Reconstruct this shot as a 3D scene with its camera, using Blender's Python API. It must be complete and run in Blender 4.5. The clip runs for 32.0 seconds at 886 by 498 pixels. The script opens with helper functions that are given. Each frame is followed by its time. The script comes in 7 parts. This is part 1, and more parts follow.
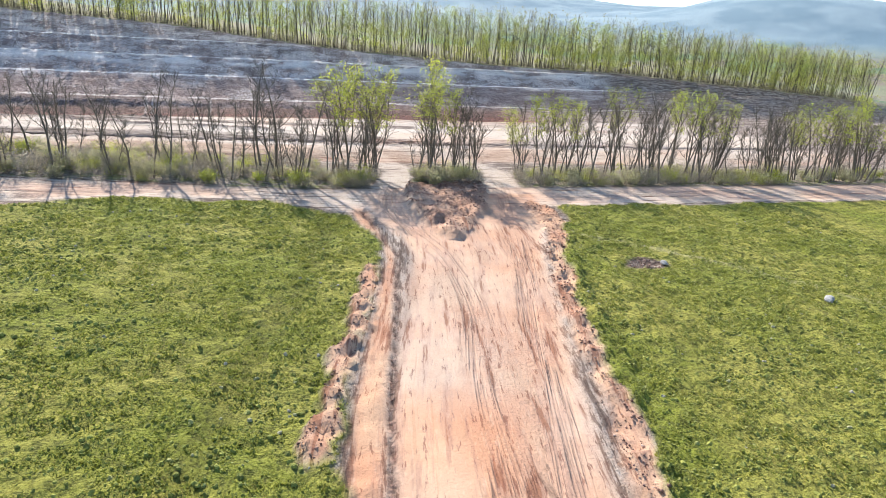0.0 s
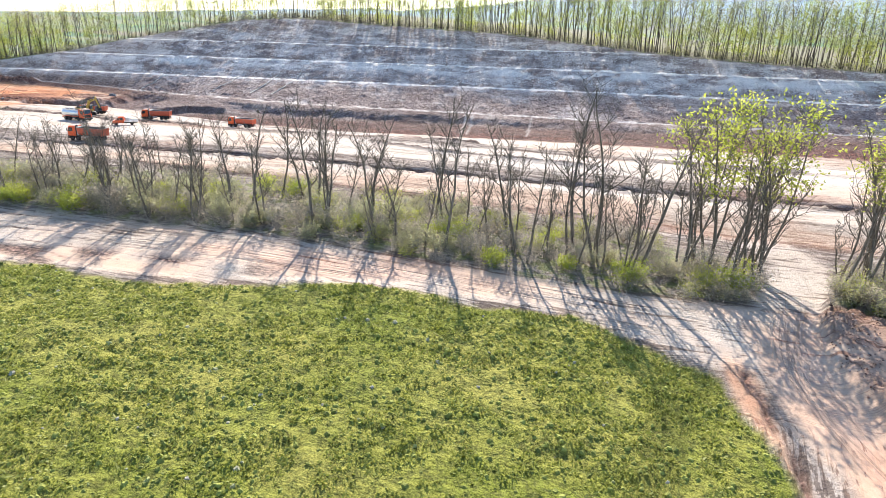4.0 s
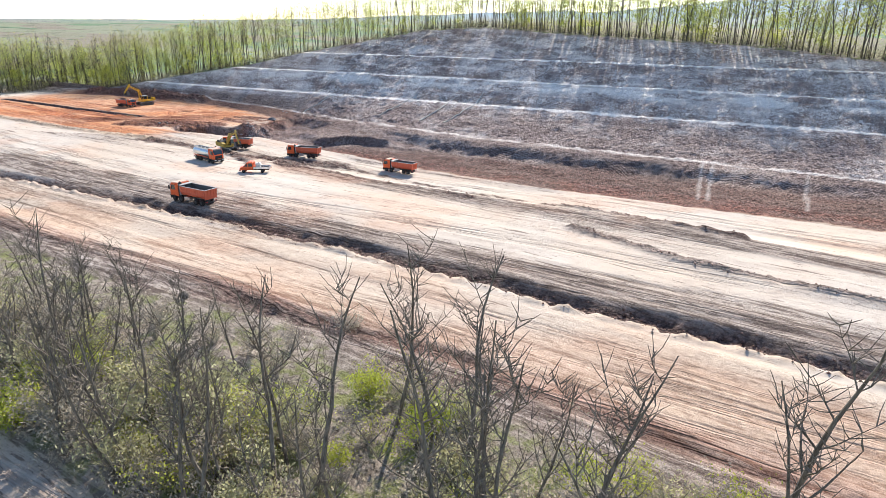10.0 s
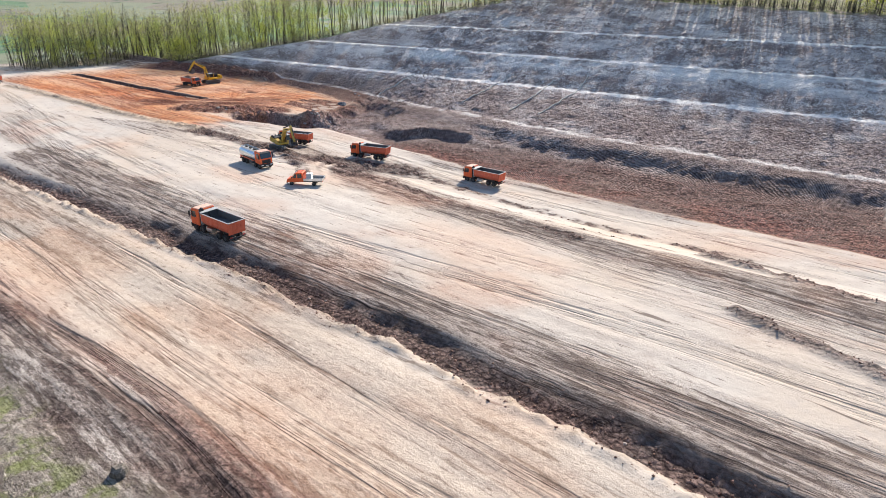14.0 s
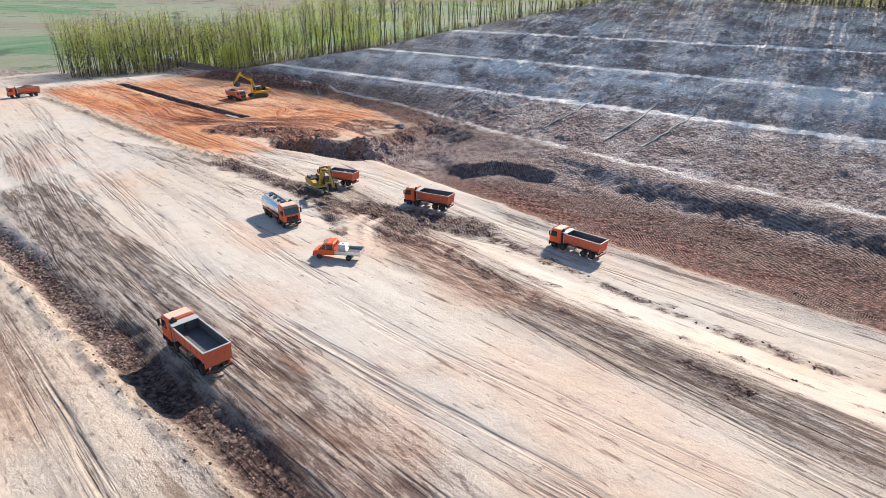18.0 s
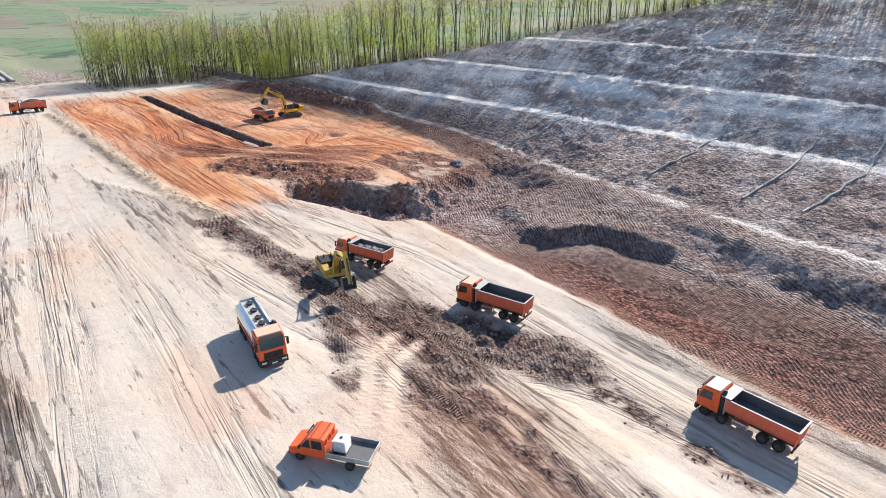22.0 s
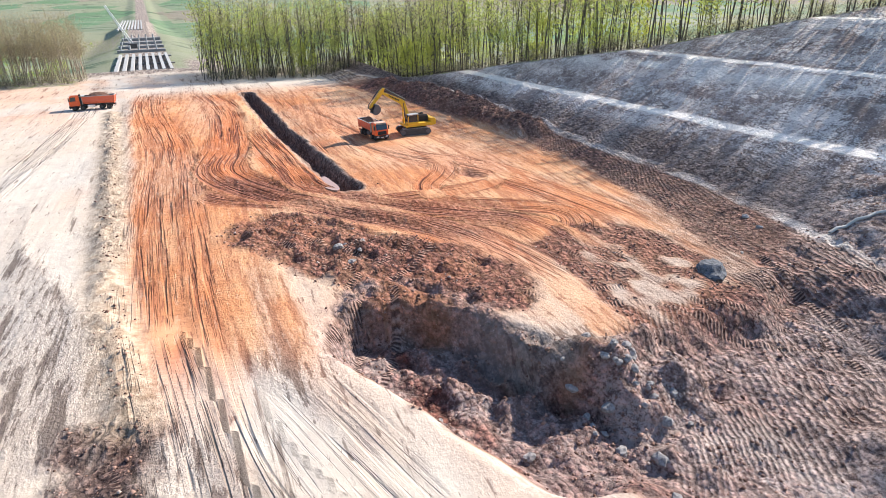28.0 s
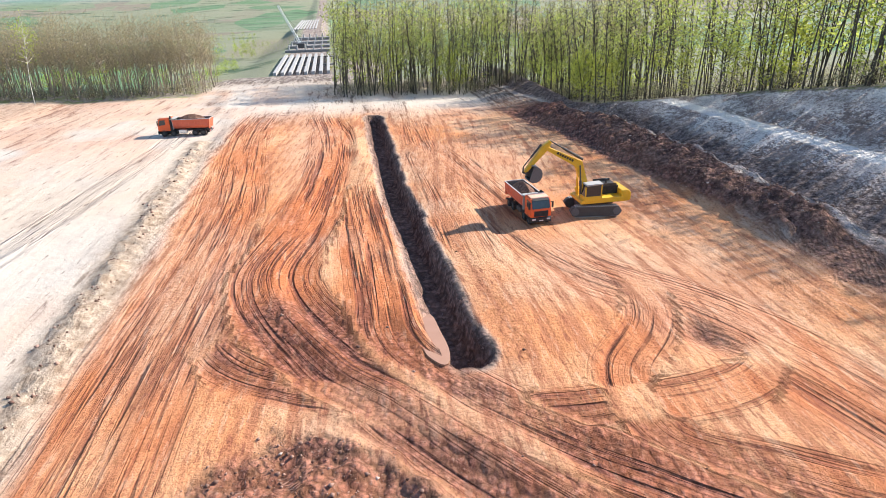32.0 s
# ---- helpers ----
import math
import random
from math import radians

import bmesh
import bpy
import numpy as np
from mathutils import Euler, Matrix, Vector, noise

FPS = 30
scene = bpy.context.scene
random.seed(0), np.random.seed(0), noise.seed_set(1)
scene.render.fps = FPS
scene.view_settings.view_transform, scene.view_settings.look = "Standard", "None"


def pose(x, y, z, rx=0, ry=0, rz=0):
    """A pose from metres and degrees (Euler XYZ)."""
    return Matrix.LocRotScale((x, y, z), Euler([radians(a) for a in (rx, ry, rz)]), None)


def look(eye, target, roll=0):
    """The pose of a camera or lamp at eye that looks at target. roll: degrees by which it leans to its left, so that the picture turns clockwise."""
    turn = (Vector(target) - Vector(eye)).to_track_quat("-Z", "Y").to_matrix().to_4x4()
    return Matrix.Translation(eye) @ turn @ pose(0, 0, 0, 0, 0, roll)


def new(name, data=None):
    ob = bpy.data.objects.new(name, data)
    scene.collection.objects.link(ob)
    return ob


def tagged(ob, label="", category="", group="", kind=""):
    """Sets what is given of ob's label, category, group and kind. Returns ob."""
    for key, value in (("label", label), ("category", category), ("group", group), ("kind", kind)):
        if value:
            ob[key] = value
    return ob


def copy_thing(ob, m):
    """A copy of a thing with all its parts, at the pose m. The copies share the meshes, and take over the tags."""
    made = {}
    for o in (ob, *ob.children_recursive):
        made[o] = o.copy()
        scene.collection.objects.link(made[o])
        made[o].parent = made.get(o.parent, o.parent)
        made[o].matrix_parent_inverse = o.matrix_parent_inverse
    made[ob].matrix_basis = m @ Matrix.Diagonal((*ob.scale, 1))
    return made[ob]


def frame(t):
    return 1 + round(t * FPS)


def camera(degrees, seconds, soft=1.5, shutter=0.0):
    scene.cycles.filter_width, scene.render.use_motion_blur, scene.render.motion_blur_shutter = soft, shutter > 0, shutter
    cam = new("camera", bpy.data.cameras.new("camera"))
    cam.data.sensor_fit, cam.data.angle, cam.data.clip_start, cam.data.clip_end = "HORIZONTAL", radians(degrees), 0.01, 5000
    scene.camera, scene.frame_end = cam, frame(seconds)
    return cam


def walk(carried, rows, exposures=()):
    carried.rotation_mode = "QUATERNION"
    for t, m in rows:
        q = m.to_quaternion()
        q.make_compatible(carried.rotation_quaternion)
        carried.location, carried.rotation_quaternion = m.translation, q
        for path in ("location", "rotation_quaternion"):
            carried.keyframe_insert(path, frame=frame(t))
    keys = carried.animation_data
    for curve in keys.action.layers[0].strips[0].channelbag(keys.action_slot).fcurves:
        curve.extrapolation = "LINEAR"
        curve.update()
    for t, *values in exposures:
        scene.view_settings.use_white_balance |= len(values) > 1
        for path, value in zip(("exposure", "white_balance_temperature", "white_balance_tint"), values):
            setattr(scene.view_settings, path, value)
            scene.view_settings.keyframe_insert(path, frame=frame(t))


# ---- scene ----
cam = camera(71.9, 32.0, soft=0.48)
METRES, EYE, TILT, LEAN, TURN = 287.2, 27.0, 0.0, 0.0, -16.7
ROWS = [
    (0.0, 0.0, 0.0, 0.0, 1.24, -19.73, -3.45),
    (0.5, -0.0016, 0.0192, 0.0, 4.35, -19.86, -3.28),
    (1.0, -0.0043, 0.038, -0.0001, 7.87, -19.98, -3.04),
    (1.5, -0.0081, 0.0564, -0.0002, 12.06, -20.13, -2.75),
    (2.0, -0.0131, 0.0743, -0.0005, 16.16, -20.25, -2.45),
    (2.5, -0.0193, 0.0917, -0.0007, 20.17, -20.33, -2.15),
    (3.0, -0.0267, 0.1086, -0.001, 24.14, -20.41, -1.82),
    (3.5, -0.0351, 0.125, -0.0014, 27.49, -20.45, -1.5),
    (4.0, -0.0443, 0.1409, -0.0017, 30.42, -20.45, -1.22),
    (4.5, -0.0542, 0.1565, -0.0024, 33.02, -20.46, -1.02),
    (6.5, -0.095, 0.2096, -0.0001, 38.82, -20.49, -0.87),
    (7.0, -0.1046, 0.2208, 0.0011, 40.01, -20.48, -0.75),
    (7.5, -0.1142, 0.2314, 0.002, 41.34, -20.51, -0.67),
    (8.0, -0.1237, 0.2415, 0.0028, 42.85, -20.52, -0.57),
    (8.5, -0.1329, 0.2508, 0.004, 44.24, -20.53, -0.52),
    (9.0, -0.1427, 0.26, 0.0051, 45.29, -20.56, -0.53),
    (9.5, -0.1526, 0.2693, 0.0057, 46.2, -20.51, -0.43),
    (10.0, -0.1626, 0.2784, 0.0064, 47.13, -20.49, -0.32),
    (10.5, -0.1721, 0.2871, 0.0076, 48.15, -20.5, -0.25),
    (11.0, -0.1819, 0.2957, 0.0084, 49.2, -20.5, -0.17),
    (11.5, -0.1915, 0.3038, 0.0089, 50.27, -20.47, -0.15),
    (12.0, -0.2013, 0.3118, 0.0092, 51.27, -20.42, -0.07),
    (12.5, -0.211, 0.3193, 0.0099, 52.26, -20.39, -0.02),
    (13.0, -0.2208, 0.3266, 0.0103, 53.13, -21.05, 0.02),
    (13.5, -0.2307, 0.3337, 0.0107, 54.01, -22.33, 0.03),
    (14.0, -0.2404, 0.3407, 0.0112, 55.07, -23.52, 0.09),
    (14.5, -0.2504, 0.3475, 0.0117, 56.25, -23.61, 0.19),
    (16.5, -0.2911, 0.3716, 0.0123, 59.91, -23.63, 0.41),
    (17.0, -0.3034, 0.3786, 0.0123, 60.3, -23.6, 0.41),
    (17.5, -0.3167, 0.3861, 0.0123, 60.68, -23.55, 0.45),
    (18.0, -0.3303, 0.3935, 0.0122, 61.21, -23.53, 0.48),
    (18.5, -0.344, 0.4009, 0.012, 61.88, -23.5, 0.54),
    (19.0, -0.3579, 0.408, 0.0118, 62.56, -23.49, 0.57),
    (19.5, -0.3718, 0.4148, 0.0115, 63.29, -23.47, 0.58),
    (20.0, -0.3858, 0.4218, 0.0112, 64.16, -23.42, 0.64),
    (20.5, -0.3993, 0.428, 0.0106, 64.91, -23.41, 0.65),
    (21.0, -0.4133, 0.4344, 0.0101, 65.57, -23.39, 0.69),
    (21.5, -0.4277, 0.4409, 0.0097, 66.03, -23.37, 0.7),
    (22.0, -0.4423, 0.447, 0.009, 66.74, -23.37, 0.69),
    (22.5, -0.4572, 0.453, 0.0076, 67.98, -23.37, 0.73),
    (23.0, -0.4726, 0.4592, 0.0049, 69.13, -23.31, 0.73),
    (23.5, -0.4885, 0.4655, 0.0016, 70.55, -23.28, 0.76),
    (24.0, -0.5049, 0.4712, -0.002, 72.22, -23.24, 0.77),
    (24.5, -0.5213, 0.4766, -0.0053, 73.87, -23.25, 0.84),
    (26.5, -0.5871, 0.4942, -0.0145, 77.48, -23.32, 1.01),
    (27.0, -0.6039, 0.4979, -0.0155, 78.91, -23.31, 1.03),
    (27.5, -0.6208, 0.5011, -0.0166, 80.45, -23.27, 1.02),
    (28.0, -0.6377, 0.5038, -0.0176, 82.02, -23.25, 1.05),
    (28.5, -0.6547, 0.506, -0.0184, 83.64, -23.23, 1.11),
    (29.0, -0.6717, 0.5077, -0.0189, 85.46, -23.17, 1.18),
    (29.5, -0.6886, 0.5089, -0.019, 87.33, -23.16, 1.24),
    (30.0, -0.7056, 0.5096, -0.0193, 89.5, -23.12, 1.3),
    (30.5, -0.7226, 0.5098, -0.0195, 91.63, -23.03, 1.32),
    (31.0, -0.7392, 0.5093, -0.0198, 93.5, -22.95, 1.39),
    (31.5, -0.7555, 0.5085, -0.0199, 95.07, -22.96, 1.47),
    (32.0, -0.7712, 0.5072, -0.0201, 96.7, -22.96, 1.53),
]
EXPOSURES = ((0.0, 0.9), (2.0, 1.05), (4.5, 1.15), (8.0, 1.02), (12.0, 0.72), (17.0, 0.62), (24.0, 0.8), (28.0, 0.95), (32.0, 1.0))
walk(cam, [(t, pose(0, 0, EYE, TILT, LEAN, TURN) @ pose(METRES * x, METRES * y, METRES * z, 90 + pitch, roll, yaw)) for t, x, y, z, yaw, pitch, roll in ROWS], EXPOSURES)

# ---- world, sun ----
SUN_TO = Vector((-0.21, 0.80, 0.56)).normalized()
world = bpy.data.worlds.new("world")
scene.world = world
world.use_nodes = True
wn = world.node_tree
sky = wn.nodes.new("ShaderNodeTexSky")
sky.sky_type = "NISHITA"
sky.sun_disc = False
sky.sun_elevation = math.asin(SUN_TO.z)
sky.sun_rotation = math.atan2(SUN_TO.x, SUN_TO.y)
sky.dust_density = 0.05
sky.air_density = 1.0
sky.ozone_density = 2.5
wn.links.new(sky.outputs[0], wn.nodes["Background"].inputs[0])
wn.nodes["Background"].inputs[1].default_value = 0.13
sun_data = bpy.data.lights.new("sun", "SUN")
sun_data.energy = 4.9
sun_data.angle = radians(0.6)
sun_data.color = (1.0, 0.935, 0.855)
sun = new("sun", sun_data)
sun.matrix_world = look(SUN_TO * 300, (0, 0, 0))

# ---- shape of the land ----
def lerp(a, b, t):
    return a + (b - a) * t


def smooth(t):
    t = np.clip(t, 0.0, 1.0)
    return t * t * (3 - 2 * t)


def vnoise(x, y, seed=0):
    """Smooth value noise, 0 to 1."""
    xi, yi = np.floor(x), np.floor(y)
    fx, fy = smooth(x - xi), smooth(y - yi)
    xi, yi = xi.astype(np.int64), yi.astype(np.int64)

    def h(a, b):
        v = (a * 374761393 + b * 668265263 + seed * 974711 + 12345) & 0xFFFFFFFF
        v = ((v ^ (v >> 13)) * 1274126177) & 0xFFFFFFFF
        v = ((v ^ (v >> 16)) * 2246822519) & 0xFFFFFFFF
        return ((v ^ (v >> 15)) & 0xFFFFFF) / float(0xFFFFFF)

    return lerp(lerp(h(xi, yi), h(xi + 1, yi), fx), lerp(h(xi, yi + 1), h(xi + 1, yi + 1), fx), fy)


def fbm(x, y, seed=0, octaves=3):
    total, amp, norm = 0.0, 1.0, 0.0
    for o in range(octaves):
        total = total + amp * vnoise(x * 2 ** o, y * 2 ** o, seed + 17 * o)
        norm += amp
        amp *= 0.5
    return total / norm


def by(x, *pairs):
    """Straight steps between (place, value) pairs."""
    return np.interp(x, [p[0] for p in pairs], [p[1] for p in pairs])


def near_line(x, y, *points):
    """Distance from a broken line."""
    best = np.full(np.shape(x), 1e9)
    for (ax, ay), (bx, by_) in zip(points, points[1:]):
        dx, dy = bx - ax, by_ - ay
        t = np.clip(((x - ax) * dx + (y - ay) * dy) / (dx * dx + dy * dy), 0, 1)
        best = np.minimum(best, np.hypot(x - ax - t * dx, y - ay - t * dy))
    return best


def field_z(x, y):
    return -0.9 + 0.055 * np.clip(5 - x, 0, 42) + 0.03 * (np.clip(y, 20, 100) - 80)


def edge_y(x):
    """The pit's southern lip."""
    return by(x, (-175, 204), (-166, 201), (-150, 208), (-125, 208.5), (-95, 207.5), (-60, 206), (-20, 207), (60, 208))


def natural_z(x, y):
    top = by(x, (-900, -30), (-560, -20), (-420, -11), (-330, -2.5), (-306, -0.6), (-272, 4), (-250, 8), (-224, 12), (-198, 18), (-177, 22), (-160, 25),
             (-135, 26), (-97, 24), (-40, 21.8), (20, 16.8), (57, 15), (103, 13), (174, 12), (260, 8), (600, -10))
    return top + 0.03 * np.clip(y - 300, -60, 120)


def bench_shift(x):
    return by(x, (-280, -9), (-200, -4), (-120, 0), (0, 4), (120, 4))


def smooth_ground(x, y):
    """Height of the land without ruts and clods."""
    f = field_z(x, y)
    belt = by(x, (-330, 1.5), (-150, 3.6), (-65, 4.1), (-30, 2.2), (20, -0.6), (140, -0.9))
    mid = by(x, (-330, 0.8), (-250, 1.2), (-200, 0.5), (-130, 0.6), (-85, 1.0), (-50, 1.2), (20, -0.4), (140, -1.2))
    north = by(x, (-330, 0.6), (-200, 0.4), (-165, 0.2), (-145, -1.2), (-132, -2.1), (-115, -3.0), (-97, -3.7), (-70, -3.7), (-50, -3.3), (20, -3.0), (140, -3))
    s = bench_shift(x)
    l0y = by(x, (-300, 239), (-260, 244), (-212, 245.2), (-183, 246), (-150, 241), (-100, 238.5), (40, 238))
    l0z = by(x, (-300, 0.5), (-260, 1.6), (-212, 1.0), (-170, -0.3), (-100, -1.3), (40, -1.4))
    steps = [(104, field_z(x, 100)), (116, belt), (127, belt * 0.95), (137, mid + 0.7), (143, mid + 0.5), (146.5, mid - 0.1), (165, mid), (183, lerp(mid, north, 0.22)),
             (195, north), (206, north - 0.3), (l0y - 6, l0z - 0.9), (l0y, l0z), (l0y + 2.5, l0z + 0.1), (260 + s, 4.5), (263.5 + s, 4.6), (275 + s, 10.6), (278.5 + s, 10.7), (290 + s, 16.4),
             (293.5 + s, 16.5), (330 + s, 32.0)]
    z = f
    last = field_z(x, 100)
    for (y0, z0), (y1, z1) in zip(steps, steps[1:]):
        z = z + (z1 - z0) * np.clip((y - y0) / (y1 - y0), 0, 1)
    # the dug pit, with broken steps across its floor
    floor = by(x, (-165, -2.8), (-148, -3.6), (-136, -4.4), (-115, -4.8), (-90, -4.9), (-50, -4.4), (0, -3.4), (60, -3.0))
    step_y = by(x, (-152, 222), (-147, 221.5), (-143, 220.5), (-140, 219), (-137, 219.5), (-135.5, 224), (-133.5, 228), (-129, 229), (-123, 228), (-117, 227), (-105, 226), (-80, 224), (-60, 222)) + 2.6 * (fbm(x / 3.0, y * 0 + 2.0, 14) - 0.5)
    broken = by(x, (-152, 0.8), (-146, 1.5), (-136, 2.2), (-127, 2.2), (-121, 0.9), (-108, 0.45), (-90, 0.3), (-62, 0.2)) * (0.55 + 0.9 * fbm(x / 6.0, y / 30.0, 15, 2))
    floor = floor + broken * smooth((y - step_y) / np.clip(5.5 - 1.3 * broken, 2.2, 5.0)) * smooth((-58 - x) / 16) * smooth((x + 153) / 5)
    wob = 4.0 * (fbm(y / 7.0, x / 9.0, 5) - 0.5)
    pit = smooth((x + 160 + wob + 0.25 * (y - 215)) / 3.0) * smooth((y - edge_y(x) + wob * 0.4) / 7.0) * (1 - smooth((y - l0y + 8) / 6.0)) * smooth((90 - x) / 60)
    z = lerp(z, floor, pit)
    bowl_n = smooth((0.88 * (y - 206) - 0.47 * (x + 162) + 1.0) / 2.0)
    bowl = smooth((5.2 - near_line(x, y, (-168.5, 203), (-163, 206.5), (-156, 208.5)) + wob * 0.5) / lerp(3.4, 0.9, bowl_n))
    z = lerp(z, np.minimum(z, -3.3 + 0 * x), bowl)
    z = z + 1.5 * smooth((2.4 - near_line(x, y, (-161.5, 213.5), (-157, 215.5), (-158.5, 220)) + wob * 0.5) / 2.4)
    z = np.where(y > 246, np.minimum(z, natural_z(x, y)), z)
    # valley under the bridge, plain, far hills
    z = z + smooth((-x - 318) / 220) * (-19 - (2.5 + 3 * smooth((-x - 560) / 80)) * smooth((np.abs(y - 187) - 16) / 30) - z * 0.9) * np.where(y > 246, 0.15, 1)
    z = z - 16 * smooth((-x - 700) / 900) - 24 * smooth((x - 300) / 600) - 14 * smooth((y - 450) / 700) - 10 * smooth((-y - 100) / 500)
    bank = by(-x, (690, -21.5), (880, -21.5), (900, -17.5)) - 0.55 * np.clip(np.abs(y - 180) - 13, 0, 60)
    z = np.where(x < -600, np.maximum(z, lerp(z, bank, smooth((-x - 690) / 15) * smooth((1500 + x) / 300))), z)
    r = np.hypot(x + 100, y - 150)
    turned = np.degrees(np.arctan2(x, y - 150))
    hill = by(turned, (-180, 0.8), (-100, 0.5), (-45, 0.45), (0, 1.1), (18, 1.9), (70, 1.8), (180, 0.8)) * smooth((r - 1500) / 2600) * (60 + 190 * fbm(x / 1100.0 + 7, y / 1100.0, 31, 3))
    return z + hill


def clods(x, y, seed, size):
    n = fbm(x / size, y / size, seed, 3)
    return np.abs(n - 0.5) * 2


def spline(points, per=8):
    """A smooth line through the points."""
    p = [np.array(q, float) for q in points]
    p = [2 * p[0] - p[1]] + p + [2 * p[-1] - p[-2]]
    out = []
    for i in range(1, len(p) - 2):
        for k in range(per):
            t = k / per
            out.append(0.5 * (2 * p[i] + (p[i + 1] - p[i - 1]) * t + (2 * p[i - 1] - 5 * p[i] + 4 * p[i + 1] - p[i + 2]) * t * t + (3 * p[i] - p[i - 1] - 3 * p[i + 1] + p[i + 2]) * t ** 3))
    return out + [p[-2]]


# wheel lanes: half width, strength, how far the soil is worn brown, and the line
LANES = [
    (5.5, 0.65, 0.0, ((-295, 190), (-269, 189), (-231, 191), (-200, 190), (-165, 190), (-150, 193))),
    (5.0, 1.0, 0.0, ((-290, 200), (-261, 202), (-231, 199.5), (-216, 196.5), (-204, 201), (-198.8, 205), (-192, 210), (-187, 213.5), (-180, 216.5), (-168, 219))),
    (4.2, 1.0, 0.0, ((-245, 204.5), (-214, 205), (-205, 205.3), (-199, 208.5), (-194, 212.6), (-189, 218), (-185, 222.5), (-179, 224), (-173, 221.5))),
    (3.2, 0.8, 0.0, ((-216, 226), (-205, 223.5), (-199, 218.8), (-193, 218.3), (-189, 223.7), (-185, 228.5), (-180.4, 226.8), (-178, 220))),
    (6.0, 0.55, 0.0, ((-262, 215), (-232, 218), (-215, 220.5), (-204, 227.5), (-193, 231.3), (-176, 235))),
    (2.6, 0.8, 0.0, ((-214, 190), (-204, 195), (-199, 203), (-196.5, 209), (-195.8, 217), (-197, 226), (-204, 233))),
    (4.0, 0.5, 0.0, ((-286, 216), (-250, 214.5), (-212, 214))),
    (7.5, 0.75, 0.5, ((-152, 188), (-130, 189), (-108, 187), (-84, 181), (-58, 177.5), (-20, 175))),
    (3.4, 1.0, 0.3, ((-135, 131), (-107, 127.2), (-76, 128), (-60, 126.8), (-48, 127.2), (-20, 129.5), (20, 130))),
    (3.0, 0.5, 0.1, ((-170, 194), (-150, 200), (-136, 203), (-109, 202.5), (-77, 202), (-20, 200.5), (40, 200))),
    (6.5, 0.75, 0.45, ((-225, 164), (-200, 162), (-150, 155), (-125, 153), (-60, 152.5), (0, 155), (40, 156))),
    (3.0, 0.6, 0.1, ((-290, 177), (-260, 177), (-197, 168.8), (-140, 163), (-105, 160), (-50, 163), (20, 165))),
    (3.0, 0.5, 0.05, ((-160, 178), (-128, 182.5), (-118, 190), (-110, 197), (-90, 200))),
    (1.3, 1.0, 0.0, ((-175, 161.5), (-164, 160.6), (-148.8, 159.4), (-128, 158.5), (-112, 158.5), (-90, 158))),
    (3.0, 0.3, 0.1, ((-180, 172), (-140, 171), (-100, 168), (-60, 170), (-10, 172))),
    (2.8, 0.6, 0.1, ((-165, 137), (-120, 135), (-75, 133), (-40, 134), (0, 136))),
    (2.0, 0.5, 0.1, ((-150, 142), (-90, 140.5), (-40, 139), (10, 139))),
    (3.2, 1.0, 0.4, ((-182, 187.3), (-170, 188.5), (-158, 189.5), (-146, 190))),
    (3.2, 0.35, 0.0, ((9, 8), (14, 25), (17, 42), (21, 57), (22, 73), (19, 88), (19.5, 98), (23, 110), (25, 124))),
    (2.6, 0.4, 0.0, ((13, 8), (19, 28), (24, 45), (29, 60), (34.5, 78), (38.5, 92), (43, 108), (46, 122))),
    (4.5, 0.45, 0.0, ((-165, 95), (-110, 97), (-60, 99), (-20, 100.5), (10, 99), (16, 94))),
    (2.0, 0.35, 0.0, ((-165, 103), (-110, 103), (-60, 103.5), (-10, 104))),
    (3.5, 0.6, 0.0, ((44, 98), (70, 99), (110, 98.5), (160, 98))),
]


# crawler runs: the middle of each machine's double track
CRAWLS = [
    (2.6, 1.0, 0.0, ((-198, 196), (-188, 200.5), (-180, 204.5), (-172, 203), (-163, 197))),
    (2.6, 1.0, 0.0, ((-188, 214), (-181, 209.5), (-176, 203), (-170, 197), (-158, 192))),
    (2.6, 1.0, 0.0, ((-180, 221), (-172, 226), (-166, 224), (-160, 230), (-155, 239))),
    (2.6, 1.0, 0.0, ((-171, 234), (-166.5, 227), (-168, 219.5), (-174, 212))),
    (2.6, 1.0, 0.0, ((-150, 183), (-136, 187), (-126, 190), (-114, 197.5))),
    (2.6, 1.0, 0.0, ((-131, 198), (-128, 188), (-122, 184.5), (-106, 182))),
    (2.6, 0.9, 0.0, ((-148, 214), (-120, 212.5), (-95, 211), (-60, 211.5))),
    (2.6, 0.9, 0.0, ((-200, 243), (-180, 242), (-168, 237), (-148, 233), (-120, 233))),
    (2.6, 0.8, 0.0, ((-170, 186), (-158, 187.5), (-146, 191), (-136, 194))),
    (2.6, 0.8, 0.0, ((-120, 132), (-95, 136), (-70, 131), (-45, 134))),
]


def ready_lines(runs):
    out = []
    for half, strength, wear, points in runs:
        line = spline(points)
        xs, ys = [p[0] for p in line], [p[1] for p in line]
        out.append((half, strength, wear, line, min(xs) - half, max(xs) + half, min(ys) - half, max(ys) + half))
    return out


LANE_LINES, CRAWL_LINES = ready_lines(LANES), ready_lines(CRAWLS)


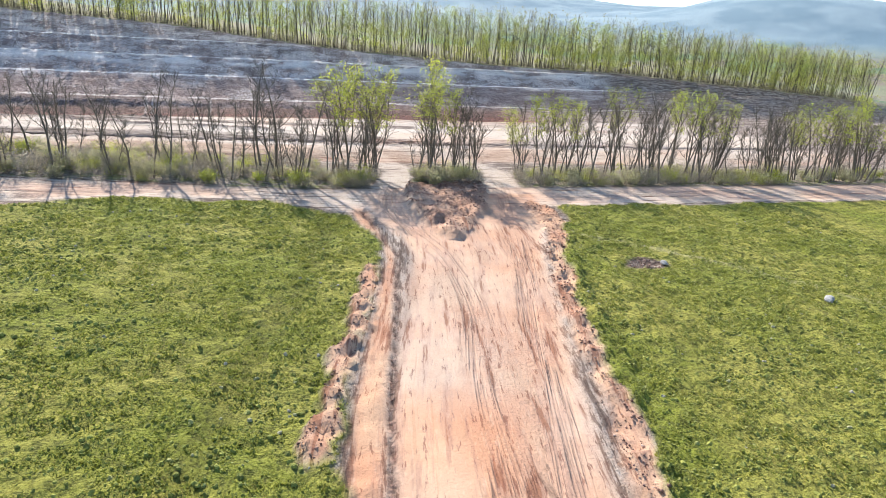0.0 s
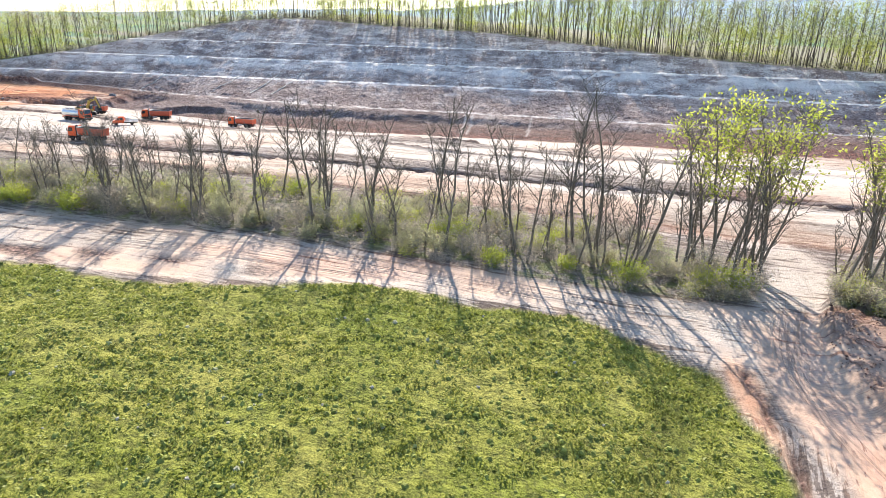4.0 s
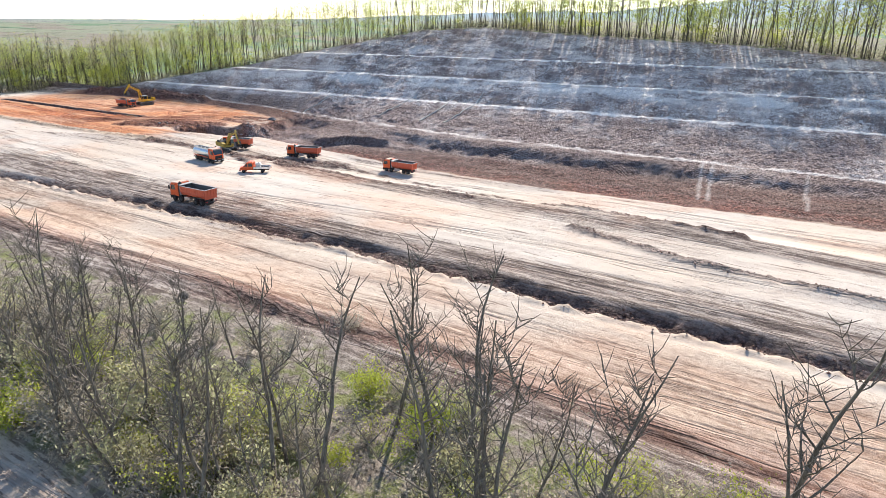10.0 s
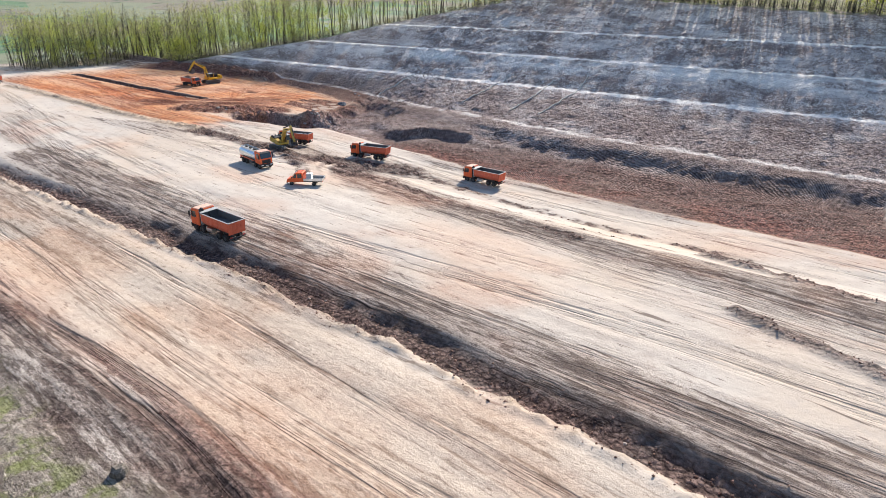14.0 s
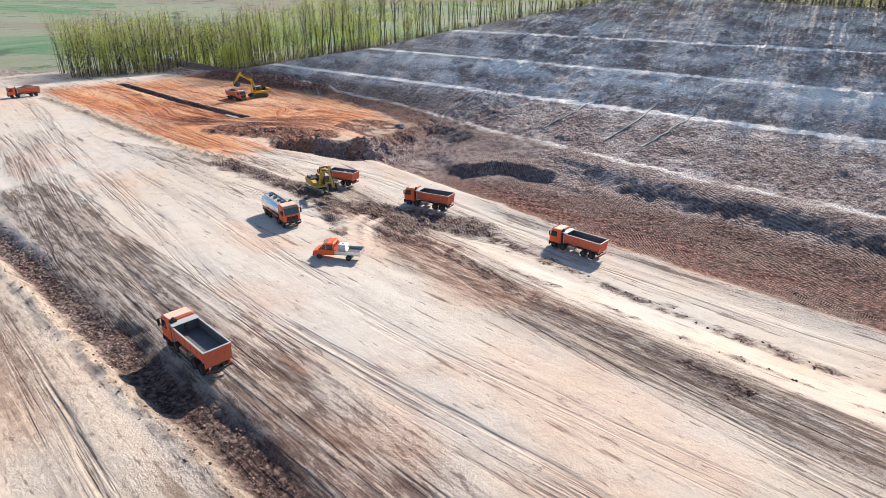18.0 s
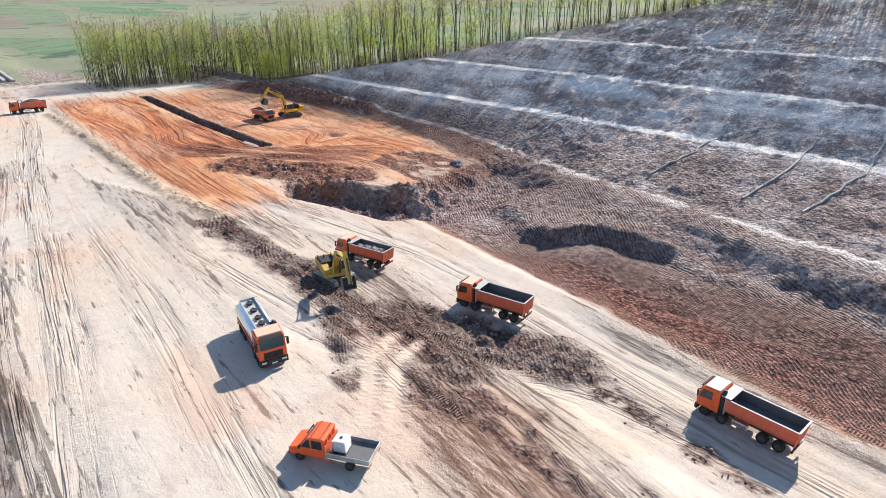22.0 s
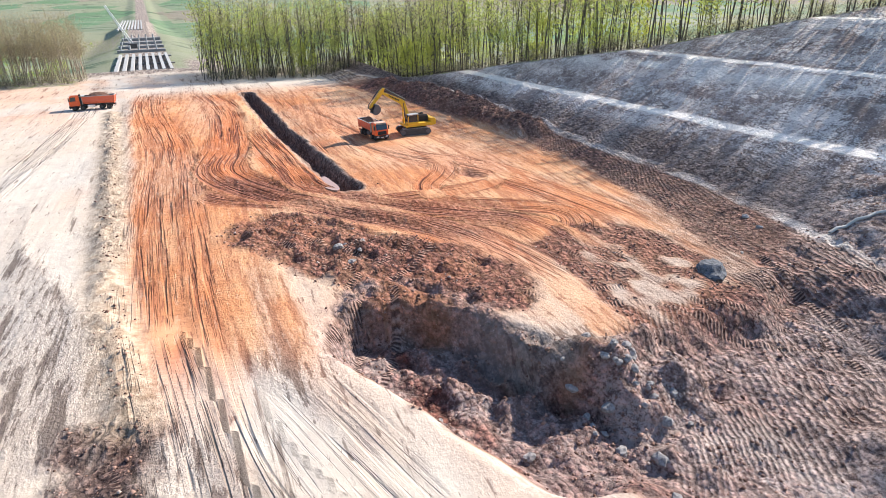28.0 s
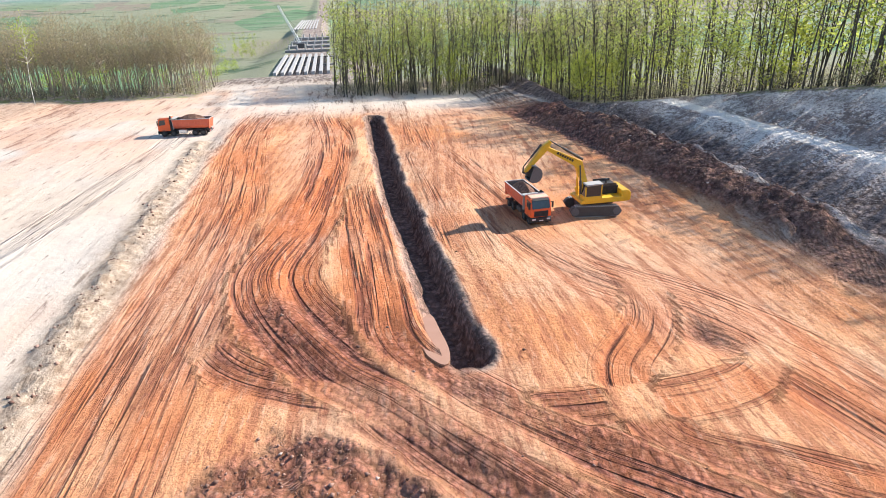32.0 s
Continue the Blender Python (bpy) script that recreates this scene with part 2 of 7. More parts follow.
def lanes(x, y, runs):
    """Run along and across the strongest wheel lane at each place, its strength, and the wear."""
    along, across, weight, second, worn = (np.zeros_like(x) for _ in range(5))
    for k, (half, strength, wear, line, x0, x1, y0, y1) in enumerate(runs):
        near = np.nonzero((x > x0) & (x < x1) & (y > y0) & (y < y1))[0]
        if not len(near):
            continue
        px, py = x[near], y[near]
        best, side, run = np.full(len(near), 1e9), np.zeros(len(near)), np.zeros(len(near))
        s0 = 0.0
        for p, q in zip(line, line[1:]):
            d = q - p
            ln = math.hypot(d[0], d[1])
            t = np.clip(((px - p[0]) * d[0] + (py - p[1]) * d[1]) / (ln * ln), 0, 1)
            ox, oy = px - p[0] - t * d[0], py - p[1] - t * d[1]
            dist = np.hypot(ox, oy)
            closer = dist < best
            best = np.where(closer, dist, best)
            side = np.where(closer, np.sign(d[0] * oy - d[1] * ox) * dist, side)
            run = np.where(closer, s0 + t * ln, run)
            s0 += ln
        edge = half * (0.75 + 0.6 * (fbm(px / 9, py / 9, 130 + k, 2) - 0.3))
        w = strength * smooth((edge - best) / (0.5 * half)) * smooth(run / 12) * smooth((s0 - run) / 12)
        win = w > weight[near]
        second[near] = np.maximum(second[near], np.minimum(w, weight[near]))
        i = near[win]
        along[i], across[i], weight[i] = run[win] + 300 * k, side[win] + (40 * k if runs is LANE_LINES else 0), w[win]
        worn[near] = np.maximum(worn[near], wear * smooth((edge - best) / (0.35 * half)) * smooth(run / 20) * smooth((s0 - run) / 20))
    return along, across, weight * smooth((weight - second) / 0.35), worn


def land(x, y):
    """Height, soil masks (red, dark with some shade painted in, grey, grass, dust, litter, far land, bare ground) and
    the run of the wheel tracks.
    """
    z = smooth_ground(x, y)
    near = smooth((x + 345) / 20) * smooth((170 - x) / 20) * smooth((y - 10) / 10) * smooth((345 - y) / 20)
    n1, n2, n3 = fbm(x / 14, y / 9, 1), fbm(x / 4.0, y / 3.0, 2), fbm(x / 1.1, y / 1.1, 3, 2)
    wob_f = 4.0 * (fbm(x / 9, y / 9, 11) - 0.5)
    wob_s = 2.4 * (fbm(x / 2.2, y / 2.2, 12) - 0.5)
    # run of the tracks: along x on the site, along the spur at the meadow, round and round where trucks turn
    along = x + 0.0 * y
    across = y + 0.035 * x + 1.2 * np.sin(x / 38.0) + 1.4 * (fbm(x / 60, y / 25, 8, 2) - 0.5)
    west = smooth((-x - 205) / 25) * smooth((y - 188) / 8) * smooth((y * -1 + 240) / 10)
    across = across + west * 2.5 * np.sin((x + 250) / 26.0)
    spur_mid = by(y, (-20, 1), (30, 14.7), (42, 17.5), (57, 22), (73, 27), (84, 29.5), (110, 32))
    spur_half = by(y, (-20, 10), (30, 11), (42, 11.6), (57, 12.2), (73, 12.4), (80, 14), (86, 17), (100, 19))
    at_spur = smooth((94 - y) / 9) * smooth((24 - np.abs(x - spur_mid)) / 4)
    along, across = lerp(along, y, at_spur), lerp(across, x - spur_mid * 0.85 + 1.5 * (fbm(x / 20, y / 30, 9, 2) - 0.5), at_spur)
    # meadow, spur road and the island of spoil
    road_s = by(x, (-160, 88), (-70, 90), (-52, 90.2), (-36, 90.8), (-28, 94.5), (-18, 97.2), (0, 97.5), (12, 91), (50, 93), (150, 93))
    spur_d = np.abs(x - spur_mid) - spur_half
    grass = smooth((road_s - y + wob_f * 0.8 + wob_s * 0.6) / 1.0) * smooth((spur_d + wob_f * 0.8 + wob_s * 0.5) / 0.8)
    ash = smooth((1 - np.hypot((x - 49.3) / 4.2, (y - 67.1) / 2.3)) * 2.5 + wob_s * 0.4)
    heap_l = smooth((1.5 - near_line(x, y, (2.5, 36), (5, 46), (8.5, 58), (12, 70)) + wob_s * 0.9 + 0.3 * wob_f) / 0.9) * smooth((x + 4) / 3)
    grass = np.where(y > 150, 0, grass) * (1 - ash) * (1 - heap_l)
    path = smooth(1 - near_line(x, y, (40, 84), (54, 72), (66, 60), (78, 46)) / 0.9) * grass
    belt = smooth((y - 104 - wob_f * 0.5) / 2.5) * smooth((by(x, (-150, 125), (-75, 123.5), (-55, 125), (-20, 124), (30, 121), (140, 123)) + wob_f * 0.7 - y) / 2.5)
    gap = np.minimum(near_line(x, y, (18, 92), (21, 106), (26, 120), (22, 136)), near_line(x, y, (36, 86), (42, 104), (46, 118), (40, 136)))
    belt = belt * smooth((gap - 3.2) / 1.5)
    island = smooth((by(y, (77, 0.5), (84, 3.8), (92, 7.0), (103, 8.0)) - near_line(x, y, (25.5, 80), (28.5, 93), (31, 104)) + 0.3 * wob_f + wob_s * 0.6) / 1.3) * smooth((gap - 2.2) / 1.0)
    left_rut = smooth(1 - near_line(x, y, (2, 12), (7.2, 32), (9.3, 43), (12.9, 59), (15.9, 74), (14, 92)) / 0.5)
    left_strip = smooth((x - spur_mid + spur_half + 0.5) / 1.0) * smooth((-x + by(y, (12, 2), (32, 7.2), (43, 9.3), (59, 12.9), (74, 15.9), (95, 15))) / 1.0) * smooth((96 - y) / 5)
    heaps = smooth((2.6 - near_line(x, y, (20, 12), (24.6, 28), (29.5, 41), (33, 55), (38, 70), (42.5, 80), (44, 92)) + wob_s * 0.8 + wob_f * 0.3) / 1.3) * smooth((98 - y) / 4)
    heaps = np.maximum(heaps, heap_l)
    # soils
    ridge_y = 146.3 + 0.9 * np.sin(x / 23.0) + 0.016 * (x + 70) + 1.5 * (fbm(x / 12, x * 0 + 1, 41) - 0.5)
    ridge = smooth(1 - np.abs(y - ridge_y + wob_s * 0.5) / 1.7) * smooth((x + 215) / 60)
    moat = smooth(1.25 - np.abs(y - ridge_y - 2.2 + wob_s * 0.5) / 2.5) * smooth((x + 215) / 60)
    streak = fbm(along / 22.0, across / 1.7, 51, 2)
    rut = fbm(along / 9.0, across / 1.2, 53, 1)
    run, off, lane, worn = lanes(x, y, LANE_LINES)
    crawl = lanes(x, y, CRAWL_LINES)
    plat = smooth((y - 126) / 4) * (1 - smooth((y - edge_y(x) - 2) / 4) * smooth((x + 168) / 8)) * smooth((236 - y) / 5)
    dark = np.clip(moat * (0.75 + 0.5 * n2), 0, 1)
    dark = np.maximum(dark, plat * 0.28 * worn * smooth((streak - 0.42) * 5))
    south = smooth(1 - near_line(x, y, (-110, 126), (-77, 127.5), (-60, 127), (-20, 128)) / 4.0)
    dark = np.maximum(dark, 0.75 * south * smooth((rut - 0.46) * 8))
    churn = smooth((3.9 - near_line(x, y, (-164, 185), (-149, 186.5), (-134, 188), (-125, 190), (-118, 189)) + 0.9 * wob_f + 1.2 * wob_s) / 2.4)
    churn = np.maximum(churn, 0.7 * smooth((1.6 - near_line(x, y, (-118, 189), (-107, 187), (-96, 184.8)) + 0.9 * wob_f + 1.2 * wob_s) / 1.6))
    churn = np.maximum(churn, 0.5 * smooth((1.6 - near_line(x, y, (-100, 186), (-86, 183), (-70, 181)) + 0.8 * wob_f + 1.4 * wob_s) / 2.0))
    churn = np.maximum(churn, smooth((5.2 - near_line(x, y, (-131, 190), (-122, 193.5), (-116, 198)) + wob_f + 1.4 * wob_s) / 2.4))
    churn = np.maximum(churn, 0.85 * smooth((2.6 - near_line(x, y, (-141, 186), (-133, 185.2), (-127.5, 182.6), (-123, 180.2)) + 0.9 * wob_f + 1.3 * wob_s) / 1.6))
    churn = np.maximum(churn, 0.85 * smooth((2.0 - near_line(x, y, (-122, 187.5), (-119.5, 185.2), (-114, 184.0)) + 0.8 * wob_f + 1.3 * wob_s) / 1.6))
    dark = np.maximum(dark, churn * (0.72 + 0.28 * smooth((n2 - 0.40) * 5)))
    # crumbled furrows that run on east from the dug ground
    furrow = smooth((1.3 - near_line(x, y, (-124, 188.2), (-117, 187.2), (-110.4, 186), (-99.5, 184), (-93, 183), (-70, 181.2)) + 0.5 * wob_f + 1.1 * wob_s) / 0.8)
    furrow = np.maximum(furrow, smooth((1.2 - near_line(x, y, (-117, 199.2), (-107, 198.3), (-99.4, 197.9), (-91, 197), (-78, 196), (-52, 195.2)) + 0.5 * wob_f + 1.1 * wob_s) / 0.8))
    furrow = np.maximum(furrow, 0.8 * smooth((0.7 - near_line(x, y, (-112, 190.5), (-103.7, 189.7), (-94, 190.4), (-80, 189), (-60, 188)) + 0.4 * wob_f + 1.2 * wob_s) / 0.7))
    furrow = furrow * (0.3 + 0.7 * smooth((n3 - 0.40) * 7))
    dark = np.maximum(dark, 0.9 * furrow)
    churn2 = smooth((6.8 - near_line(x, y, (-191.5, 199.8), (-184, 203.5), (-177, 209.5), (-174, 211)) + 0.6 * wob_f + wob_s) / 2.0)
    dark = np.maximum(dark, churn2 * (0.65 + 0.4 * n2))
    heap_d = near_line(x, y, (-276, 239), (-257, 242), (-234, 243.2), (-216, 243.5))
    heap = smooth((5.0 - heap_d + 0.4 * wob_f + 0.4 * wob_s) / 3.6)
    pitm = smooth((y - edge_y(x) - 1.2 + wob_s * 0.6) / 1.6) * smooth((x + 163 + 0.25 * (y - 215) + wob_s) / 3) * smooth((110 - x) / 30)
    pitm = np.maximum(pitm, smooth((4.8 - near_line(x, y, (-169, 202.5), (-162, 206), (-156, 209.5)) + wob_s) / 1.4))
    slope = smooth((y - by(x, (-300, 240), (-260, 244), (-212, 245), (-183, 246), (-165, 244), (-150, 241.5), (-100, 239), (40, 238)) + wob_f * 0.2 + wob_s * 0.3) / 1.2)
    foot = smooth((y - by(x, (-290, 231), (-278, 232.5), (-241, 237), (-218, 239.8), (-198, 240.3), (-186, 238.5), (-172, 236)) + 0.5 * wob_f + 0.8 * wob_s) / 1.2) * smooth((x + 292) / 12) * smooth((-158 - x) / 10) * (1 - slope)
    crest = smooth((z - natural_z(x, y) + 0.25) / 0.2) * smooth((y - 246) / 4)
    dark = np.maximum(dark, np.maximum(heap * 0.9, foot * (0.7 + 0.35 * n1)))
    churn3 = smooth((7.6 - near_line(x, y, (-174, 227), (-166, 224.5), (-160, 226), (-163, 236)) + 0.8 * wob_f + 1.2 * wob_s) / 1.6)
    churn3 = churn3 * (0.25 + 0.75 * smooth((fbm(x / 3.4, y / 2.0, 58, 2) - 0.36) * 7))
    wedge = smooth((2.3 - near_line(x, y, (-184, 217), (-172, 218.5), (-164, 217.6)) + 0.8 * wob_s) / 0.8)
    churn3 = churn3 * (1 - wedge)
    dark = np.maximum(dark, churn3 * 0.85)
    rubble = smooth((4.6 - near_line(x, y, (-173, 204), (-166, 208), (-158, 213), (-159, 219)) + 0.7 * wob_f + 1.2 * wob_s) / 1.8) * (1 - wedge)
    dark = np.maximum(dark, rubble * (0.55 + 0.45 * n2))
    meet = smooth((7.5 - near_line(x, y, (-207, 198), (-200, 203.5), (-193, 210), (-187, 219)) + 0.6 * wob_f) / 4.5)
    dark = np.maximum(dark, pitm * (1 - slope) * (0.82 + 0.3 * n1))
    grey = np.maximum(slope, pitm * smooth((y - 232 - wob_f) / 6) * 0.3) * (1 - crest)
    grey = grey * (1 - smooth((258.5 + bench_shift(x) - y + 0.4 * wob_f) / 3) * slope * (0.25 + 0.4 * smooth((-x - 160) / 20)))
    dark = np.maximum(dark, slope * (1 - crest) * smooth((259 + bench_shift(x) - y) / 3))
    grey = np.maximum(grey, pitm * (1 - slope) * (0.35 + 0.35 * n2) * smooth((y - by(x, (-165, 208), (-140, 211), (-128, 221), (-100, 227), (-60, 229)) + 1.2 * wob_f) / 6) * smooth((x + 164) / 6))
    hollow = smooth((6.4 - near_line(x, y, (-168.5, 203), (-163, 206.5), (-156, 208.5))) / 2.0)
    grey = np.maximum(grey, 0.5 * hollow * smooth((n2 - 0.3) * 4))
    grey = np.maximum(grey, 0.35 * rubble * smooth((n2 - 0.35) * 5))
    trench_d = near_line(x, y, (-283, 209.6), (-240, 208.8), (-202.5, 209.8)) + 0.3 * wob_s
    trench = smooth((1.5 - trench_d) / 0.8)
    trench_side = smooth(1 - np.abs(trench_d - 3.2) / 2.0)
    # dark trench soil, with the shade of its walls put into the colour too
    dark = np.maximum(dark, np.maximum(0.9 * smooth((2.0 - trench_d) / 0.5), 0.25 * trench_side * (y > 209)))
    red = smooth((x + 300 + wob_f) / 25) * smooth((by(y, (184, -150), (200, -163), (215, -157), (240, -168)) - x + 5 * wob_f + 14 * (streak - 0.5)) / 24) * smooth((y - 184.5 + 0.5 * wob_f) / 2.5) * smooth((243 - y + wob_f) / 4)
    red = red * (0.78 + 0.35 * smooth((n1 - 0.3) * 3))
    red = np.maximum(red, pitm * (0.35 + 0.65 * smooth((n1 - 0.2) * 3) * smooth((222 - y + wob_f) / 6)))
    red = np.maximum(red, 0.34 * smooth((y - 126) / 3) * smooth((144 - y) / 5) * smooth((n1 - 0.25) * 3))
    red = np.maximum(red, 0.75 * wedge)
    red = np.maximum(red, np.maximum(churn2, np.maximum(churn3 * 0.95, foot * 0.5)))
    red = np.maximum(red, 0.22 * smooth((n1 - 0.5) * 4) * plat) * (1 - 0.7 * smooth((2.3 - trench_d) / 0.6))
    red = np.maximum(red, 0.4 * smooth((-x - 245) / 25) * smooth((x + 330) / 12) * smooth((y - 128) / 10) * smooth((182 - y) / 4) * smooth((n1 - 0.25) * 4))
    red = np.maximum(red, 0.38 * smooth((y - road_s) / 2) * smooth((106 - y) / 2) * smooth((n1 - 0.3) * 3) * (y < 110))
    red = np.maximum(red, np.maximum(np.maximum(0.7 * left_strip, 0.65 * heaps), 0.56 * smooth((-2.2 - spur_d) / 2.0) * smooth((104 - y) / 5) * (0.5 + n1))) * (1 - grass)
    dust = plat * (0.45 + 0.55 * smooth((fbm(along / 45.0, across / 9.0, 61) - 0.36) * 4)) * (1 - 0.75 * red) * (1 - 0.8 * worn)
    haul = smooth(1.4 - near_line(x, y, (-300, 177), (-200, 179), (-165, 192), (-148, 202), (-125, 204.5), (-97, 204), (-60, 202), (-10, 201)) / 3.2)
    haul2 = smooth((y - 157) / 4) * smooth((181 - y) / 6) * (1 - 0.5 * worn)
    dust = np.clip(np.maximum(dust, np.maximum(haul * 0.95, haul2 * 0.9)) * (1 - 0.7 * churn), 0, 1)
    dust = dust * (1 - 0.25 * smooth((145.5 - y) / 2) * smooth((y - 124) / 2))
    swept = np.minimum(near_line(x, y, (-116.5, 178.2), (-119.5, 180.6), (-123.2, 183.0), (-126.5, 188.0)), near_line(x, y, (-114.6, 179.6), (-118.0, 181.9), (-121.6, 184.6), (-124.2, 189.0)))
    swept = smooth((1.0 - swept + 0.2 * wob_s) / 0.5)
    dust, dark, churn = np.maximum(dust, swept), dark * (1 - 0.9 * swept), churn * (1 - 0.9 * swept)
    pale = smooth((-2.2 - spur_d) / 2.0) * smooth((104 - y) / 5) * (1 - left_strip)
    field_road = smooth((y - road_s + 0.5) / 2.0) * smooth((105.5 - y) / 2.0) * smooth((150 - y) / 5) * (1 - island)
    dust = np.maximum(dust, 0.6 * np.maximum(left_strip, heaps) * (1 - grass))
    verge = smooth(1.2 - np.abs(y - road_s - 2.6 + wob_f) / 2.8) * smooth((-26 - x) / 10) * smooth((x + 150) / 20)
    dark = np.maximum(dark, 0.85 * verge * smooth((n2 - 0.35) * 5))
    dust = np.maximum(dust, field_road * (0.58 + 0.34 * smooth((n1 - 0.3) * 4)))
    dust = np.maximum(dust, pale * (0.55 + 0.35 * smooth((fbm(x / 5, y / 16, 62) - 0.34) * 5)) * (y > 8))
    dark = np.maximum(dark, 0.55 * island * smooth((n2 - 0.36) * 5))
    dust = np.maximum(dust, 0.6 * smooth((3.8 - gap) / 1.4) * smooth((140 - y) / 6))
    dark = np.maximum(dark, np.maximum(0.25 * heaps * smooth((n3 - 0.5) * 6), 0.9 * left_rut))
    dark = np.maximum(dark, 0.85 * ash * smooth((n3 - 0.3) * 5))
    litter = np.maximum(crest * smooth((y - 246) / 3), belt * 0.85)
    # wood floor put in the dark mask for the shade between trunks
    dark = np.maximum(dark, 0.35 * crest)
    litter = np.maximum(litter, smooth((-x - 314) / 3) * smooth((174 - y) / 3) * smooth((y - 30) / 20))
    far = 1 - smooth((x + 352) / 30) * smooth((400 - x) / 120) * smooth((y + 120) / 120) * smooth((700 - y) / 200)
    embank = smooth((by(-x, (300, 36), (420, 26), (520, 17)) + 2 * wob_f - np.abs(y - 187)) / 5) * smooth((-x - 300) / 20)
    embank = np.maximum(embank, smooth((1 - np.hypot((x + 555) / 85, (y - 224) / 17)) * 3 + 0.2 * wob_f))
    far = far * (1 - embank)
    # shadowed south face of the far embankment, painted as dark soil
    bank_shade = smooth((-x - 690) / 10) * smooth((1000 + x) / 60) * smooth((168 - y) / 3) * smooth((y - 105) / 12)
    far = far * (1 - bank_shade)
    rough = np.maximum(np.maximum(np.maximum(churn, churn2), 0.8 * moat), np.maximum(np.maximum(heap, heaps), np.maximum(0.8 * island, ash)))
    rough = np.maximum(rough, np.maximum(np.maximum(0.7 * churn3, rubble), 0.35 * foot))
    rough = np.maximum(rough, np.maximum(0.6 * pitm * smooth((-x - 146) / 6), 0.7 * ridge))
    brown = 0.72 * smooth((5.2 - near_line(x, y, (-172, 155.5), (-164, 154.5), (-118, 153), (-93, 152), (-77, 151.5), (-20, 152.5), (40, 154)) + 0.5 * wob_f + 0.5 * wob_s) / 2.6)
    brown = np.maximum(brown, smooth((by(x, (-122, 1.5), (-108, 4.8)) - near_line(x, y, (-121, 186), (-114, 183.6), (-106, 182), (-98, 182.5), (-80, 182.5), (-54, 182), (-10, 180), (40, 180)) + 0.7 * wob_f + 0.6 * wob_s) / 2.8))
    rough = np.maximum(rough, 0.8 * furrow)
    brown = brown * plat
    dust = dust * (1 - 0.85 * brown)
    tan = smooth(1.3 - near_line(x, y, (-266, 182.5), (-213, 184), (-187, 184.5), (-166, 186.5)) / 2.2 + wob_s * 0.15)
    tan = np.maximum(tan, np.maximum(0.75 * ridge * smooth((n3 - 0.3) * 4), 0.42 * smooth((y - 128) / 4) * smooth((146 - y) / 2) * (0.5 + 0.8 * n1)))
    # relief
    soft_dust = 1 - 0.75 * dust
    lane_rut = fbm(run / 25.0, off / 1.3, 55, 1)
    rel = (0.32 + 0.30 * brown) * (streak - 0.5) * plat * soft_dust * (1 - 0.6 * red) + 0.45 * (lane_rut - 0.5) * lane * (1 + meet)
    dark = np.maximum(dark, 0.62 * meet * (0.45 + 0.55 * lane))
    red = np.maximum(red, 0.9 * meet)
    dark = np.maximum(dark, 0.75 * meet * lane * smooth((0.5 - lane_rut) * 6))
    # rut bottoms darkened: brown soil with the groove's shade painted in
    dark = np.maximum(dark, 0.8 * lane * south * smooth((0.55 - lane_rut) * 6))
    rel = rel + rubble * (0.9 * (n2 - 0.45) + 0.8 * (n3 - 0.5))
    rel = rel + rough * (0.45 * (clods(x, y, 81, 1.7) - 0.3) + 0.6 * (n3 - 0.5)) * (1 - grass)
    rel = rel + ridge * (0.55 + 0.55 * (n3 - 0.5) + 0.5 * (fbm(x / 0.7, y / 0.7, 86, 2) - 0.5)) - moat * (1.0 + 0.6 * (n3 - 0.5)) + churn * 0.45 * (n3 - 0.45) + churn2 * (0.5 * (n2 - 0.4) + 0.5 * (n3 - 0.5)) + heap * (1.5 + 1.4 * (n2 - 0.5) + 0.5 * (n3 - 0.5))
    drag = fbm(x / 0.9 + 0.05 * y, y / 11.0, 84, 2)
    bench_far = np.minimum(np.minimum(np.abs(y - 261.8 - bench_shift(x)), np.abs(y - 276.8 - bench_shift(x))), np.abs(y - 291.8 - bench_shift(x)))
    rel = rel + grey * slope * smooth((bench_far - 0.8) / 1.2) * ((0.22 * (clods(x, y, 82, 2.2) - 0.3) + 0.14 * (n3 - 0.5)) * (1 - 0.85 * smooth((y - 261) / 6)) + 0.05 * (drag - 0.5) + 0.04 * (n3 - 0.5))
    rel = rel + pitm * (0.42 * (n3 - 0.5) + 0.6 * (n2 - 0.5)) + island * (0.7 + 1.6 * (n2 - 0.3) + 0.8 * (n3 - 0.5)) + heaps * (0.35 + 1.1 * (n3 - 0.4)) + ash * 0.5 * (n3 - 0.5)
    rel = rel + left_strip * 0.5 * (n3 - 0.5) - left_rut * 0.4 + 0.5 * (rut - 0.5) * at_spur * (1 - grass) * soft_dust
    rel = rel + grass * (0.50 * (fbm(x / 3.2, y / 3.2, 91) - 0.5) + 0.55 * (fbm(x / 1.3, y / 1.0, 92, 2) - 0.5))
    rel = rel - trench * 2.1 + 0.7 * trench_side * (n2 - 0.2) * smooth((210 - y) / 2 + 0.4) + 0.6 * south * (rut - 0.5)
    rel = rel + belt * (0.5 * (n2 - 0.5) + 0.35 * (n3 - 0.5)) + 0.05 * (n3 - 0.5)
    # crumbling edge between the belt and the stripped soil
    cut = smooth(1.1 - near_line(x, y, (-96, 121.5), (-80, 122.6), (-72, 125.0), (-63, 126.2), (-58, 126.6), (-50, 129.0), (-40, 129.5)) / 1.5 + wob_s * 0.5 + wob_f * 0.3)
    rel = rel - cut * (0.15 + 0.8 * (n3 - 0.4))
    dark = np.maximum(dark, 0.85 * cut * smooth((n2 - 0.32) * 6))
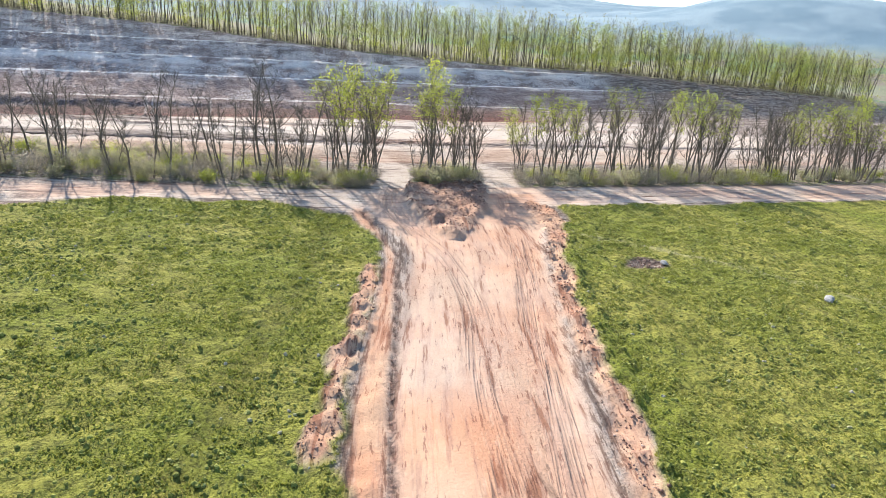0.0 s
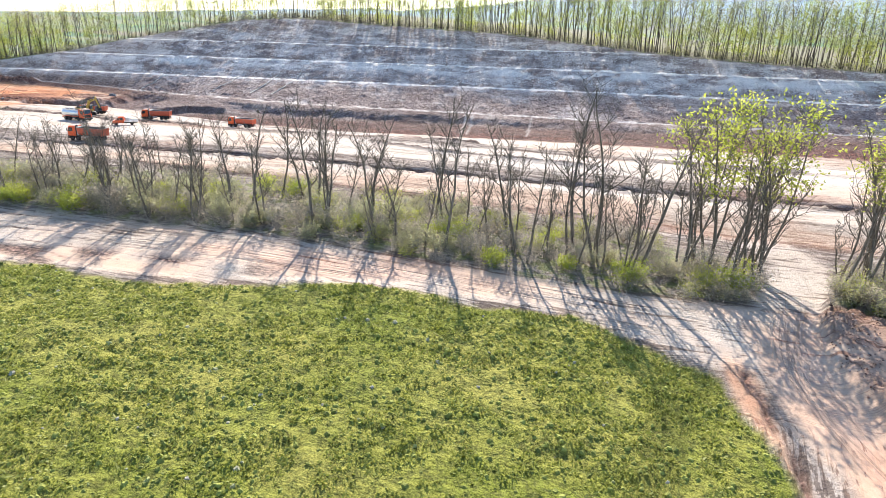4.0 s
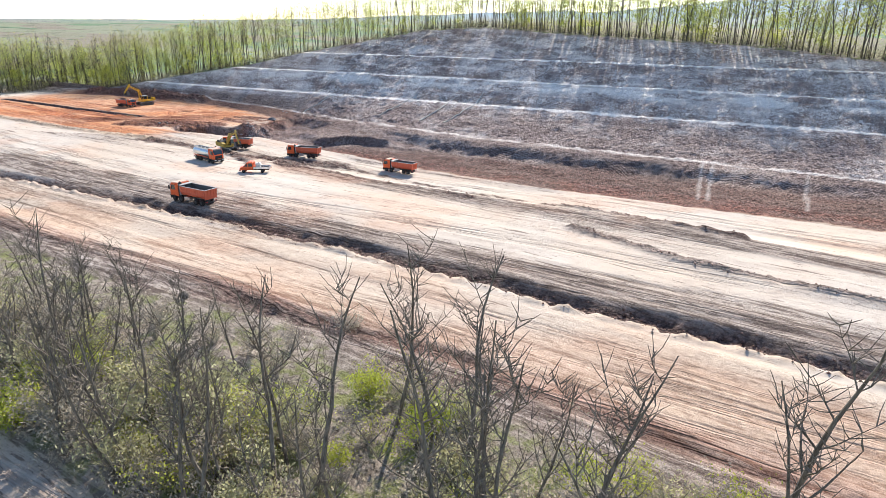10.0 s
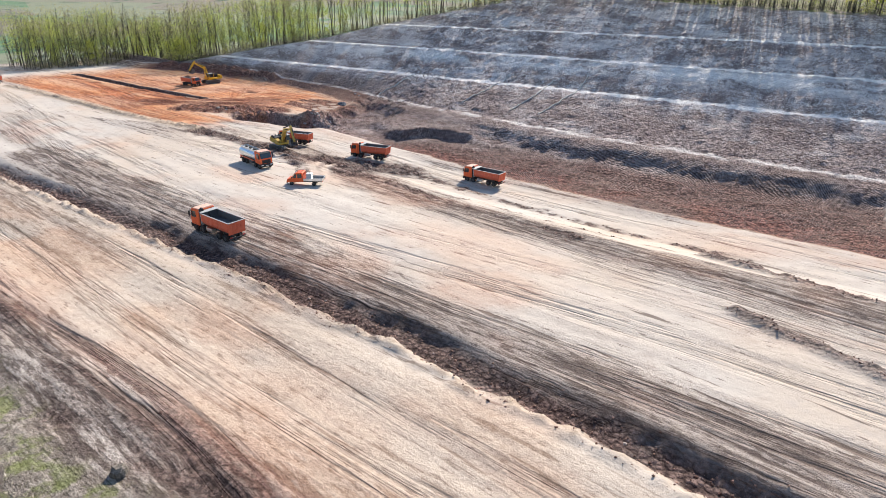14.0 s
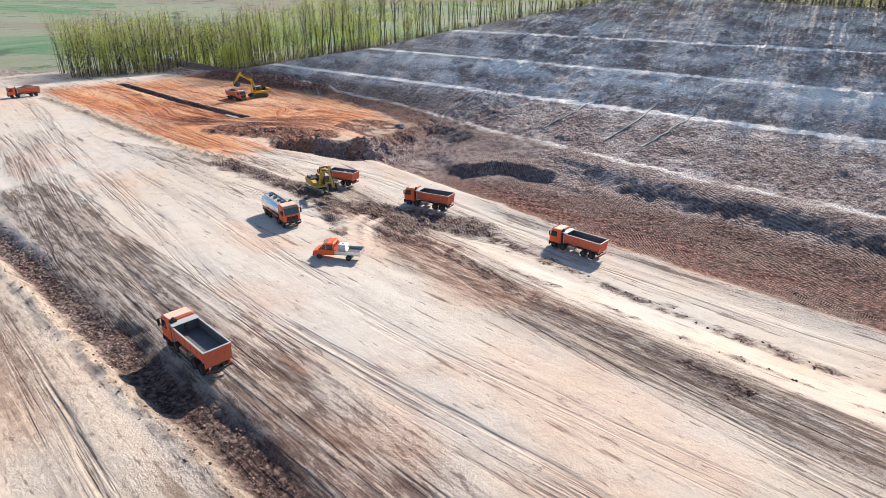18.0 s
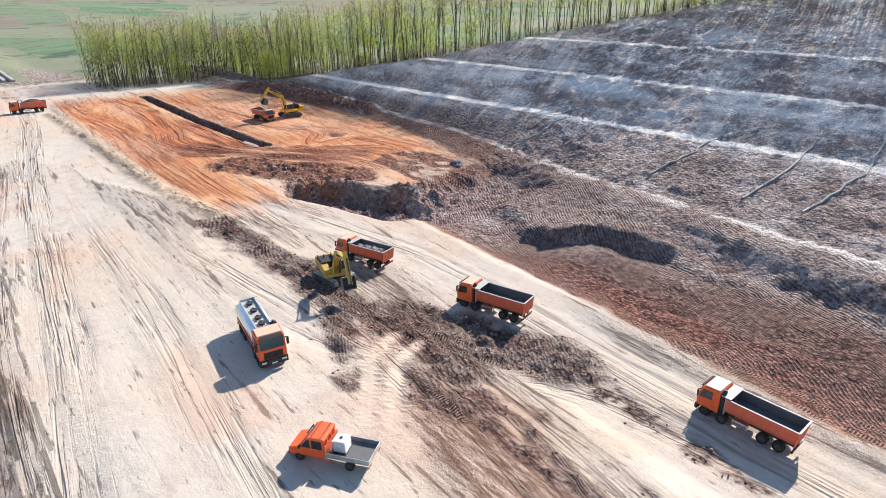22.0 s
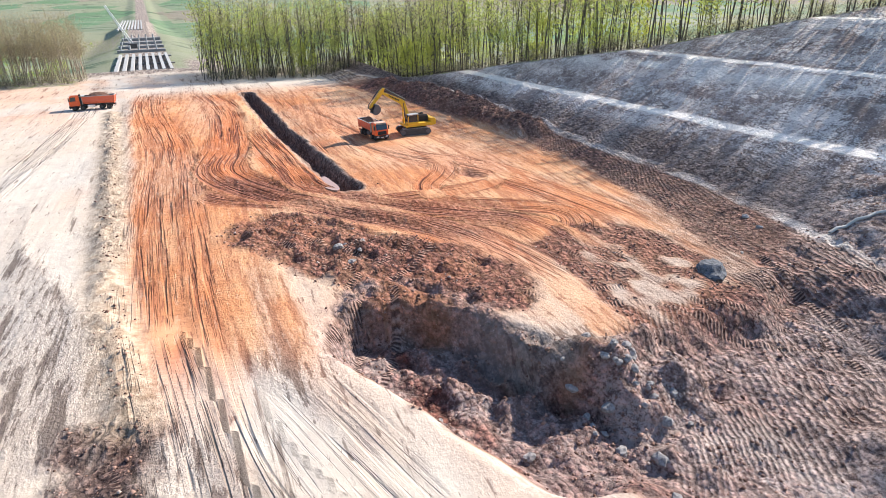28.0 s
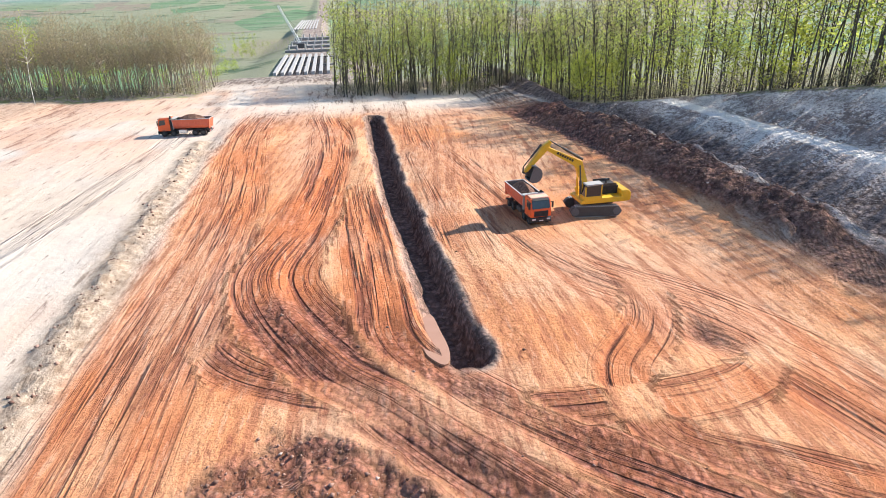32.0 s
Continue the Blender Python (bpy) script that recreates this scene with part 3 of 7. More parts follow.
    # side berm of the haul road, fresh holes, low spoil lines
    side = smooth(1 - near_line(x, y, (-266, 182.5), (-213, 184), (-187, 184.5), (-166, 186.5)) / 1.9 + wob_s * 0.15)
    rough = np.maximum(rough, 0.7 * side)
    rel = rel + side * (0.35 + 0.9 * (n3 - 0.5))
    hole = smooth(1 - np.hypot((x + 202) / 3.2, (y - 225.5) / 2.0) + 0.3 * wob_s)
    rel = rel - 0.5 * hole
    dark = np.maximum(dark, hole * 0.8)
    spoil = smooth(1.2 - near_line(x, y, (-56, 190), (-41.5, 186), (-26.5, 183)) / 1.5 + wob_s * 0.3)
    spoil = np.maximum(spoil, 0.8 * smooth(1.2 - near_line(x, y, (-48, 172), (-30, 166.5), (0, 166)) / 1.3 + wob_s * 0.3))
    rel = rel + spoil * (0.55 + 0.9 * (n3 - 0.4))
    rough = np.maximum(rough, 0.8 * spoil)
    dark = np.maximum(dark, np.maximum(spoil * 0.95, 0.3 * side * smooth((n3 - 0.5) * 5)))
    z = z + rel * near
    masks = (red * near, dark * near + 0.9 * bank_shade, grey * near, grass, dust * near, litter, far, rough * near)
    ribbed = np.clip(np.maximum(pitm * (1 - slope) * (1 - rubble) * smooth((y - 211 - 0.12 * (x + 160)) / 3 + smooth((x + 150) / 6) * 9), 0.45 * slope * smooth((259 - y) / 4) * smooth((n1 - 0.45) * 6)) + 0.5 * foot * (1 - heap) + 0.6 * churn3 + 0.4 * churn, 0, 1) * (1 - crest) * near
    return z, masks, along, across, path, ribbed, (run, off, lane), crawl[:3], brown * near, tan * near


def ground_at(x, y):
    z = land(np.array([float(x)]), np.array([float(y)]))
    return float(z[0][0])


def base_at(x, y):
    return float(smooth_ground(np.array([float(x)]), np.array([float(y)]))[0])

# ---- materials ----
class Nodes:
    """Short forms for building a node material."""

    def __init__(self, name, rough=0.8, metal=0.0, spec=0.5):
        self.mat = bpy.data.materials.new(name)
        self.mat.use_nodes = True
        self.t = self.mat.node_tree
        self.b = self.t.nodes["Principled BSDF"]
        self.b.inputs["Roughness"].default_value = rough
        self.b.inputs["Metallic"].default_value = metal
        self.b.inputs["Specular IOR Level"].default_value = spec

    def node(self, kind, **inputs):
        n = self.t.nodes.new(kind)
        for k, v in inputs.items():
            self.put(n.inputs[k.replace("_", " ")], v)
        return n

    def put(self, socket, v):
        if isinstance(v, bpy.types.NodeSocket):
            self.t.links.new(v, socket)
        elif isinstance(v, (tuple, list)) and len(v) == 3 and socket.type == "RGBA":
            socket.default_value = (*v, 1)
        else:
            socket.default_value = v

    def attr(self, name, out="Color"):
        n = self.node("ShaderNodeAttribute")
        n.attribute_name = name
        return n.outputs[out]

    def noise(self, vec, scale, detail=3.0, rough=0.55):
        return self.node("ShaderNodeTexNoise", Vector=vec, Scale=scale, Detail=detail, Roughness=rough).outputs[0]

    def mix(self, f, a, b, blend="MIX"):
        n = self.t.nodes.new("ShaderNodeMix")
        n.data_type = "RGBA"
        n.blend_type = blend
        self.put(n.inputs[0], f)
        self.put(n.inputs[6], a)
        self.put(n.inputs[7], b)
        return n.outputs[2]

    def math(self, op, a, b=0.0, clamp=False):
        n = self.t.nodes.new("ShaderNodeMath")
        n.operation, n.use_clamp = op, clamp
        self.put(n.inputs[0], a)
        self.put(n.inputs[1], b)
        return n.outputs[0]

    def ramp(self, f, lo, hi, a=0.0, b=1.0):
        n = self.node("ShaderNodeMapRange")
        for k, v in zip(("Value", "From Min", "From Max", "To Min", "To Max"), (f, lo, hi, a, b)):
            self.put(n.inputs[k], v)
        return n.outputs[0]

    def scaled(self, vec, x, y, z):
        n = self.node("ShaderNodeMapping", Vector=vec)
        n.inputs["Scale"].default_value = (x, y, z)
        return n.outputs[0]

    def position(self):
        return self.node("ShaderNodeNewGeometry").outputs["Position"]

    def local(self):
        return self.node("ShaderNodeTexCoord").outputs["Object"]

    def bump(self, h, strength, distance):
        n = self.node("ShaderNodeBump", Height=h, Strength=strength, Distance=distance)
        self.put(self.b.inputs["Normal"], n.outputs[0])

    def colour(self, c):
        self.put(self.b.inputs["Base Color"], c)
        return self.mat


def ground_material():
    m = Nodes("earth", 0.95, 0.0, 0.15)
    p = m.position()
    sep = m.node("ShaderNodeSeparateColor", Color=m.attr("soil_a")).outputs
    red, dark, grey = sep[0], sep[1], sep[2]
    grass = m.attr("soil_a", "Alpha")
    sep2 = m.node("ShaderNodeSeparateColor", Color=m.attr("soil_b")).outputs
    dust, litter, far = sep2[0], sep2[1], sep2[2]
    flow = m.attr("flow", "Vector")
    path = m.attr("soil_b", "Alpha")
    broad = m.noise(m.scaled(flow, 0.02, 0.22, 1), 1.0, 4, 0.6)
    patch = m.noise(p, 0.08, 5, 0.6)
    mid = m.noise(p, 0.45, 5, 0.65)
    fine = m.noise(p, 1.3, 6, 0.72)
    grit = m.noise(p, 5.0, 4, 0.75)
    lane_v = m.attr("lane", "Vector")
    lane_xyz = m.node("ShaderNodeSeparateXYZ", Vector=lane_v).outputs
    lane_on = lane_xyz[2]
    lane_uv = m.node("ShaderNodeCombineXYZ", X=lane_xyz[0], Y=lane_xyz[1]).outputs[0]
    ruts = m.noise(m.scaled(lane_uv, 0.035, 1.0, 1), 1.0, 2, 0.6)
    fine_ruts = m.noise(m.scaled(lane_uv, 0.07, 3.1, 1), 1.0, 3, 0.6)
    tread = m.noise(m.scaled(lane_uv, 2.2, 0.9, 1), 1.0, 2, 0.5)
    rut_on = m.math("MULTIPLY", lane_on, m.ramp(ruts, 0.42, 0.48, 1.0, 0.0))
    fine_on = m.math("MULTIPLY", lane_on, m.ramp(fine_ruts, 0.42, 0.47, 1.0, 0.0))
    scuff = m.noise(m.scaled(flow, 0.085, 0.85, 1), 1.0, 5, 0.62)
    flecks = m.noise(m.scaled(flow, 0.40, 2.0, 1), 1.0, 5, 0.66)
    c = m.mix(m.ramp(broad, 0.38, 0.62), (0.40, 0.32, 0.265), (0.50, 0.42, 0.355))
    c = m.mix(m.math("MULTIPLY", m.ramp(patch, 0.5, 0.66), 0.3), c, (0.47, 0.315, 0.21))
    dust_c = m.mix(m.ramp(m.noise(p, 0.035, 3), 0.42, 0.6), (0.56, 0.487, 0.41), (0.575, 0.47, 0.37))
    c = m.mix(m.math("MULTIPLY", dust, m.ramp(mid, 0.34, 0.52, 0.45, 1.0)), c, dust_c)
    soft = m.math("MULTIPLY", dust, 0.135)
    worn_c = m.mix(m.ramp(broad, 0.40, 0.58), (0.25, 0.185, 0.148), (0.41, 0.325, 0.265))
    worn_c = m.mix(m.ramp(m.noise(m.scaled(flow, 0.05, 1.7, 1), 1.0, 4, 0.65), 0.44, 0.56), worn_c, (0.46, 0.375, 0.31))
    c = m.mix(m.math("MULTIPLY", m.attr("brown", "Fac"), m.ramp(mid, 0.36, 0.54, 0.35, 0.85)), c, worn_c)
    c = m.mix(m.ramp(m.math("ADD", scuff, soft), 0.465, 0.515, 0.85, 0.0), c, (0.155, 0.113, 0.09))
    c = m.mix(m.ramp(m.math("ADD", flecks, soft), 0.475, 0.50, 0.7, 0.0), c, (0.115, 0.08, 0.066))
    c = m.mix(m.ramp(m.math("SUBTRACT", flecks, soft), 0.55, 0.60, 0.0, 0.4), c, (0.64, 0.55, 0.47))
    hair = m.noise(m.scaled(flow, 0.06, 1.9, 1), 1.0, 4, 0.68)
    hair_on = m.math("MULTIPLY", m.ramp(m.noise(m.scaled(flow, 0.03, 0.16, 1), 1.0, 3, 0.6), 0.45, 0.57), m.ramp(dust, 0.3, 1.0, 1.0, 0.35))
    c = m.mix(m.math("MULTIPLY", hair_on, m.ramp(hair, 0.37, 0.40, 0.6, 0.0)), c, (0.13, 0.093, 0.073))
    c = m.mix(m.math("MULTIPLY", hair_on, m.ramp(hair, 0.60, 0.64, 0.0, 0.4)), c, (0.62, 0.53, 0.45))
    rut_gap = m.ramp(m.noise(m.scaled(lane_uv, 0.06, 0.5, 1), 1.0, 3), 0.43, 0.54, 0.12, 1.0)
    rut_on = m.math("MULTIPLY", rut_on, rut_gap)
    fine_on = m.math("MULTIPLY", fine_on, rut_gap)
    calm = m.ramp(dust, 0.5, 1.0, 1.0, 0.3)
    # grooves also darkened in colour, standing in for the shadow in each rut
    c = m.mix(m.math("MULTIPLY", m.math("MULTIPLY", rut_on, calm), 0.6), c, (0.19, 0.138, 0.11))
    c = m.mix(m.math("MULTIPLY", m.math("MULTIPLY", fine_on, calm), 0.7), c, (0.15, 0.108, 0.088))
    peach = m.mix(m.ramp(patch, 0.42, 0.58), (0.66, 0.36, 0.19), (0.60, 0.245, 0.10))
    redc = m.mix(m.ramp(scuff, 0.40, 0.50, 0.75, 0.0), peach, (0.40, 0.15, 0.075))
    redc = m.mix(m.math("MULTIPLY", lane_on, m.ramp(broad, 0.35, 0.55, 0.45, 0.9)), redc, (0.50, 0.150, 0.052))
    redc = m.mix(m.math("MULTIPLY", rut_on, 0.85), redc, (0.27, 0.085, 0.045))
    redc = m.mix(m.math("MULTIPLY", fine_on, 0.9), redc, (0.20, 0.06, 0.034))
    redc = m.mix(m.ramp(flecks, 0.38, 0.42, 0.7, 0.0), redc, (0.28, 0.09, 0.05))
    redc = m.mix(m.ramp(flecks, 0.57, 0.62, 0.0, 0.3), redc, (0.72, 0.46, 0.30))
    c = m.mix(m.math("MULTIPLY", red, 0.95), c, redc)
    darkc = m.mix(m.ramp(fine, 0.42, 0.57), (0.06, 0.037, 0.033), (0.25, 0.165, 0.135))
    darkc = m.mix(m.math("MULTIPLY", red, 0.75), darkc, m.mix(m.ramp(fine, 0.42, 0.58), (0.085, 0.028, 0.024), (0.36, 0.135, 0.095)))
    darkc = m.mix(m.ramp(grit, 0.56, 0.72, 0.0, 0.75), darkc, (0.36, 0.27, 0.235))
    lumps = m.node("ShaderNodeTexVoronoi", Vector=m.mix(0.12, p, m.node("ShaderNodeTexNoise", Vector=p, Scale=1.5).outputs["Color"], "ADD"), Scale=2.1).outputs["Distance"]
    # gaps between clods near black: crevice shade put into the colour
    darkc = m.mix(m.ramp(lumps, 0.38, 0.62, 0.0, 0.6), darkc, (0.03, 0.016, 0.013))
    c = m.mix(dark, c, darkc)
    c = m.mix(m.math("MULTIPLY", m.attr("tan", "Fac"), 0.9), c, m.mix(m.ramp(fine, 0.4, 0.58), (0.32, 0.225, 0.15), (0.55, 0.425, 0.31)))
    mixed = m.math("ADD", m.math("MULTIPLY", fine, 0.5), m.math("MULTIPLY", grit, 0.5))
    broken_pale = m.math("ADD", mixed, m.math("MULTIPLY", m.math("SUBTRACT", m.noise(m.scaled(p, 0.10, 0.16, 0.16), 1.0, 4, 0.6), 0.5), 0.55))
    greyc = m.mix(m.ramp(broken_pale, 0.46, 0.54), (0.24, 0.178, 0.155), (0.84, 0.74, 0.67))
    greyc = m.mix(m.ramp(m.noise(m.scaled(p, 0.5, 0.05, 0.05), 1.0, 5, 0.65), 0.46, 0.62, 0, 0.35), greyc, (0.66, 0.56, 0.50))
    greyc = m.mix(m.ramp(m.noise(m.scaled(p, 1.6, 0.10, 0.10), 1.0, 4, 0.65), 0.36, 0.43, 0.4, 0.0), greyc, (0.17, 0.13, 0.12))
    greyc = m.mix(m.ramp(mid, 0.38, 0.46, 0.35, 0.0), greyc, (0.22, 0.165, 0.15))
    greyc = m.mix(m.ramp(m.noise(m.scaled(p, 0.03, 0.35, 0.35), 1.0, 5, 0.6), 0.42, 0.56, 0.4, 0.0), greyc, (0.30, 0.22, 0.20))
    low_clay = m.ramp(m.node("ShaderNodeSeparateXYZ", Vector=p).outputs[2], 1.5, 5.5, 0.8, 0.0)
    greyc = m.mix(m.math("MULTIPLY", low_clay, m.ramp(patch, 0.36, 0.56)), greyc, m.mix(m.ramp(fine, 0.43, 0.56), (0.11, 0.075, 0.068), (0.42, 0.32, 0.29)))
    c = m.mix(grey, c, greyc)
    c = m.mix(m.math("MULTIPLY", m.attr("berm", "Fac"), m.ramp(fine, 0.3, 0.5, 0.7, 1.0)), c, (0.90, 0.83, 0.76))
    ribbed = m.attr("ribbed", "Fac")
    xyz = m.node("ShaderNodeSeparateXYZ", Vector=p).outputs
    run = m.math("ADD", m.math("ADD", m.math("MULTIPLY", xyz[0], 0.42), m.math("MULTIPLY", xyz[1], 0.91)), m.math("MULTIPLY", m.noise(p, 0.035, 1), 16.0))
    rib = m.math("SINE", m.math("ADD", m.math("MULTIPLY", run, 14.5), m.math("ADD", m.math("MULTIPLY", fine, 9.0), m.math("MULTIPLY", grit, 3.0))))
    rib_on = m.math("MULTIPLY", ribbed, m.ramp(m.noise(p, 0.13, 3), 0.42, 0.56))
    # rib troughs dark, crests pale: relief shading put into the colour
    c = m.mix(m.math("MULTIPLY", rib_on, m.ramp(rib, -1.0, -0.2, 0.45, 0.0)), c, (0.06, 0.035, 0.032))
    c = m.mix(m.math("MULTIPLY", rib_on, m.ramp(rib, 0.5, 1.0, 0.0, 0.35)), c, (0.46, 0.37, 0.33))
    crawl = m.node("ShaderNodeSeparateXYZ", Vector=m.attr("crawl", "Vector")).outputs
    belt_off = m.math("ABSOLUTE", m.math("SUBTRACT", m.math("ABSOLUTE", crawl[1]), 1.2))
    belt_on = m.math("MULTIPLY", m.ramp(m.math("ADD", belt_off, m.math("MULTIPLY", fine, 0.3)), 0.44, 0.54, 1.0, 0.0), m.math("MULTIPLY", m.ramp(crawl[2], 0.15, 0.5), m.ramp(dark, 0.1, 0.6)))
    belt_on = m.math("MULTIPLY", belt_on, m.ramp(mid, 0.38, 0.48))
    bars = m.math("SINE", m.math("MULTIPLY", crawl[0], 23.0))
    # tread bars get groove shade and lit edges painted along with their bump
    c = m.mix(m.math("MULTIPLY", belt_on, m.ramp(bars, -0.6, 0.1, 0.7, 0.0)), c, (0.06, 0.03, 0.025))
    c = m.mix(m.math("MULTIPLY", belt_on, m.ramp(bars, 0.1, 0.8, 0.0, 0.5)), c, (0.46, 0.31, 0.24))
    gr = m.mix(m.ramp(patch, 0.38, 0.6), (0.225, 0.25, 0.035), (0.35, 0.325, 0.07))
    gr = m.mix(m.ramp(fine, 0.40, 0.52, 0.8, 0.0), gr, (0.10, 0.105, 0.025))
    gr = m.mix(m.ramp(grit, 0.5, 0.72, 0, 0.45), gr, (0.42, 0.41, 0.12))
    c = m.mix(grass, c, gr)
    c = m.mix(m.math("MULTIPLY", path, 0.55), c, (0.42, 0.38, 0.22))
    litter_c = m.mix(m.ramp(fine, 0.36, 0.60), (0.12, 0.095, 0.07), (0.42, 0.355, 0.29))
    litter_c = m.mix(m.ramp(mid, 0.47, 0.56, 0, 0.75), litter_c, (0.20, 0.235, 0.055))
    c = m.mix(litter, c, litter_c)
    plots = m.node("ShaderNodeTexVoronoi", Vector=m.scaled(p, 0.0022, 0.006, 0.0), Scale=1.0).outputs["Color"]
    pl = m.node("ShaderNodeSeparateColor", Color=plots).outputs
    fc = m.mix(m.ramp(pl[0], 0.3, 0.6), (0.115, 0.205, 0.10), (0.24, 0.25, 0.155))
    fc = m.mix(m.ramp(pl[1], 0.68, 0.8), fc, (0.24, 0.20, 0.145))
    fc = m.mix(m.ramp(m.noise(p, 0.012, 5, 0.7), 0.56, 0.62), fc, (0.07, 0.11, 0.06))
    # pale tan streaks, partly field tone, partly haze painted over the distance
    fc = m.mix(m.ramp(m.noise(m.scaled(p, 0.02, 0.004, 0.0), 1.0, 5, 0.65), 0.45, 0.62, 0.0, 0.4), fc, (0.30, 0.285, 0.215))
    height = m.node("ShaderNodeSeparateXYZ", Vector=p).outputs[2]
    # hills turn pale blue with height: distance haze put into their colour
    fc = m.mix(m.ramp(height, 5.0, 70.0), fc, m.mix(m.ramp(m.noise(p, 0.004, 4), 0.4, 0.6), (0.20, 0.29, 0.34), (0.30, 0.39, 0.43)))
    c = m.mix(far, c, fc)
    c = m.mix(m.math("MULTIPLY", m.ramp(grit, 0.38, 0.48, 0.5, 0.0), m.ramp(dust, 0.0, 1.0, 1.0, 0.12)), c, (0.18, 0.15, 0.14), "MULTIPLY")
    red_calm = m.math("SUBTRACT", 1.0, m.math("MULTIPLY", red, 0.55))
    h = m.math("ADD", m.math("MULTIPLY", scuff, 0.6), m.math("ADD", m.math("MULTIPLY", fine, 0.8), m.math("ADD", m.math("MULTIPLY", grit, 0.4), m.math("ADD", m.math("MULTIPLY", flecks, 0.22), m.math("MULTIPLY", m.math("MULTIPLY", rib, rib_on), 0.20)))))
    rough_h = m.math("MULTIPLY", m.math("MULTIPLY", h, m.math("SUBTRACT", 1.0, m.math("MULTIPLY", dust, 0.82))), red_calm)
    groove = m.math("ADD", m.math("MULTIPLY", rut_on, 0.55), m.math("ADD", m.math("MULTIPLY", fine_on, 0.40), m.math("MULTIPLY", m.math("MULTIPLY", tread, lane_on), 0.30)))
    rough_h = m.math("SUBTRACT", rough_h, groove)
    rough_h = m.math("SUBTRACT", rough_h, m.math("MULTIPLY", m.math("MULTIPLY", lumps, m.math("MAXIMUM", dark, m.math("MULTIPLY", grey, 0.6))), 0.55))
    rough_h = m.math("ADD", rough_h, m.math("MULTIPLY", m.math("MULTIPLY", bars, belt_on), 0.12))
    rough_h = m.math("ADD", rough_h, m.math("MULTIPLY", m.math("MULTIPLY", m.noise(p, 0.75, 3, 0.6), grass), 1.6))
    m.bump(rough_h, 1.0, 0.5)
    return m.colour(c)


EARTH = ground_material()

# ---- ground ----
def graded(lo, hi, fine, reach, spots=()):
    """Places of the sheet's grid lines: fine between lo and hi, growing outwards."""
    mid = [lo]
    while mid[-1] < hi:
        step = fine
        for a, b, s in spots:
            if a <= mid[-1] < b:
                step = s
        mid.append(mid[-1] + step)
    out, step = [], fine * 2
    d = 0.0
    while d < reach:
        d += step
        step *= 1.13
        out.append(d)
    return np.array([lo - v for v in reversed(out)] + mid + [mid[-1] + v for v in out])


def build_ground():
    xs = graded(-330, 110, 0.8, 4300, ((-300, -100, 0.38), (-100, -20, 0.48), (-20, 60, 0.6)))
    ys = graded(22, 330, 0.85, 4300, ((28, 104, 0.6), (104, 126, 0.7), (126, 250, 0.38), (250, 300, 0.52)))
    gx, gy = np.meshgrid(xs, ys)
    x, y = gx.ravel(), gy.ravel()
    z, masks, along, across, path, ribbed, lane, crawl, brown, tan = land(x, y)
    n, m = len(xs), len(ys)
    idx = np.arange(n * m).reshape(m, n)
    quads = np.stack([idx[:-1, :-1], idx[:-1, 1:], idx[1:, 1:], idx[1:, :-1]], -1).reshape(-1, 4)
    me = bpy.data.meshes.new("ground")
    me.vertices.add(n * m)
    me.vertices.foreach_set("co", np.stack([x, y, z], 1).astype(np.float32).ravel())
    me.loops.add(quads.size)
    me.loops.foreach_set("vertex_index", quads.astype(np.int32).ravel())
    me.polygons.add(len(quads))
    me.polygons.foreach_set("loop_start", np.arange(0, quads.size, 4, dtype=np.int32))
    me.polygons.foreach_set("loop_total", np.full(len(quads), 4, dtype=np.int32))
    me.update()
    for name, cols in (("soil_a", masks[:4]), ("soil_b", (masks[4], masks[5], masks[6], path))):
        a = me.attributes.new(name, "FLOAT_COLOR", "POINT")
        a.data.foreach_set("color", np.clip(np.stack(cols, 1), 0, 1).astype(np.float32).ravel())
    a = me.attributes.new("flow", "FLOAT_VECTOR", "POINT")
    a.data.foreach_set("vector", np.stack([along, across, 0 * x], 1).astype(np.float32).ravel())
    a = me.attributes.new("lane", "FLOAT_VECTOR", "POINT")
    a.data.foreach_set("vector", np.stack(lane, 1).astype(np.float32).ravel())
    a = me.attributes.new("crawl", "FLOAT_VECTOR", "POINT")
    a.data.foreach_set("vector", np.stack(crawl, 1).astype(np.float32).ravel())
    s = bench_shift(x)
    berm = np.zeros_like(x)
    for y0 in (261.6, 276.6, 291.6):
        berm = np.maximum(berm, smooth((1.75 - np.abs(y - y0 - s + 0.8 * (fbm(x / 6, y * 0, 23) - 0.5))) / 0.5))
    berm = np.maximum(berm, 0.85 * smooth(1 - np.abs(y - 272.8 - s) / 4.5) * smooth((fbm(x / 7, y / 2.5, 24) - 0.34) * 5))
    l0 = by(x, (-300, 240.3), (-260, 245.3), (-212, 246.4), (-183, 247.2), (-150, 242.3), (-100, 239.8), (40, 239.3))
    berm = np.maximum(berm, 0.9 * smooth((1.5 - np.abs(y - l0 + 1.2 * (fbm(x / 4, y * 0, 26) - 0.5))) / 0.9) * smooth((fbm(x / 5, y / 2, 25) - 0.3) * 5)) * masks[2]
    chutes = np.minimum(np.minimum(near_line(x, y, (-40.2, 239), (-37.4, 217)), near_line(x, y, (-38.2, 241), (-35.6, 217))), near_line(x, y, (-19.2, 241), (-18.4, 218)))
    berm = np.maximum(berm, 0.36 * smooth((0.55 - chutes + 0.7 * (fbm(x, y / 3, 27) - 0.5)) / 0.4))
    a = me.attributes.new("berm", "FLOAT", "POINT")
    a.data.foreach_set("value", berm.astype(np.float32))
    for name, values in (("ribbed", ribbed), ("brown", brown), ("tan", tan)):
        a = me.attributes.new(name, "FLOAT", "POINT")
        a.data.foreach_set("value", values.astype(np.float32))
    me.materials.append(EARTH)
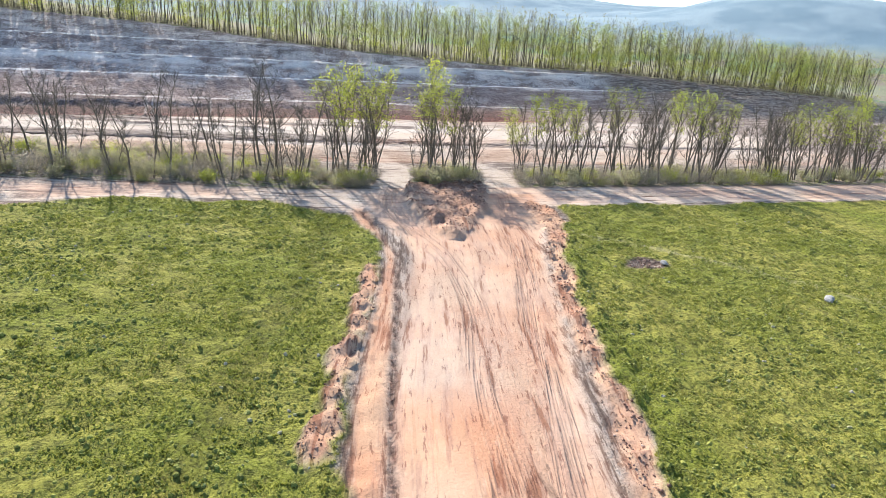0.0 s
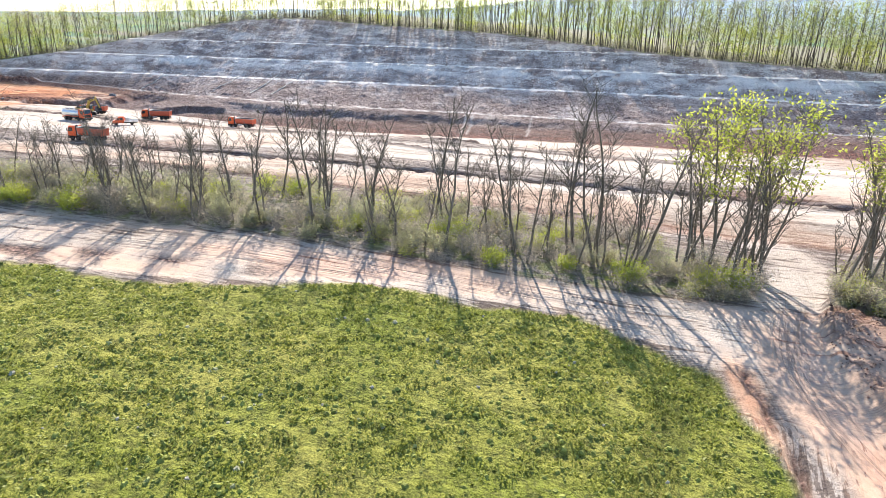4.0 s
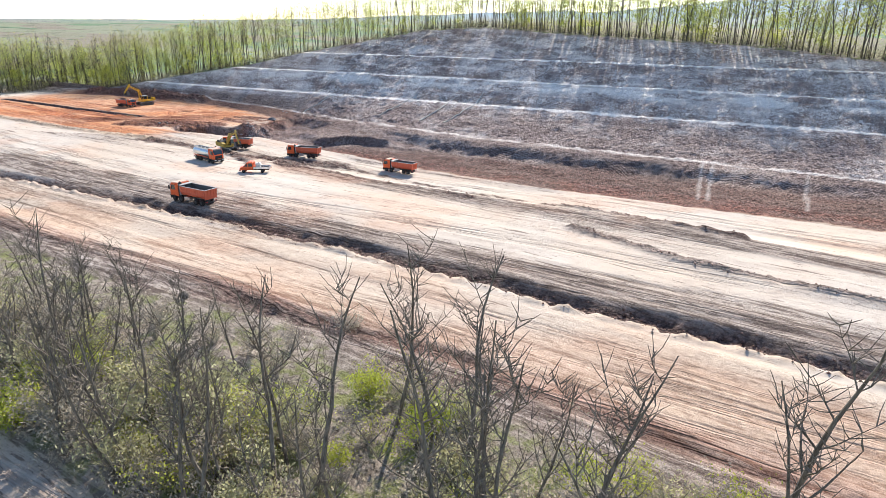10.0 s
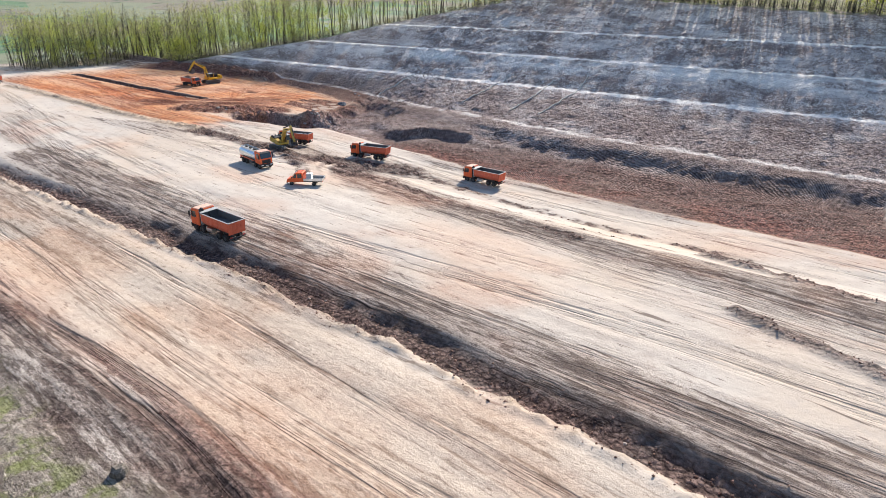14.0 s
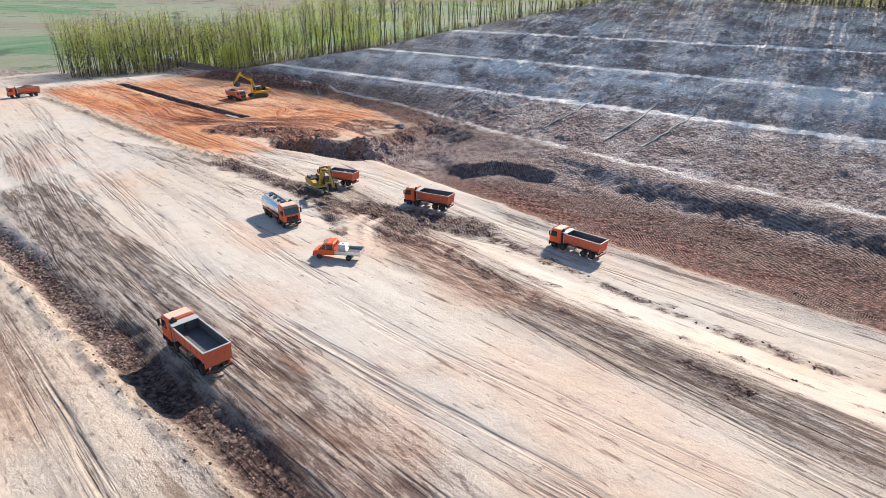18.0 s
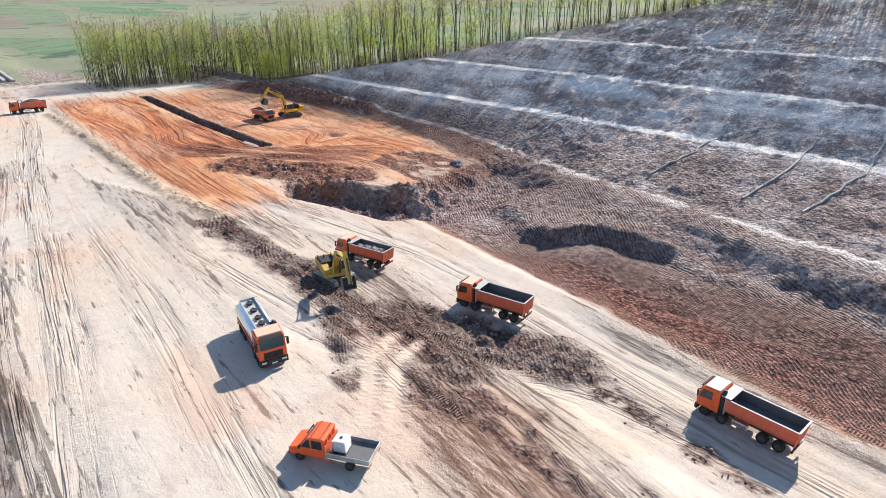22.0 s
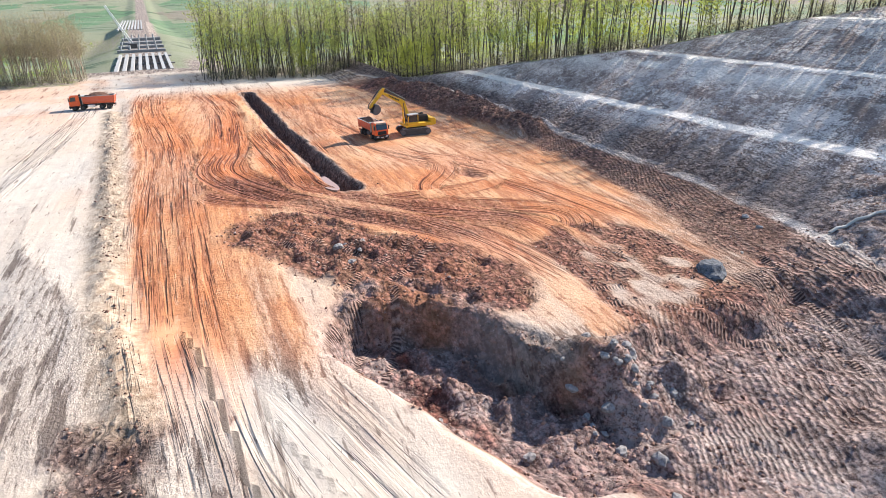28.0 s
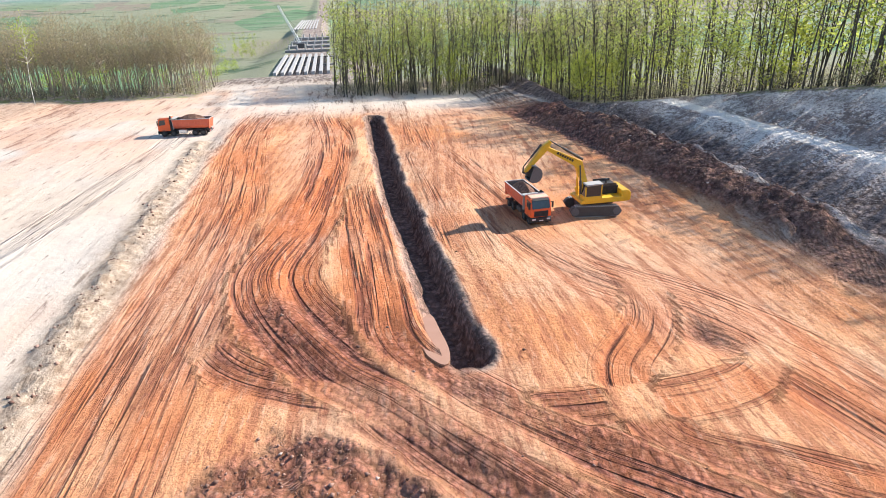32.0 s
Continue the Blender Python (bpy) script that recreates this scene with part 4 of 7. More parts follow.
    return tagged(new("ground", me), "graded pale and red earth with wheel ruts, grass and slopes", "ground", kind="structure")


build_ground()

# ---- building tools ----
def part(name, bm, material, parent=None, label="", smooth_faces=False):
    """Links a bmesh as one mesh object, under a thing or a part."""
    me = bpy.data.meshes.new(name)
    bm.to_mesh(me)
    bm.free()
    me.materials.append(material)
    if smooth_faces:
        me.polygons.foreach_set("use_smooth", [True] * len(me.polygons))
    ob = new(name, me)
    ob.parent = parent
    if label:
        ob["label"] = label
    return ob


def raw(name, verts, faces, material, parent=None, label=""):
    me = bpy.data.meshes.new(name)
    me.from_pydata(verts, [], faces)
    me.materials.append(material)
    ob = new(name, me)
    ob.parent = parent
    if label:
        ob["label"] = label
    return ob


def thing(name, label, category, group="", kind=""):
    return tagged(new(name), label, category, group, kind)


def box(bm, x0, x1, y0, y1, z0, z1, bevel=0.0, turn=None):
    r = bmesh.ops.create_cube(bm, size=1.0)["verts"]
    m = Matrix.LocRotScale(((x0 + x1) / 2, (y0 + y1) / 2, (z0 + z1) / 2), None, (x1 - x0, y1 - y0, z1 - z0))
    bmesh.ops.transform(bm, matrix=(turn or Matrix()) @ m, verts=r)
    if bevel:
        edges = list({e for v in r for e in v.link_edges})
        bmesh.ops.bevel(bm, geom=edges, offset=bevel, segments=2, affect="EDGES", profile=0.6)
    return bm


def prism(bm, outline, y0, y1, bevel=0.0):
    """An outline in x and z, drawn out from y0 to y1."""
    a = [bm.verts.new((x, y0, z)) for x, z in outline]
    b = [bm.verts.new((x, y1, z)) for x, z in outline]
    n = len(a)
    faces = [bm.faces.new(list(reversed(a))), bm.faces.new(b)]
    faces += [bm.faces.new((a[i], a[(i + 1) % n], b[(i + 1) % n], b[i])) for i in range(n)]
    bmesh.ops.recalc_face_normals(bm, faces=faces)
    if bevel:
        edges = list({e for v in a + b for e in v.link_edges})
        bmesh.ops.bevel(bm, geom=edges, offset=bevel, segments=2, affect="EDGES", profile=0.6)
    return bm


def tube(bm, p, q, r, r2=None, seg=10):
    p, q = Vector(p), Vector(q)
    d = q - p
    m = Matrix.Translation((p + q) / 2) @ d.to_track_quat("Z", "Y").to_matrix().to_4x4()
    bmesh.ops.create_cone(bm, cap_ends=True, segments=seg, radius1=r, radius2=r if r2 is None else r2, depth=d.length, matrix=m)
    return bm


def fresh():
    return bmesh.new()


def lump(bm, centre, size, seed, detail=2, rough=0.25):
    """A broken lump of rock or soil."""
    rr = bmesh.ops.create_icosphere(bm, subdivisions=detail, radius=1.0)["verts"]
    for v in rr:
        n = noise.noise(v.co * 1.3 + Vector((seed * 7.1, seed * 3.3, 1.0))) + 0.5 * noise.noise(v.co * 3.1 + Vector((seed, 2.0, seed)))
        v.co = v.co * (1 + rough * n)
        v.co = Vector((v.co.x * size[0], v.co.y * size[1], v.co.z * size[2])) + Vector(centre)
    return bm


# ---- paints and metals ----
def worn_paint(name, base, dusty=(0.45, 0.34, 0.26), amount=0.5, rough=0.38):
    m = Nodes(name, rough, 0.0, 0.5)
    p = m.local()
    n = m.noise(p, 2.2, 6, 0.65)
    f = m.noise(p, 14.0, 4, 0.7)
    c = m.mix(m.ramp(n, 0.3, 0.7, 0.0, 0.35), base, tuple(v * 0.72 for v in base))
    c = m.mix(m.math("MULTIPLY", m.ramp(f, 0.45, 0.72), amount), c, dusty)
    m.put(m.b.inputs["Roughness"], m.ramp(n, 0.3, 0.7, rough, rough + 0.3))
    m.bump(f, 0.08, 0.02)
    return m.colour(c)


ORANGE = worn_paint("orange_paint", (0.84, 0.112, 0.018), (0.66, 0.26, 0.13), 0.3)
ORANGE_BODY = worn_paint("orange_tipper_paint", (0.72, 0.128, 0.055), (0.56, 0.24, 0.15), 0.5, 0.5)
# orange roof made paler for the sun's glare, dust mixed in
ROOF_GLARE = worn_paint("glare_roof_paint", (0.82, 0.42, 0.26), (0.80, 0.68, 0.58), 0.8, 0.3)
YELLOW = worn_paint("yellow_paint", (0.80, 0.44, 0.012), (0.45, 0.33, 0.15), 0.4)
BLACK = worn_paint("black_plastic", (0.018, 0.018, 0.02), (0.12, 0.09, 0.07), 0.3, 0.55)
STEEL = worn_paint("dark_steel", (0.055, 0.052, 0.05), (0.20, 0.15, 0.11), 0.4, 0.55)
BARE = worn_paint("worn_tipper_steel", (0.115, 0.11, 0.11), (0.21, 0.18, 0.155), 0.45, 0.5)
RIM_TOP = worn_paint("scuffed_grey_edge", (0.42, 0.40, 0.37), (0.5, 0.42, 0.34), 0.4, 0.45)
WHITE = worn_paint("white_paint", (0.74, 0.74, 0.72), (0.55, 0.48, 0.4), 0.25, 0.4)
RUBBER = worn_paint("tyre_rubber", (0.016, 0.015, 0.015), (0.16, 0.11, 0.08), 0.6, 0.85)
LAMP = worn_paint("lamp_lens", (0.65, 0.65, 0.62), (0.4, 0.35, 0.3), 0.2, 0.15)
RED_LENS = worn_paint("red_lens", (0.45, 0.02, 0.02), (0.3, 0.15, 0.1), 0.2, 0.25)


def silver():
    m = Nodes("brushed_aluminium", 0.32, 1.0)
    n = m.noise(m.scaled(m.local(), 0.6, 6, 6), 1.0, 5, 0.6)
    m.put(m.b.inputs["Roughness"], m.ramp(n, 0.3, 0.7, 0.24, 0.45))
    return m.colour(m.mix(n, (0.62, 0.64, 0.66), (0.78, 0.79, 0.80)))


def dark_glass():
    m = Nodes("tinted_glass", 0.06, 0.0, 0.8)
    return m.colour(m.mix(m.noise(m.local(), 3.0, 3), (0.012, 0.018, 0.022), (0.03, 0.04, 0.045)))


ALU, GLASS = silver(), dark_glass()

# ---- plants ----
def leaf_material(name, a, b, through_amount=0.45):
    m = Nodes(name, 0.55, 0.0, 0.3)
    info = m.node("ShaderNodeNewGeometry").outputs["Random Per Island"]
    rnd = m.node("ShaderNodeObjectInfo").outputs["Random"]
    c = m.mix(info, a, b)
    c = m.mix(m.math("MULTIPLY", rnd, 0.35), c, (a[0] * 0.7, a[1] * 0.85, a[2]))
    m.colour(c)
    t = m.node("ShaderNodeBsdfTranslucent", Color=c)
    mix = m.node("ShaderNodeMixShader")
    mix.inputs[0].default_value = through_amount
    m.t.links.new(m.b.outputs[0], mix.inputs[1])
    m.t.links.new(t.outputs[0], mix.inputs[2])
    m.t.links.new(mix.outputs[0], m.t.nodes["Material Output"].inputs["Surface"])
    return m.mat


def bark_material(name, a, b):
    m = Nodes(name, 0.9, 0.0, 0.2)
    n = m.noise(m.scaled(m.local(), 9, 9, 1.6), 1.0, 5, 0.65)
    m.bump(n, 0.6, 0.05)
    return m.colour(m.mix(m.ramp(n, 0.35, 0.65), a, b))


BARK = bark_material("locust_bark", (0.095, 0.078, 0.062), (0.27, 0.225, 0.18))
POLE_BARK = bark_material("pole_bark", (0.17, 0.135, 0.095), (0.40, 0.33, 0.245))
WHITE_BARK = bark_material("white_bark", (0.42, 0.38, 0.32), (0.72, 0.68, 0.60))
BARK_GREY = bark_material("forest_bark", (0.04, 0.034, 0.028), (0.125, 0.108, 0.085))
LEAF = leaf_material("young_leaf", (0.36, 0.39, 0.05), (0.57, 0.58, 0.12), 0.58)
LEAF_DARK = leaf_material("shrub_leaf", (0.37, 0.345, 0.17), (0.61, 0.57, 0.34), 0.6)
LEAF_DRY = leaf_material("dry_bud", (0.40, 0.33, 0.24), (0.63, 0.54, 0.41), 0.55)
LEAF_POLE = leaf_material("pole_bud", (0.30, 0.25, 0.14), (0.50, 0.42, 0.24), 0.55)
LEAF_BUD = leaf_material("brown_bud", (0.28, 0.25, 0.11), (0.53, 0.48, 0.22), 0.6)
TWIG = bark_material("grey_twig", (0.19, 0.165, 0.135), (0.42, 0.37, 0.31))
LEAF_FOREST = leaf_material("forest_leaf", (0.33, 0.39, 0.07), (0.66, 0.69, 0.17), 0.62)


def limb(verts, faces, pts, r0, r1, sides):
    """A tapered, bent tube through the points."""
    start = len(verts)
    n = len(pts)
    for i, p in enumerate(pts):
        d = (pts[min(i + 1, n - 1)] - pts[max(i - 1, 0)]).normalized()
        u = d.orthogonal().normalized()
        w = d.cross(u)
        r = lerp(r0, r1, i / (n - 1))
        for k in range(sides):
            a = 2 * math.pi * k / sides
            verts.append(tuple(p + (u * math.cos(a) + w * math.sin(a)) * r))
    for i in range(n - 1):
        for k in range(sides):
            a, b = start + i * sides + k, start + i * sides + (k + 1) % sides
            faces.append((a, b, b + sides, a + sides))


def bend(rng, p, d, length, n, wobble, lift):
    pts = [p.copy()]
    for _ in range(n):
        d = (d + Vector((rng.uniform(-1, 1), rng.uniform(-1, 1), rng.uniform(-0.6, 0.6))) * wobble + Vector((0, 0, lift))).normalized()
        p = p + d * (length / n)
        pts.append(p.copy())
    return pts, d


def leaves_on(rng, verts, faces, centre, spread, count, size):
    for _ in range(count):
        c = centre + Vector((rng.gauss(0, 1), rng.gauss(0, 1), rng.gauss(0, 0.8))) * spread
        u = Vector((rng.uniform(-1, 1), rng.uniform(-1, 1), rng.uniform(-1, 1))).normalized() * size * rng.uniform(0.6, 1.3)
        w = u.orthogonal().normalized() * size * 0.45
        i = len(verts)
        verts.extend((tuple(c - u), tuple(c + w), tuple(c + u), tuple(c - w)))
        faces.append((i, i + 1, i + 2, i + 3))


def branching(rng, height, stems, spread, leaf_count, leaf_size, twig=True, leaf_low=0.0):
    """Meshes of a small broadleaf tree: wood, twigs and leaves."""
    wv, wf, tv, tf, lv, lf = [], [], [], [], [], []
    for s in range(stems):
        a = rng.uniform(0, 6.28)
        d = Vector((math.cos(a) * spread, math.sin(a) * spread, 1)).normalized()
        base = Vector((math.cos(a), math.sin(a), 0)) * (0.15 * (stems > 1)) + Vector((0, 0, -0.3))
        top_h = height * rng.uniform(0.8, 1.0)
        r = 0.0120 * top_h * rng.uniform(0.8, 1.15)
        pts, d1 = bend(rng, base, d, top_h, 9, 0.14, 0.10)
        limb(wv, wf, pts, r, r * 0.18, 6)
        ends = [pts[-1]]
        for i in range(3, 9):
            for _ in range(rng.choice((1, 1, 2))):
                a2 = rng.uniform(0, 6.28)
                dd = Vector((math.cos(a2), math.sin(a2), rng.uniform(0.6, 1.5))).normalized()
                ln = height * rng.uniform(0.16, 0.34) * (1.15 - i / 12)
                q, d2 = bend(rng, pts[i], dd, ln, 5, 0.2, 0.14)
                rr = r * (1 - i / 11) * 0.55
                limb(wv, wf, q, rr, rr * 0.25, 4)
                ends += q[2:]
                for j in range(1, 6):
                    for _ in range(2 if twig else 1):
                        a3 = rng.uniform(0, 6.28)
                        d3 = Vector((math.cos(a3), math.sin(a3), rng.uniform(0.3, 1.6))).normalized()
                        q3, _x = bend(rng, q[j], d3, height * rng.uniform(0.05, 0.12), 2, 0.25, 0.1)
                        limb(tv, tf, q3, 0.021, 0.008, 3)
                        ends.append(q3[-1])
        ends = [e for e in ends if e.z > leaf_low * height] or ends
        for _ in range(leaf_count):
            leaves_on(rng, lv, lf, rng.choice(ends), 0.30, 5, leaf_size)
    return wv, wf, tv, tf, lv, lf


def belt_tree(seed, height, stems, spread, leaf_count, leaf_mat, label):
    rng = random.Random(seed)
    wv, wf, tv, tf, lv, lf = branching(rng, height, stems, spread, leaf_count, 0.13, True, 0.5)
    t = thing("tree", label, "tree", "trees of the belt")
    raw("trunk", wv, wf, BARK, t)
    raw("branchwork", tv, tf, BARK, t)
    if lf:
        raw("crown", lv, lf, leaf_mat, t, "sparse young leaves")
    return t


def shrub(seed, height, leaf_count, leaf_mat, label):
    rng = random.Random(seed)
    wv, wf, lv, lf = [], [], [], []
    for s in range(13):
        a = rng.uniform(0, 6.28)
        d = Vector((math.cos(a) * 0.7, math.sin(a) * 0.7, 1)).normalized()
        pts, _x = bend(rng, Vector((0, 0, -0.1)), d, height * rng.uniform(0.6, 1.0), 4, 0.2, 0.05)
        limb(wv, wf, pts, 0.025, 0.008, 3)
        for i in range(1, 5):
            for _ in range(3):
                a3 = rng.uniform(0, 6.28)
                q, _y = bend(rng, pts[i], Vector((math.cos(a3), math.sin(a3), 0.7)).normalized(), height * 0.3, 2, 0.3, 0.05)
                limb(wv, wf, q, 0.012, 0.005, 3)
                leaves_on(rng, lv, lf, q[-1], 0.22, leaf_count, 0.11)
    t = thing("shrub", label, "shrub", "undergrowth of the belt")
    raw("branchwork", wv, wf, TWIG, t)
    raw("foliage", lv, lf, leaf_mat, t)
    return t


def forest_tree_mesh(seed, height, leaf_count, lean, low=0.25, reach=3.2, leaf=0.21, wooded=26):
    rng = random.Random(seed)
    wv, wf, lv, lf = [], [], [], []
    d = Vector((rng.uniform(-lean, lean), rng.uniform(-lean, lean), 1)).normalized()
    pts, _x = bend(rng, Vector((0, 0, -0.5)), d, height, 8, 0.06, 0.03)
    limb(wv, wf, pts, rng.uniform(0.0045, 0.0072) * height, 0.03, 5)
    for k in range(26):
        h = lerp(low, 0.98, (k + rng.random()) / 26)
        i = min(int(h * 8), 7)
        p = pts[i].lerp(pts[i + 1], h * 8 - i)
        a = rng.uniform(0, 6.28)
        out = 1.3 * reach * rng.uniform(0.4, 1.0) * (1.0 - 0.55 * max(0, h - 0.55) / 0.45) * (0.6 if h < 0.4 else 1)
        q, _y = bend(rng, p, Vector((math.cos(a), math.sin(a), rng.uniform(0.1, 0.9))).normalized(), out, 3, 0.25, 0.08)
        if k < wooded:
            limb(wv, wf, (q[0], q[2], q[3]), 0.045, 0.012, 3)
        share = rng.choice((0, 0.6, 1, 1.6))
        for j in (2, 3):
            leaves_on(rng, lv, lf, q[j], rng.uniform(0.5, 1.2), int(leaf_count * share / 2), leaf)
    return wv, wf, lv, lf


def thicket_mesh(seed, height, leaf_count):
    """A light tangle of stems and leaves for the joined undergrowth."""
    rng = random.Random(seed)
    wv, wf, lv, lf = [], [], [], []
    for _ in range(5):
        a = rng.uniform(0, 6.28)
        o = Vector((rng.uniform(-0.8, 0.8), rng.uniform(-0.8, 0.8), -0.1))
        pts, _x = bend(rng, o, Vector((math.cos(a) * 0.6, math.sin(a) * 0.6, 1)).normalized(), height * rng.uniform(0.5, 1.0), 3, 0.25, 0.03)
        limb(wv, wf, pts, 0.03, 0.012, 3)
        for i in (1, 2, 3):
            for _ in range(2):
                a3 = rng.uniform(0, 6.28)
                q, _y = bend(rng, pts[i], Vector((math.cos(a3), math.sin(a3), 0.5)).normalized(), height * 0.35, 1, 0.2, 0.05)
                limb(wv, wf, q, 0.014, 0.008, 3)
                leaves_on(rng, lv, lf, q[-1], 0.3, leaf_count, 0.10)
    return wv, wf, lv, lf


def joined(name, material, placed, what, parent):
    """One mesh from many placed meshes: (mesh, x, y, z, size)."""
    all_v, all_f, off, ready = [], [], 0, {}
    for m, px, py, pz, s in placed:
        if not m[what + 1]:
            continue
        if id(m) not in ready:
            ready[id(m)] = (np.array(m[what]), np.array(m[what + 1]))
        v, f = ready[id(m)]
        a = (px * 12.9 + py * 78.2) % 6.28
        c, sn = math.cos(a), math.sin(a)
        all_v.append(np.stack([(v[:, 0] * c - v[:, 1] * sn) * s + px, (v[:, 0] * sn + v[:, 1] * c) * s + py, v[:, 2] * s + pz], 1))
        all_f.append(f + off)
        off += len(v)
    fv, ff = np.concatenate(all_v), np.concatenate(all_f)
    me = bpy.data.meshes.new(name)
    me.vertices.add(len(fv))
    me.vertices.foreach_set("co", fv.astype(np.float32).ravel())
    me.loops.add(ff.size)
    me.loops.foreach_set("vertex_index", ff.astype(np.int32).ravel())
    me.polygons.add(len(ff))
    me.polygons.foreach_set("loop_start", np.arange(0, ff.size, 4, dtype=np.int32))
    me.polygons.foreach_set("loop_total", np.full(len(ff), 4, dtype=np.int32))
    me.update()
    me.materials.append(material)
    ob = new(name, me)
    ob.parent = parent
    return ob


def plant_belt():
    rng = random.Random(4)
    bare = "bare dark-barked locust tree with thin wavy limbs"
    kinds = [belt_tree(11, 9.5, 1, 0.10, 0, LEAF_DRY, bare), belt_tree(12, 10.5, 1, 0.14, 0, LEAF_DRY, bare), belt_tree(13, 8.5, 2, 0.20, 0, LEAF_DRY, bare),
             belt_tree(14, 11.0, 1, 0.08, 0, LEAF_DRY, bare), belt_tree(15, 7.5, 1, 0.2, 0, LEAF_DRY, bare), belt_tree(16, 9.0, 1, 0.16, 0, LEAF_DRY, bare)]
    green = [belt_tree(21, 11.5, 2, 0.13, 75, LEAF, "slender tree in bright yellow-green spring leaf"), belt_tree(22, 9.5, 2, 0.17, 80, LEAF, "slender tree with thin yellow-green spring leaf")]
    bushes = [shrub(31, 2.4, 5, LEAF_DARK, "tangled shrub just coming into leaf"), shrub(32, 2.0, 8, LEAF, "round shrub in fresh yellow-green leaf"), shrub(33, 2.8, 2, LEAF_DRY, "bare grey-brown thorny shrub"),
              shrub(34, 1.6, 5, LEAF_DARK, "low tangled shrub just coming into leaf")]

    def stand(src, x, y, s):
        z = ground_at(x, y)
        src_scale = src.scale.copy()
        src.scale = (s, s, s * rng.uniform(0.92, 1.1))
        ob = copy_thing(src, pose(x, y, z, rng.uniform(-4, 4), rng.uniform(-4, 4), rng.uniform(0, 360)))
        src.scale = src_scale
        return ob

    def blocked(x, y):
        g = min(float(near_line(np.array([x]), np.array([y]), (18, 92), (21, 106), (26, 120), (22, 136))[0]), float(near_line(np.array([x]), np.array([y]), (36, 86), (42, 104), (46, 118), (40, 136))[0]))
        return g < 3.4

    x = -118.0
    while x < 150:
        clump = rng.choice((1, 1, 2, 2)) if x < -5 else rng.choice((1, 2, 2, 3))
        for _ in range(clump):
            px = x + rng.uniform(-1.6, 1.6)
            py = rng.uniform(106, 112.5) if x < -44 else (rng.uniform(107, 120) if x < -5 else rng.uniform(108, 117))
            if not blocked(px, py):
                leafy = rng.random() < (0.0 if px < 5 else 0.07)
                tall = 1.42 if px < -44 else (1.6 if px < -5 else 1.78)
                stand(rng.choice(green) if leafy else rng.choice(kinds), px, py, tall * rng.uniform(0.72, 1.1))
        x += rng.uniform(1.3, 2.7) if x > -70 else rng.uniform(1.8, 3.6)
    for px, py, s in ((29.5, 111, 1.75), (32.5, 113, 1.6), (14.0, 113, 1.75), (11.0, 112, 1.6), (17.0, 114, 1.5), (54, 112, 1.6), (58, 111, 1.4), (95, 113, 1.5)):
        if not blocked(px, py):
            stand(green[0], px, py, s)
    x = -125.0
    while x < 150:
        for _ in range(3):
            px, py = x + rng.uniform(-1.5, 1.5), rng.uniform(105.5, 114 if x < -46 else (122 if x < 10 else 116))
            if not blocked(px, py):
                stand(rng.choice(bushes + bushes[:1] + bushes[2:] + bushes[2:3]), px, py, rng.uniform(0.75, 1.5))
        x += 2.0 if -90 < x < -10 else 3.6
    dead = shrub(35, 2.6, 3, LEAF_DRY, "dense round dark thorny bush")
    dead.matrix_basis = pose(-53.7, 128.1, ground_at(-53.7, 128.1))
    dead.scale = (1.1, 1.1, 0.8)
    # smaller trees standing out at the belt's northern edge
    for k, (px, py, s) in enumerate(((-77.0, 114.2, 1.0), (-72.5, 115.0, 0.9), (-68.5, 113.6, 1.15), (-66.0, 115.6, 0.95), (-63.2, 113.8, 1.1), (-61.0, 116.4, 0.85), (-58.6, 115.2, 0.9), (-55.5, 117.0, 0.8))):
        stand(kinds[k % 6], px, py, s)
    for px, py, s in ((-74.5, 116.5, 0.9), (-70.0, 117.0, 1.1), (-66.8, 118.2, 0.8), (-64.5, 116.4, 1.2), (-60.2, 118.8, 0.9), (-57.0, 119.5, 1.0), (-54.6, 121.5, 0.8), (-53.0, 118.6, 1.1)):
        stand(bushes[2], px, py, s)
    for px, py, s in ((29.5, 104.5, 1.3), (31.5, 106.5, 1.4), (34, 105.5, 1.2), (27.5, 107, 1.2)):
        stand(bushes[0], px, py, s)
    for ob in kinds + green + bushes:
        for o in (*ob.children_recursive, ob):
            bpy.data.objects.remove(o)


plant_belt()


def forest_edge(x):
    """Where the cut slope ends against the wood."""
    ys = np.arange(248.0, 330.0, 0.5)
    xs = np.full_like(ys, x)
    up = smooth_ground(xs, ys) >= natural_z(xs, ys) - 0.05
    return float(ys[np.argmax(up)]) if up.any() else 322.0


